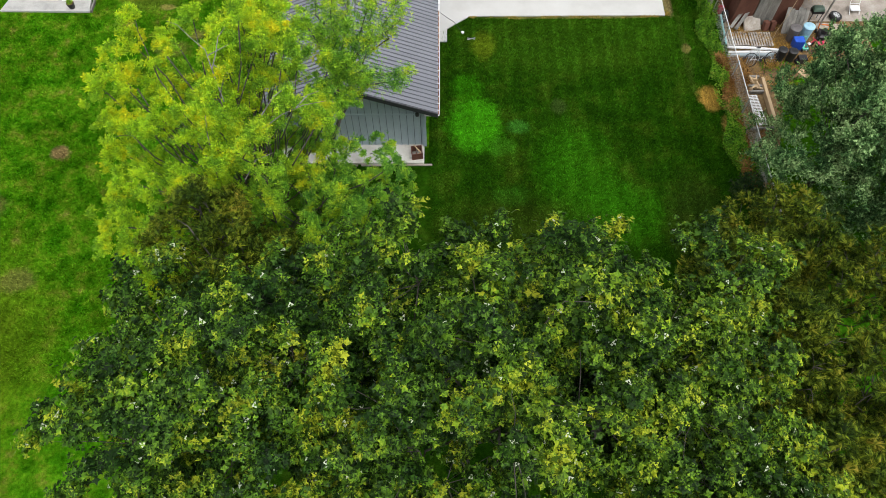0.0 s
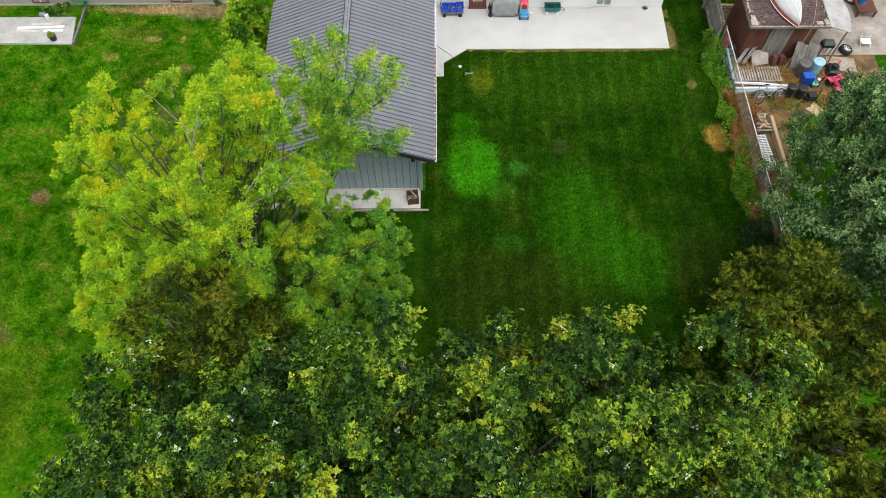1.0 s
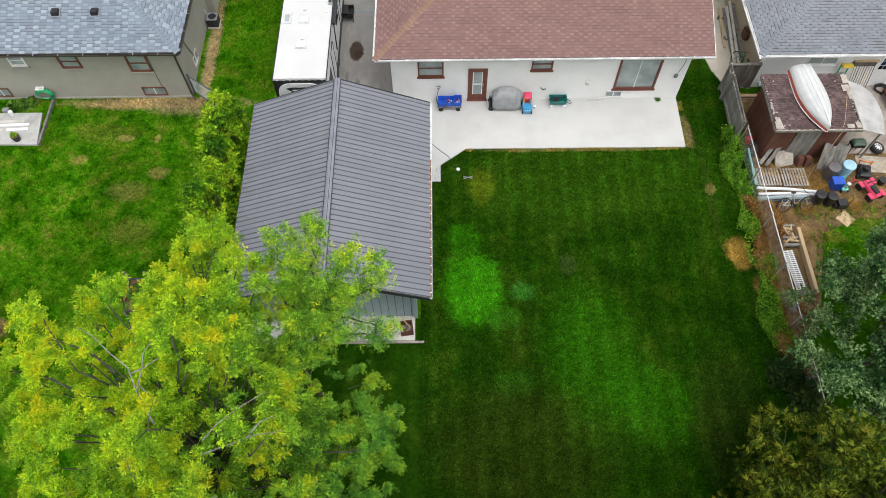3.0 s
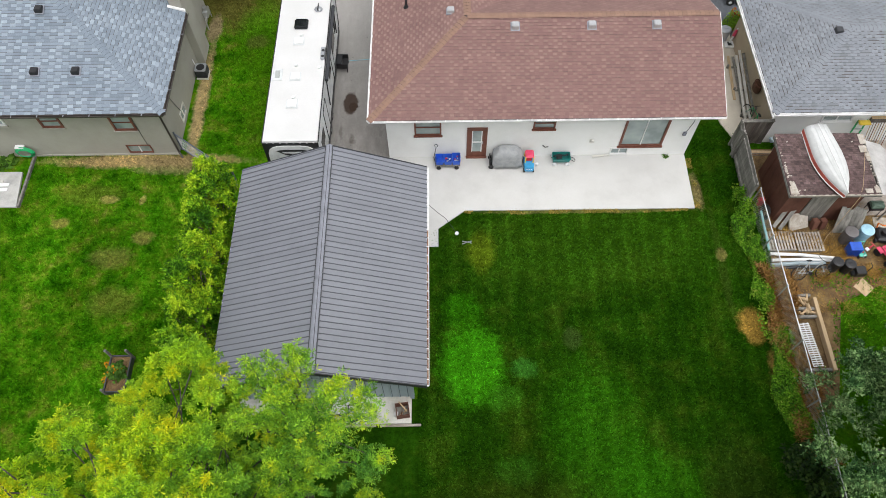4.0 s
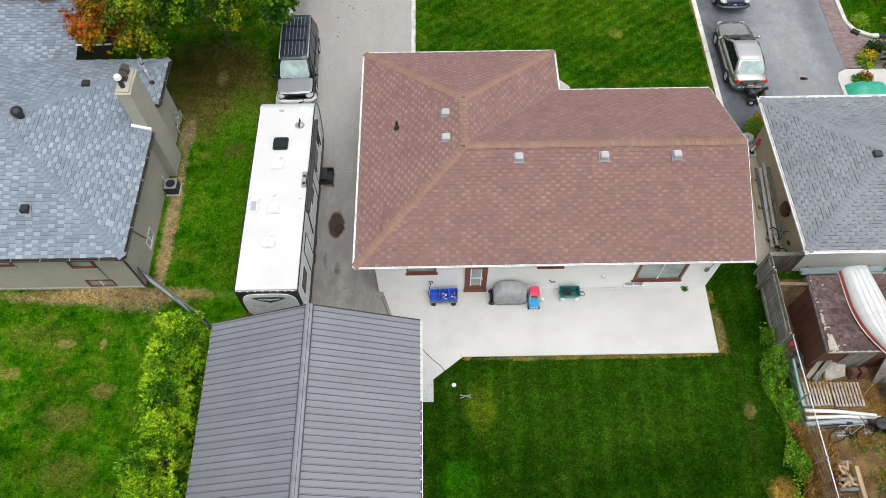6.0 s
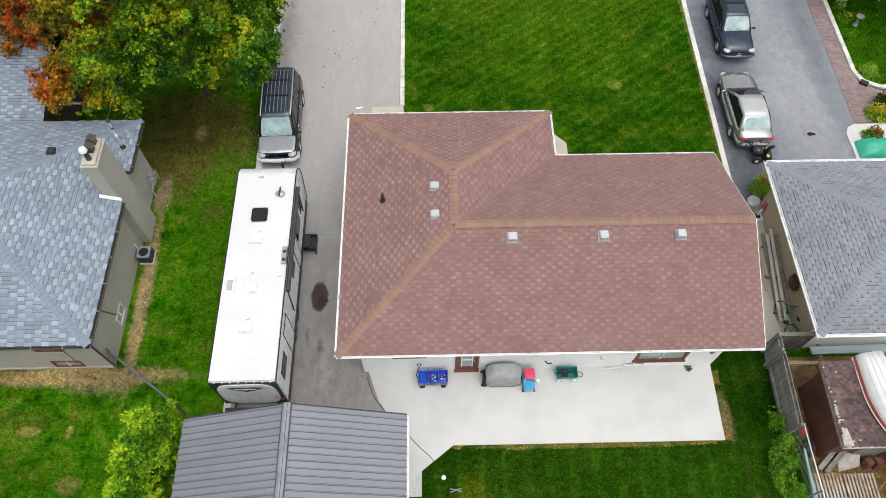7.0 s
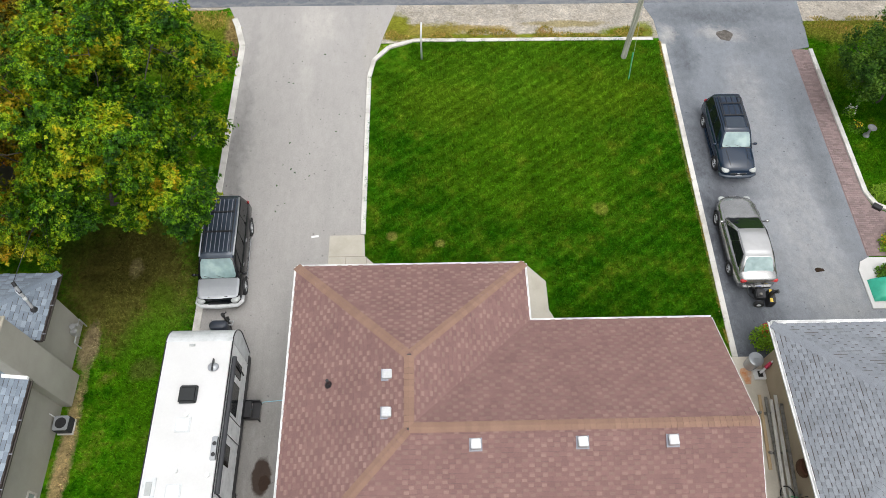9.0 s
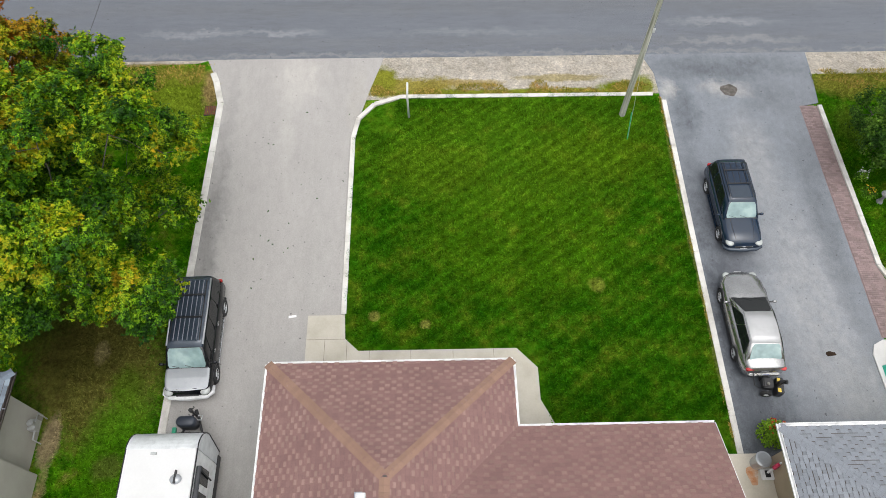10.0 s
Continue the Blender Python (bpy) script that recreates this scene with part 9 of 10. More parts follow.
g.f = [(j * (nx + 1) + i, j * (nx + 1) + i + 1, (j + 1) * (nx + 1) + i + 1, (j + 1) * (nx + 1) + i) for j in range(ny) for i in range(nx)]
part("sheet", g, plain("green_tarpaulin", (0.03, 0.36, 0.24), 0.45), tarp, smooth=True)
tre = thing("trellis", "dark timber trellis fence beside the planting", "trellis", (23.4, 48.75, 0))
for i in range(4):
    part("post", Geo().box(i * 0.6 - 0.05, -0.05, 0, i * 0.6 + 0.05, 0.05, 1.1), M_darkboards, tre)
for z in (0.35, 0.7, 1.0):
    part("rail", Geo().box(0, -0.03, z, 1.8, 0.03, z + 0.08), M_darkboards, tre)
rail = thing("porch_railing", "white porch railing with slanted balusters", "railing", (23.7, 47.2, -0.02), -35)
for i in range(7):
    part("baluster", Geo().box(i * 0.16, -0.02, 0.1, i * 0.16 + 0.05, 0.02, 0.9), M_white, rail)
for z in (0.08, 0.9):
    part("rail", Geo().box(-0.05, -0.04, z, 1.1, 0.04, z + 0.06), M_white, rail)
M_greystone = surface("grey_stone", [(0.13, 0.135, 0.13), (0.2, 0.205, 0.2), (0.28, 0.285, 0.28)], scale=5, fine=25, grain=0.25, rough=0.9)
bb = thing("bird_bath", "grey stone bird bath on the lawn", "bird bath", (24.1, 55.25, 0.006))
part("pedestal", Geo().loft([[(r * math.cos(t), r * math.sin(t), z) for t in [2 * math.pi * i / 14 for i in range(14)]] for z, r in ((0, 0.18), (0.08, 0.16), (0.14, 0.09), (0.55, 0.06), (0.62, 0.1))]), M_greystone, bb)
part("bowl", Geo().loft([[(r * math.cos(t), r * math.sin(t), z) for t in [2 * math.pi * i / 20 for i in range(20)]] for z, r in ((0.6, 0.1), (0.66, 0.22), (0.7, 0.25), (0.7, 0.21), (0.65, 0.08))]), M_greystone, bb)
bb.scale = (0.85, 0.85, 0.85)
for k, (x, y) in enumerate(((23.25, 51.15), (24.6, 50.85), (26.0, 50.8))):
    single("edging_block", Geo().box(-0.2, -0.13, 0, 0.2, 0.13, 0.16), M_black, "black square block set in the bed edging", "edging block", bevel=0.02, group="black edging blocks").matrix_basis = pose(x, y, 0.0, 0, 0, -38 if k == 0 else 5)

# ---------------------------------------------------------------- plants
def scatter(name, tv, tf, pos, nrm, size, rng, spin=None):
    """One mesh of many copies of a small triangle template; its z axis turns to nrm."""
    tv, tf = np.asarray(tv, float), np.asarray(tf, int)
    n = len(pos)
    nrm = nrm / np.maximum(np.linalg.norm(nrm, axis=1, keepdims=True), 1e-6)
    ref = rng.normal(size=(n, 3)) if spin is None else spin
    xa = ref - (ref * nrm).sum(1, keepdims=True) * nrm
    xa /= np.maximum(np.linalg.norm(xa, axis=1, keepdims=True), 1e-6)
    ya = np.cross(nrm, xa)
    basis = np.stack([xa, ya, nrm], 2)
    v = (np.einsum("nij,kj->nki", basis, tv) * np.asarray(size)[:, None, None] + pos[:, None, :]).reshape(-1, 3)
    f = (tf[None] + (np.arange(n) * len(tv))[:, None, None]).reshape(-1, 3)
    me = bpy.data.meshes.new(name)
    me.vertices.add(len(v))
    me.vertices.foreach_set("co", v.astype(np.float32).ravel())
    me.loops.add(f.size)
    me.loops.foreach_set("vertex_index", f.astype(np.int32).ravel())
    me.polygons.add(len(f))
    me.polygons.foreach_set("loop_start", np.arange(0, f.size, 3, dtype=np.int32))
    me.polygons.foreach_set("loop_total", np.full(len(f), 3, dtype=np.int32))
    me.update(calc_edges=True)
    return me


LEAF_V = [(0, 0, 0), (-0.5, 0.3, 0.10), (-0.3, 0.62, 0.04), (0, 1, -0.08), (0.3, 0.62, 0.04), (0.5, 0.3, 0.10)]
LEAF_F = [(0, 2, 1), (0, 3, 2), (0, 4, 3), (0, 5, 4)]


# a three-lobed leaf, its side lobes folded down
MAPLE = ([(-0.36, 0.2, 0.02), (0.36, 0.2, 0.02), (0, 0.95, -0.1), (0.05, 0, 0.03), (-0.05, 0.62, 0.03), (-0.52, 0.45, -0.12), (-0.05, 0, 0.03), (0.52, 0.45, -0.12), (0.05, 0.62, 0.03)],
         [(0, 1, 2), (3, 4, 5), (6, 7, 8)])


def burst(n, length, width, lift, seed, puff=False):
    """A tuft of needles from one point, opening round the z axis."""
    rng = np.random.default_rng(seed)
    v, f = [], []
    for i in range(n):
        a, e = 2 * math.pi * (i + rng.random()) / n, lift + rng.normal() * 0.25
        d = np.array([math.cos(a) * math.cos(e), math.sin(a) * math.cos(e), math.sin(e)])
        s = np.cross(d, rng.normal(size=3))
        s *= width / np.linalg.norm(s)
        tip = d * length * (0.75 + 0.4 * rng.random())
        if puff:
            v = v or [(0, 0, 0)]
            k = len(v)
            v += [tuple(tip * 0.82 - s), tuple(tip + s * 0.4)]
            f.append((0, k, k + 1))
        else:
            k = len(v)
            v += [tuple(-s), tuple(s), tuple(tip)]
            f.append((k, k + 1, k + 2))
    return v, f


def frond(seed):
    """A flat fan of scale-leaved twigs, drooping at the tip."""
    rng = np.random.default_rng(seed)
    v, f = [], []
    for i in range(7):
        a = (i - 3) / 3 * 1.0
        l = 1.0 - 0.45 * abs(a)
        root = (0, 0.12 * i / 7, 0)
        tip = (math.sin(a) * l * 0.8, 0.1 + math.cos(a) * l, -0.15 * l + rng.normal() * 0.08)
        s = 0.09
        k = len(v)
        v += [(root[0] - s * math.cos(a), root[1] + s * math.sin(a), 0), (root[0] + s * math.cos(a), root[1] - s * math.sin(a), 0.02), tip]
        f.append((k, k + 1, k + 2))
    return v, f


def brush(seed):
    """A spruce twig: needles all round a short axis along y."""
    rng = np.random.default_rng(seed)
    v, f = [], []
    for i in range(8):
        y = i / 8
        a = i * 2.4
        d = np.array([math.cos(a), 0.8, math.sin(a)]) * 0.28
        s = np.array([-math.sin(a), 0, math.cos(a)]) * 0.12
        p = np.array([0, y, -0.08 * y])
        k = len(v)
        v += [tuple(p - s), tuple(p + s), tuple(p + d)]
        f.append((k, k + 1, k + 2))
    return v, f


def branch(g, p, q, r0, r1, rng, sag=0.0, n=5, steps=5):
    p, q = np.asarray(p, float), np.asarray(q, float)
    pts = []
    for i in range(steps):
        t = i / (steps - 1)
        w = p + (q - p) * t + np.array([0, 0, sag * math.sin(math.pi * t)])
        if 0 < i < steps - 1:
            w = w + rng.normal(size=3) * 0.06 * np.linalg.norm(q - p) * 0.5
        pts.append(tuple(w))
    g.tube(pts, [r0 + (r1 - r0) * i / (steps - 1) for i in range(steps)], n)
    return pts


def uneven(d, seed, freq=1.6, amount=0.3):
    return np.array([1 + amount * 1.6 * noise.noise((x * freq + seed * 7.1, y * freq, z * freq)) for x, y, z in d])


def broadleaf(name, x, y, h, r, base, clumps, per, size, material, seed, label, clump_r=0.42, lean=(0, 0), amount=0.3, squash=1.0, template=None, shoots=4, cone=0.0,
              lobes=26, lobe_r=0.42, core=0.66, flat=0.8, sharp=0.5, category="tree", limb=0.6, inner=0.25, up=0.6):
    """A crown of rounded boughs: limbs run to the boughs, shoots to the clumps on each bough's outside, leaves round the shoots."""
    rng = np.random.default_rng(seed)
    tree = thing(name, label, category, (x, y, 0))
    zc, rz = (h + base) / 2, (h - base) / 2
    i = np.arange(lobes) + 0.5
    dz = 1 - 1.75 * i / lobes
    ang = i * 2.39996 + rng.random(lobes) * 0.7
    ld = np.stack([np.sqrt(1 - dz ** 2) * np.cos(ang), np.sqrt(1 - dz ** 2) * np.sin(ang), dz], 1)
    deep = np.where(rng.random(lobes) < inner, 0.6, 1.0)
    lc = ld * (deep * core * uneven(ld, seed, 1.5, amount) * (0.88 + 0.24 * rng.random(lobes)))[:, None] * np.array([r, r, rz]) + np.array([0, 0, zc])
    lr = lobe_r * r * (0.75 + 0.5 * rng.random(lobes))
    # a few boughs round the leader fill the middle
    mid = np.arange(max(5, lobes // 8))
    axis = np.stack([rng.normal(size=len(mid)) * 0.12 * r, rng.normal(size=len(mid)) * 0.12 * r, base + (h - base) * (0.45 + 0.42 * mid / len(mid))], 1)
    lc, ld = np.concatenate([lc, axis]), np.concatenate([ld, np.tile([0, 0, 1.0], (len(mid), 1))])
    lr = np.concatenate([lr, np.full(len(mid), lobe_r * r * 1.1)])
    own_l = rng.choice(len(lr), clumps, p=lr ** 2 / (lr ** 2).sum())
    d = rng.normal(size=(clumps, 3)) + ld[own_l] * 0.9 + np.array([0, 0, up])
    d /= np.linalg.norm(d, axis=1, keepdims=True)
    c = lc[own_l] + d * (lr[own_l] * (0.55 + 0.5 * rng.random(clumps)))[:, None] * np.array([1, 1, flat])

    def shape(q):
        q = q.copy()
        if cone:
            q[:, :2] *= (1 + cone * (0.5 - (q[:, 2:3] - base) / (h - base)))
        q[:, 1] *= squash
        q[:, :2] += np.array(lean) * ((q[:, 2:3] - base) / (h - base))
        q[:, 2] = np.maximum(q[:, 2], 0.1)
        return q

    c, lc = shape(c), shape(lc)
    top = np.array([lean[0] * 0.6, lean[1] * 0.6, h * 0.72])
    g = Geo()
    branch(g, (0, 0, -0.1), top, 0.022 * h * limb, 0.05, rng, n=9, steps=7)
    part("trunk", g, M_bark, tree, smooth=True)
    for e in lc[: lobes // 2]:
        t = np.clip(e[2] / h - 0.3, 0.15, 0.85)
        g = Geo()
        branch(g, top * t, e, 0.0055 * h * limb, 0.018, rng, -0.2, 6, 6)
        part("limb", g, M_bark, tree, smooth=True)
    g = Geo()
    for k in range(0, len(c), max(1, len(c) // 130)):
        branch(g, lc[own_l[k]], c[k], 0.016, 0.005, rng, 0.05, 3, 3)
    part("twig", g, M_bark, tree)["kind"] = "stuff"
    m = len(c) * per
    own = np.repeat(np.arange(len(c)), per)
    way = d[:, None, :] * 0.7 + np.array([0, 0, 0.45]) + rng.normal(size=(len(c), shoots, 3)) * 0.55
    way /= np.linalg.norm(way, axis=2, keepdims=True)
    pick = way[own, rng.integers(0, shoots, m)]
    off = pick * (rng.random((m, 1)) ** 0.8) * clump_r * 1.2 + rng.normal(size=(m, 3)) * clump_r * 0.22
    pos = c[own] + off
    pos[:, 2] = np.maximum(pos[:, 2], 0.04)
    out = d[own] * 0.3 + off / clump_r * 0.45 + np.array([0, 0, 0.7]) + rng.normal(size=(m, 3)) * sharp
    crown = part("crown", scatter("crown", *(template or MAPLE), pos, out, size * (0.6 + 0.8 * rng.random(m)), rng), material, tree)
    crown["kind"] = "stuff"
    return tree


TUFT = burst(9, 1.0, 0.15, 0.75, 3, True)
FROND = frond(4)
BRUSH = brush(5)
SPIKE = ([(p[0], -p[2], p[1]) for p in BRUSH[0]], BRUSH[1])
SPRAY = ([(p[0], p[1] * 0.8, p[2] + p[1] * 0.6) for p in FROND[0]], FROND[1])
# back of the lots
broadleaf("maple_tree", -3.9, 10.4, 13.2, 4.3, 2.5, 430, 108, 0.163, M_maple, 101, "dense green maple with a few scattered pale leaves")
broadleaf("maple_tree", 1.6, 10.9, 14.9, 4.3, 2.5, 450, 108, 0.163, M_maple, 102, "tall green maple with top leaves painted sunlit yellow-green")
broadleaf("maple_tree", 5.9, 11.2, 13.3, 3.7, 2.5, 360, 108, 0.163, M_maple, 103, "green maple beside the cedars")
broadleaf("maple_tree", 8.2, 7.2, 11.5, 3.8, 2.5, 270, 108, 0.163, M_maple, 104, "green maple with sunlit yellow-green painted into its upper leaves")
pine = broadleaf("pine_tree", -6.3, 18.8, 13.6, 5.5, 0.4, 2300, 24, 0.108, M_pine, 111, "bushy white pine with yellow and green needle tufts", clump_r=0.17, amount=0.2, template=TUFT, shoots=4, cone=0.62, lobes=190, lobe_r=0.13, core=0.8, flat=0.75, limb=0.4, inner=0.35, up=1.1, lean=(1.1, 0.6))
# bare grey branches that stand out of the pine's crown
M_deadwood = surface("bare_grey_wood", [(0.14, 0.125, 0.115), (0.24, 0.22, 0.21), (0.34, 0.32, 0.3)], scale=5, fine=30, grain=0.3, rough=0.95)
for pts in ([(1.3, -0.9, 11.6), (1.1, -0.4, 12.3), (0.95, 0.0, 12.6), (0.6, 0.25, 12.75), (0.2, 0.6, 12.9), (-0.1, 0.75, 12.9)], [(1.1, -0.4, 12.3), (1.25, -0.1, 12.6), (1.3, 0.25, 12.8), (1.5, 0.45, 12.95)], [(1.0, -0.1, 12.5), (1.3, 0.0, 12.6), (1.55, 0.2, 12.6)], [(1.15, -0.3, 12.35), (1.4, -0.5, 12.4), (1.6, -0.65, 12.4)],
            [(2.3, -1.2, 11.4), (2.7, -1.0, 11.9), (3.2, -0.7, 12.1), (3.7, -0.4, 12.15)], [(2.2, -1.4, 11.0), (2.9, -1.35, 11.6), (3.5, -1.2, 11.8), (4.1, -1.15, 11.9)], [(3.3, -1.25, 11.75), (3.6, -0.95, 11.9), (3.9, -0.85, 11.95)], [(0.9, -1.9, 11.0), (1.0, -1.9, 11.6), (1.05, -1.7, 12.0)], [(1.8, -2.6, 10.4), (2.2, -2.4, 11.0), (2.7, -2.3, 11.2)]):
    part("bare_branch", Geo().tube(pts, [0.017 - 0.011 * k / (len(pts) - 1) for k in range(len(pts))], 5), M_deadwood, pine, "bare grey branch")
def plumes(name, label, foot, tips, seed):
    """A pine leader on an added trunk: upright shoots, each clothed with tufts towards its tip."""
    rng = np.random.default_rng(seed)
    tree = thing(name, label, "tree", (*foot, 0))
    top = np.array([0.9, 1.4, 8.6])
    g = Geo()
    branch(g, (0, 0, -0.1), top, 0.12, 0.06, rng, n=8, steps=7)
    part("trunk", g, M_bark, tree, smooth=True)
    pos, nrm = [], []
    for tip in tips:
        e = np.array(tip) - np.array([*foot, 0])
        start = top + (e - top) * np.array([0.25, 0.25, 0.0]) + np.array([0, 0, (e[2] - top[2]) * 0.1])
        g = Geo()
        pts = branch(g, start, e, 0.035, 0.01, rng, -0.15, 5, 7)
        part("limb", g, M_bark, tree, smooth=True)
        p = np.array(pts)
        n = 190
        f = (1 - rng.random(n) ** 1.5 * 0.85) * (len(p) - 1)
        k = np.minimum(f.astype(int), len(p) - 2)
        q = p[k] + (p[k + 1] - p[k]) * (f - k)[:, None]
        wide = 0.1 + 0.16 * (1 - f / (len(p) - 1))
        off = rng.normal(size=(n, 3)) * wide[:, None]
        pos.append(q + off)
        nrm.append(off + np.array([0, 0, 0.35]))
    pos, nrm = np.concatenate(pos), np.concatenate(nrm)
    part("crown", scatter("crown", *TUFT, pos, nrm, 0.11 * (0.7 + 0.6 * rng.random(len(pos))), rng), M_pine, tree)["kind"] = "stuff"
    return tree


PLUME_TIPS = [(-3.1, 22.6, 11.5), (-2.75, 22.65, 11.3), (-2.05, 22.75, 11.8), (-1.88, 22.6, 11.7), (-1.35, 21.9, 11.5), (-1.0, 22.1, 11.6), (-0.5, 21.9, 11.5), (-0.2, 21.45, 11.6), (-3.3, 21.3, 11.4), (-1.9, 21.4, 11.2), (-2.4, 21.8, 11.6), (-1.2, 21.2, 11.0), (-0.15, 20.9, 9.6), (-0.5, 20.6, 9.4), (-2.9, 21.6, 10.6), (-2.0, 20.8, 10.2), (-1.4, 20.6, 9.6), (-2.6, 20.6, 10.6)]
# the large pine's leader over the garage, stood on an added trunk
plumes("pine_tree", "leader of the large pine with upswept open shoots beside the garage", (-3.6, 20.4), PLUME_TIPS, 114)
# fills out the large pine's lower east side with an added small tree
broadleaf("pine_tree", -2.9, 18.3, 8.2, 2.5, 0.3, 480, 28, 0.108, M_pine, 113, "lower green foliage of the large pine, added as a small tree", clump_r=0.17, amount=0.2, template=TUFT, shoots=5, cone=0.5, lobes=60, lobe_r=0.2, core=0.85, flat=0.7, limb=0.4, inner=0.3, up=0.9)
broadleaf("cedar_tree", -5.3, 14.8, 12.3, 2.4, 0.5, 240, 56, 0.19, M_cedar, 112, "bronzed olive cedar among the maples", clump_r=0.34, template=SPRAY, shoots=4, cone=0.8, amount=0.2, lobes=40, lobe_r=0.3, core=0.75)
for i, (cx, cy, ch) in enumerate([(11.8, 16.4, 5.8), (13.4, 18.2, 5.4), (14.6, 15.6, 7.4), (12.3, 13.4, 7.0), (14.3, 11.4, 7.6), (12.0, 9.6, 6.6)]):
    broadleaf("cedar_tree", cx, cy, ch, 2.2, 0.2, 180, 31, 0.245, M_cedar, 120 + i, "olive-brown cedar in the boundary row", clump_r=0.36, template=SPRAY, shoots=4, cone=0.6, amount=0.25, lobes=34, lobe_r=0.32, core=0.75)
broadleaf("spruce_tree", 17.1, 23.0, 9.2, 3.4, 0.2, 540, 52, 0.22, M_spruce, 130, "blue-green spruce with dense drooping branches", clump_r=0.36, template=SPIKE, shoots=6, cone=0.7, amount=0.2, lobes=60, lobe_r=0.22, core=0.82, flat=0.7)
broadleaf("spruce_tree", 19.6, 20.0, 8.6, 3.1, 0.2, 400, 50, 0.22, M_spruce, 131, "blue-green spruce beside another", clump_r=0.36, template=SPIKE, shoots=6, cone=0.8, amount=0.2, lobes=50, lobe_r=0.24, core=0.82, flat=0.7)
hedge0 = broadleaf("cedar_hedge_tree", -8.25, 26.4, 4.2, 0.92, 0.05, 170, 28, 0.145, M_hedge, 140, "bright green cedar in the row beside the garage", clump_r=0.22, template=SPRAY, shoots=4, cone=1.0, amount=0.2, lobes=30, lobe_r=0.3, core=0.74, category="hedge")
hedge0["group"] = "cedar row beside the garage"
for i, (dx, dy, s) in enumerate([(0.0, 1.35, 0.96), (-0.1, 2.6, 1.04), (0.05, 3.9, 0.94), (0.0, 5.1, 1.0), (-0.05, 6.4, 0.97), (0.0, 7.6, 0.9)]):
    copy_thing(hedge0, pose(-8.25 + dx, 26.4 + dy, 0, 0, 0, 57 * (i + 1)) @ Matrix.Scale(s, 4))
# front
broadleaf("maple_tree", -9.4, 51.0, 11.0, 5.0, 1.0, 760, 102, 0.167, M_frontmaple, 150, "green maple turning yellow over the driveway", lobes=48, lobe_r=0.28, core=0.8, flat=0.7, inner=0.45, limb=0.4)
broadleaf("maple_tree", -13.2, 56.8, 10.5, 5.0, 1.4, 640, 102, 0.167, M_frontmaple, 152, "maple with yellow and orange leaves by the street", lobes=42, lobe_r=0.28, core=0.8, flat=0.7, inner=0.4, limb=0.4)
broadleaf("maple_tree", -15.6, 52.9, 9.0, 3.6, 1.4, 340, 102, 0.167, M_frontmaple, 153, "orange and red maple beside the wing of the taupe house", lobes=34, lobe_r=0.3, core=0.78, flat=0.7, inner=0.4, limb=0.4)
broadleaf("garden_tree", 25.3, 57.3, 4.4, 2.6, 0.2, 260, 90, 0.11, M_gardentree, 151, "dark green rounded garden tree on the lawn", lobes=24, lobe_r=0.36)


# shrubs, flowers, weeds
def shrub(name, x, y, r, h, n, size, material, seed, label, category="shrub", z=0.0, flower=None, flowers=0, template=(LEAF_V, LEAF_F), upright=0.6, parent=None):
    rng = np.random.default_rng(seed)
    s = thing(name, label, category, (x, y, z))
    d = rng.normal(size=(n, 3))
    d /= np.linalg.norm(d, axis=1, keepdims=True)
    d[:, 2] = np.abs(d[:, 2])
    pos = d * (0.35 + 0.65 * rng.random(n) ** 0.5)[:, None] * uneven(d, seed, 2.2, 0.25)[:, None] * np.array([r, r, h])
    nr = d * 0.6 + np.array([0, 0, upright]) + rng.normal(size=(n, 3)) * 0.4
    crown = part("foliage", scatter("foliage", *template, pos, nr, size * (0.6 + 0.8 * rng.random(n)), rng), material, s)
    crown["kind"] = "stuff"
    g = Geo()
    for e in pos[:: max(1, n // 10)]:
        g.tube([(0, 0, 0), tuple(e * 0.6 + np.array([0, 0, 0.02])), tuple(e)], [0.012, 0.008, 0.004], 4)
    part("stem", g, M_bark, s)["kind"] = "stuff"
    if flowers:
        top = pos[np.argsort(-pos[:, 2] - rng.random(n) * h * 0.7)[:flowers]] * 1.04
        fl = part("blossom", scatter("blossom", *burst(7, 1.0, 0.45, 0.25, 9), top, np.tile([0, 0, 1.0], (len(top), 1)) + rng.normal(size=(len(top), 3)) * 0.3, 0.055 * (0.8 + 0.5 * rng.random(len(top))), rng), flower, s)
        fl["kind"] = "stuff"
    return s


BLADE = ([(-0.06, 0, 0), (0.06, 0, 0), (0.05, 0.35, 0.45), (-0.05, 0.35, 0.45), (0, 0.9, 0.55)], [(0, 1, 2), (0, 2, 3), (3, 2, 4)])
M_redflower = leaf("red_flowers", [(0.2, (0.5, 0.04, 0.02)), (0.6, (0.65, 0.1, 0.04))], 3.0)
M_yellowflower = leaf("yellow_flowers", [(0.2, (0.6, 0.38, 0.02)), (0.6, (0.75, 0.55, 0.04))], 3.0)
M_orangeflower = leaf("orange_flowers", [(0.2, (0.75, 0.3, 0.01)), (0.6, (0.8, 0.42, 0.02))], 3.0)
M_whiteflower = leaf("white_flowers", [(0.2, (0.7, 0.7, 0.66)), (0.6, (0.78, 0.78, 0.75))], 3.0)
M_lime = leaf("lime_green_leaf", [(0.2, (0.13, 0.27, 0.02)), (0.6, (0.24, 0.4, 0.03))], 3.0)
shrub("flowering_shrub", 16.5, 44.9, 0.55, 0.95, 1500, 0.065, M_lime, 201, "loose yellow-green shrub with orange-red flowers", flower=M_redflower, flowers=36)
shrub("flower_clump", 22.55, 47.75, 0.5, 0.5, 600, 0.1, M_shrub, 202, "low clump of red and orange flowers", "flowers", 0.06, M_redflower, 60)
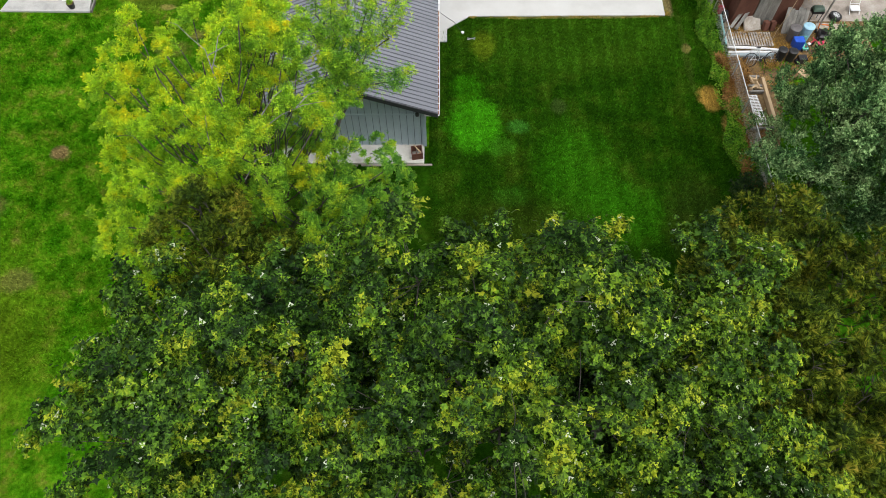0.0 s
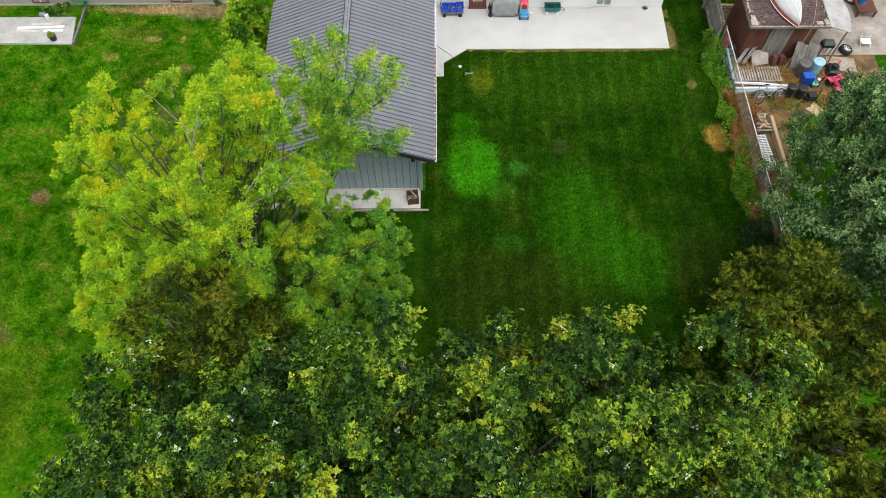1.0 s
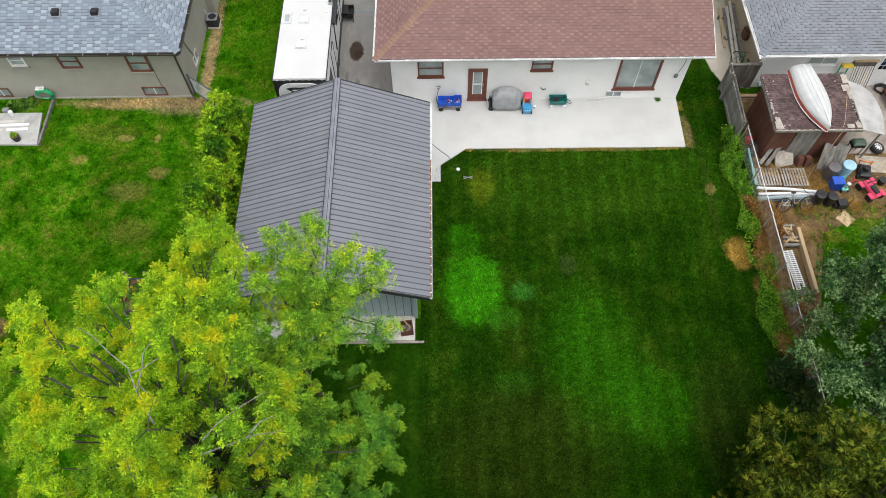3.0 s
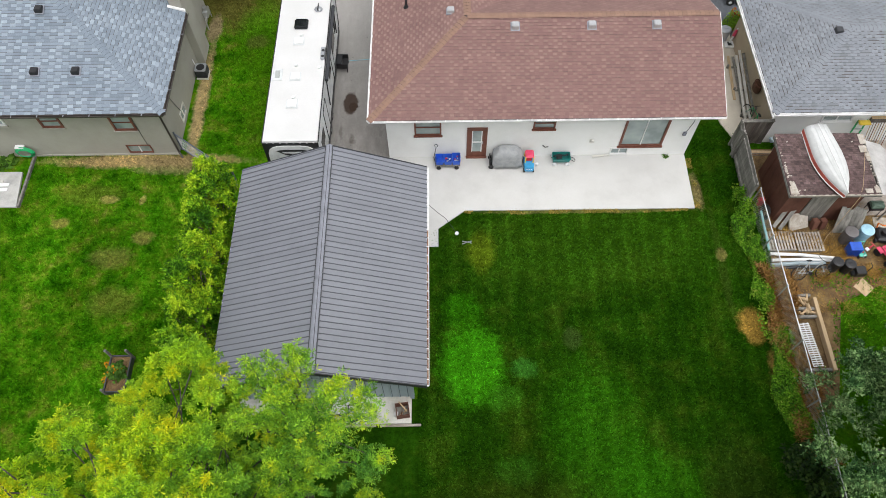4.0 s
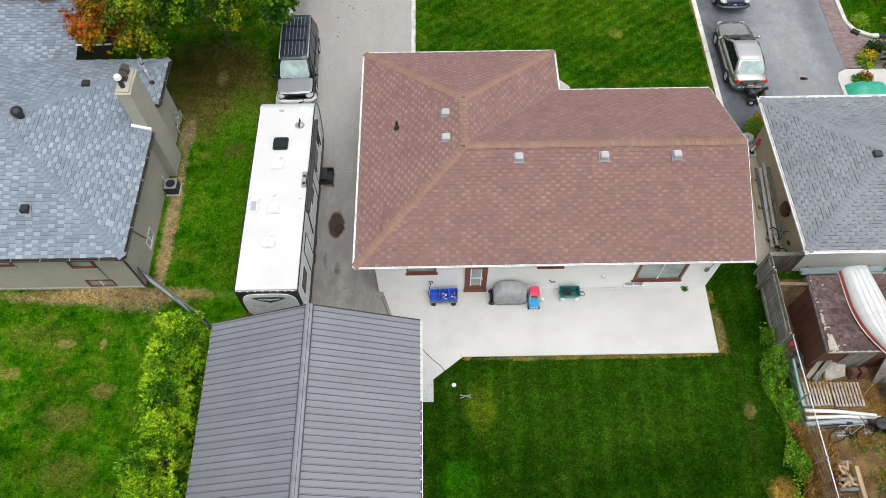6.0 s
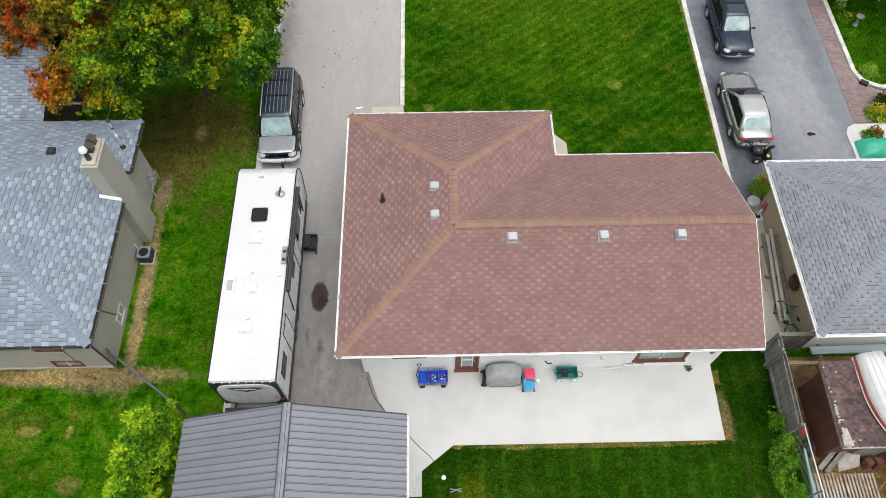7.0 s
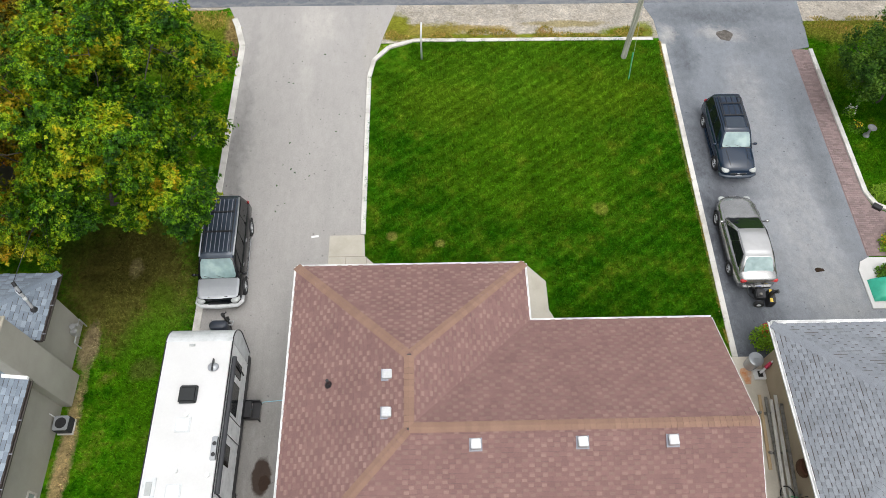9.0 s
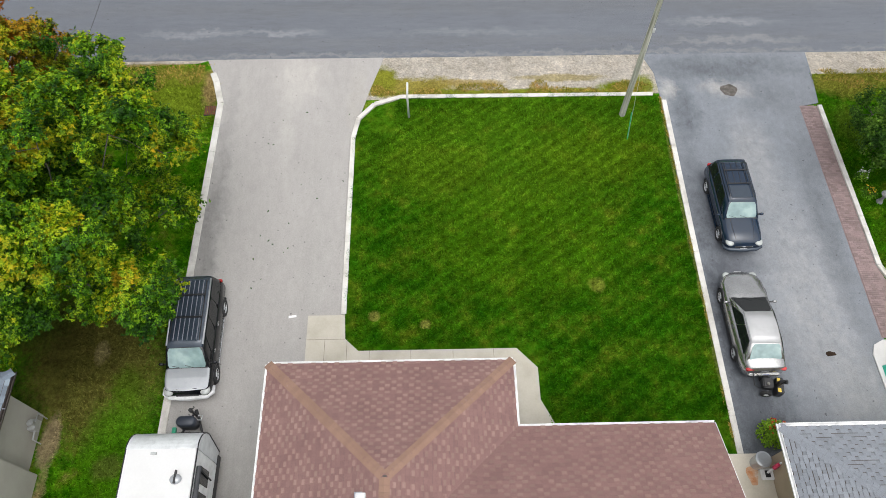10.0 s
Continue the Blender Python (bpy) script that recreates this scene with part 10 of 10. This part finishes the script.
shrub("chrysanthemum", 23.2, 49.1, 0.55, 0.6, 700, 0.09, M_lime, 203, "dense yellow chrysanthemum beside the trellis", "flowers", 0.006, M_yellowflower, 160)
shrub("dark_shrub", 23.9, 49.6, 0.7, 0.8, 800, 0.11, M_darkshrub, 204, "dark green shrub behind the chrysanthemum")
STRAP = ([(-0.07, 0, 0), (0.07, 0, 0), (0.06, 0.5, 0.3), (-0.06, 0.5, 0.3), (0, 1.0, 0.25)], [(0, 1, 2), (0, 2, 3), (3, 2, 4)])
for k, (x, y, r) in enumerate(((23.62, 51.85, 0.42), (25.4, 51.75, 0.4), (27.0, 51.8, 0.4))):
    shrub("hosta", x, y, r, 0.45, 420, 0.26, M_lime, 210 + k, "dense lime green strap-leaved clump behind the edging", "plant", 0.006, template=STRAP, upright=0.5)["group"] = "lime clumps in the bed"
shrub("white_flower_clump", 23.65, 56.6, 0.32, 0.55, 320, 0.065, M_fenceweed, 220, "loose clump of small white flowers", "flowers", 0.006, M_whiteflower, 24)
shrub("yellow_flower_clump", 23.75, 55.7, 0.4, 0.35, 420, 0.065, M_fenceweed, 221, "faded yellow flower clump on the lawn", "flowers", 0.006, M_yellowflower, 14)
for k, (x, y, r) in enumerate(((-19.05, 36.6, 0.38), (-18.65, 36.75, 0.22), (-19.5, 36.45, 0.25))):
    shrub("hosta", x, y, r, 0.3, 90, 0.2, M_shrub, 230 + k, "broad-leaved green hosta by the wall", "plant", 0.0, template=(LEAF_V, LEAF_F), upright=0.9)["group"] = "plants by the taupe wall"
shrub("bed_plants", -11.45, 26.35, 0.38, 0.5, 300, 0.12, M_shrub, 235, "leafy plants with orange flowers in the raised bed", "plants", 0.22, M_orangeflower, 10)
shrub("marigold_row", -11.92, 26.1, 0.14, 0.3, 160, 0.08, M_shrub, 236, "row of bright orange marigolds", "flowers", 0.0, M_orangeflower, 60)
shrub("marigold_row", -11.95, 26.7, 0.14, 0.3, 160, 0.08, M_shrub, 237, "row of bright orange marigolds", "flowers", 0.0, M_orangeflower, 60)
shrub("pot_plant", -18.72, 34.5, 0.14, 0.22, 60, 0.1, M_lime, 238, "yellow-green seedling in the black pot", "plant", 0.36)
shrub("wall_weed", 11.6, 36.5, 0.14, 0.12, 60, 0.06, M_shrub, 239, "green weed at the foot of the white wall", "weed", PZ)
for k, (x, y, r, h, m) in enumerate([(14.42, 34.2, 0.26, 0.9, M_fenceweed), (14.45, 33.5, 0.28, 1.1, M_fenceweed), (14.5, 32.7, 0.28, 0.9, M_fenceweed), (14.55, 31.8, 0.26, 0.8, M_fenceweed), (14.6, 31.0, 0.24, 0.6, M_fenceweed)]):
    shrub("climber", x, y, r, h, 900, 0.05, m, 250 + k, "leafy green climber over the chain-link fence", "climber")
shrub("dark_shrub", 14.3, 22.6, 0.8, 1.0, 900, 0.11, M_darkshrub, 270, "dark shrub under the spruces")
shrub("dark_shrub", 14.9, 21.6, 0.8, 1.2, 900, 0.11, M_darkshrub, 271, "dark shrub under the spruces")


def weed_strip(name, y0, y1, xa, xb, n, height, size, material, seed, label, template, thin=0.0):
    """Rank growth along the fence, thicker in some places than in others."""
    rng = np.random.default_rng(seed)
    y = y0 + (y1 - y0) * rng.random(n)
    x = xa + (xb - xa) * rng.random(n) + 0.25 * np.sin(y * 1.7 + seed)
    grow = np.array([0.5 + 1.1 * noise.noise((a * 1.1, b * 0.9, seed * 3.3)) for a, b in zip(x, y)])
    ok = grow > thin + 0.35 * rng.random(n)
    pos = np.stack([x, y, 0.02 + rng.random(n) * np.clip(grow, 0.1, 1.2) * height], 1)[ok]
    nr = np.array([0, 0, 0.8]) + rng.normal(size=(len(pos), 3)) * 0.5
    me = scatter(name, *template, pos, nr, size * (0.5 + rng.random(len(pos))), rng)
    return tagged(part(name, me, material), label, "weeds", kind="stuff")


weed_strip("green_weeds", 23.5, 34.6, 14.05, 14.95, 40000, 0.45, 0.055, M_fenceweed, 6, "rank green weeds along the chain-link fence", (LEAF_V, LEAF_F), 0.15)
weed_strip("lime_weeds", 26.5, 35.0, 14.2, 14.9, 1500, 0.45, 0.08, M_lime, 7, "pale green seedlings among the fence weeds", (LEAF_V, LEAF_F), 0.2)
weed_strip("dry_weeds", 22.5, 31.0, 14.5, 15.6, 9000, 0.4, 0.2, M_weed, 8, "dry brown stalks along the fence", BLADE, 0.12)
weed_strip("straw", 28.5, 34.8, 15.4, 21.5, 22000, 0.06, 0.12, M_straw, 9, "loose straw over the bare earth", ([(-0.03, 0, 0), (0.03, 0, 0), (0, 1, 0.1)], [(0, 1, 2)]), 0.25)
weed_strip("yard_grass", 20.5, 30.5, 16.8, 24.0, 16000, 0.05, 0.11, M_ground_blade, 10, "rough grass blades in the neighbouring yard", ([(-0.16, 0, 0), (0.16, 0, 0), (0, 0.75, 0.75)], [(0, 1, 2)]), 0.0)
for k, (x, y, r) in enumerate(((17.9, 31.75, 0.6), (17.2, 31.95, 0.55), (16.2, 32.2, 0.5), (15.6, 32.3, 0.4), (18.3, 31.2, 0.4), (17.2, 30.3, 0.45), (15.5, 30.1, 0.4), (19.3, 30.4, 0.4))):
    shrub("straw_heap", x, y, r, 0.16, 1100, 0.2, M_straw, 280 + k, "loose heap of yellow straw", "straw", template=([(-0.02, 0, 0), (0.02, 0, 0), (0, 1, 0.1)], [(0, 1, 2)]), upright=0.1)


# short grass blades over the mown lawns
def blades(name, x0, y0, x1, y1, n, z, material, seed, label, keep=None, size=0.11):
    rng = np.random.default_rng(seed)
    pos = np.stack([x0 + (x1 - x0) * rng.random(n), y0 + (y1 - y0) * rng.random(n), np.full(n, z)], 1)
    if keep:
        pos = pos[np.array([keep(a, b) for a, b, _ in pos])]
    nr = np.array([0, 0, 1.0]) + rng.normal(size=(len(pos), 3)) * 0.25
    me = scatter(name, [(-0.16, 0, 0), (0.16, 0, 0), (0, 0.75, 0.75)], [(0, 1, 2)], pos, nr, size * (0.6 + 0.8 * rng.random(len(pos))), rng)
    return tagged(part(name, me, material), label, "grass", kind="stuff")


blades("grass", -22, 14, -8.4, 37, 90000, -0.03, M_ground_blade, 301, "short uneven grass blades of the neighbouring lawn", lambda a, b: not (a < -17.6 and b > 34.1))
blades("grass", -10.4, 37, -6.5, 63, 30000, -0.03, M_ground_blade, 304, "short uneven grass blades beside the trailer")
blades("grass", 0.3, 13, 15.0, 38.2, 116000, 0.0, M_lawn_blade, 302, "short dark green grass blades of the back lawn", lambda a, b: (b < 33.6 or a > 12.6) and not (b > 31.8 and a < 1.1 + (b - 32.8) * 1.35))
blades("grass", 0.6, 45.5, 15.1, 61.5, 80000, 0.05, M_front_blade, 303, "short mown grass blades of the front lawn", lambda a, b: (b > 48.8 or a > 8.3) and not (a < 2.2 and b > 59.6))
blades("grass", 23.1, 51.2, 28.0, 63.0, 24000, 0.006, M_far_blade, 313, "short grass blades of the lawn beside the driveway")
blades("dry_grass", 23.5, 62.0, 28.0, 63.3, 3000, 0.006, M_drygrass, 314, "dry yellow-green grass before the street", lambda a, b: noise.noise((a * 0.9, b * 1.2, 8)) > -0.1)
blades("dry_grass", 0.9, 61.95, 15.0, 62.9, 9000, 0.004, M_drygrass, 305, "dry yellow-green grass on the road shoulder", lambda a, b: noise.noise((a * 0.9, b * 1.4, 3)) > (b - 62.2) * 0.9)
blades("dry_grass", -12.5, 62.2, -6.6, 64.2, 5000, -0.03, M_drygrass, 306, "dry yellow-green grass of the street verge", lambda a, b: a < -6.9 and noise.noise((a * 0.8, b * 0.9, 5)) > 0.1 - (b - 62.8) * 0.3)
# ragged fringes where the lawns meet their edgings
blades("grass_fringe", 14.94, 44.6, 15.33, 61.6, 12000, 0.05, M_drygrass, 307, "ragged yellowing grass along the driveway edging", lambda a, b: 0.0 < 15.12 + (b - 44.2) * 0.0116 - a < 0.13 and noise.noise((a * 3, b * 1.6, 7)) > 0.0, 0.065)
blades("grass_fringe", 2.4, 61.66, 14.9, 61.95, 5200, 0.05, M_front_blade, 308, "ragged grass leaning over the lawn edging", lambda a, b: noise.noise((a * 1.5, b * 2, 9)) > 0.0, 0.07)
blades("grass_fringe", 0.24, 50.3, 0.4, 59.4, 2600, 0.05, M_front_blade, 309, "ragged grass leaning over the lawn edging", lambda a, b: noise.noise((a * 2, b * 1.5, 4)) > 0.0, 0.07)
blades("grass_fringe", 2.2, 33.5, 12.5, 33.72, 4200, 0.02, M_drygrass, 310, "dry ragged grass along the patio edge", lambda a, b: noise.noise((a * 1.2, b * 2, 6)) > 0.12, 0.07)
blades("grass_fringe", 12.46, 33.7, 12.75, 36.4, 1500, 0.02, M_drygrass, 311, "dry ragged grass along the patio edge", lambda a, b: noise.noise((a * 2, b * 1.2, 2)) > 0.05, 0.07)
blades("grass_fringe", -6.75, 37.0, -6.48, 61.0, 4200, -0.02, M_ground_blade, 312, "ragged grass along the driveway kerb")

# ---------------------------------------------------------------- single shingles on the slope that is passed nearest
tab = Geo().add([(0, 0, 0), (0.16, 0, 0), (0.16, 0.148, 0), (0, 0.148, 0), (0, 0, 0.015), (0.16, 0, 0.015), (0.16, 0.095, 0.0092), (0, 0.095, 0.0092), (0.16, 0.148, 0.006), (0, 0.148, 0.006)],
                [(4, 5, 6, 7), (0, 1, 5, 4), (1, 2, 8, 6, 5), (3, 0, 4, 7, 9), (7, 6, 8, 9)]).mesh("shingle")
for m in (M_brown_sh, M_brown_sh2, M_butt):
    tab.materials.append(m)
tab.polygons.foreach_set("material_index", [0, 2, 0, 0, 1])
south_roof = next(c for c in house.children if c.name.startswith("roof"))
for m in picked_all:
    part("shingle", tab, None, south_roof).matrix_basis = m
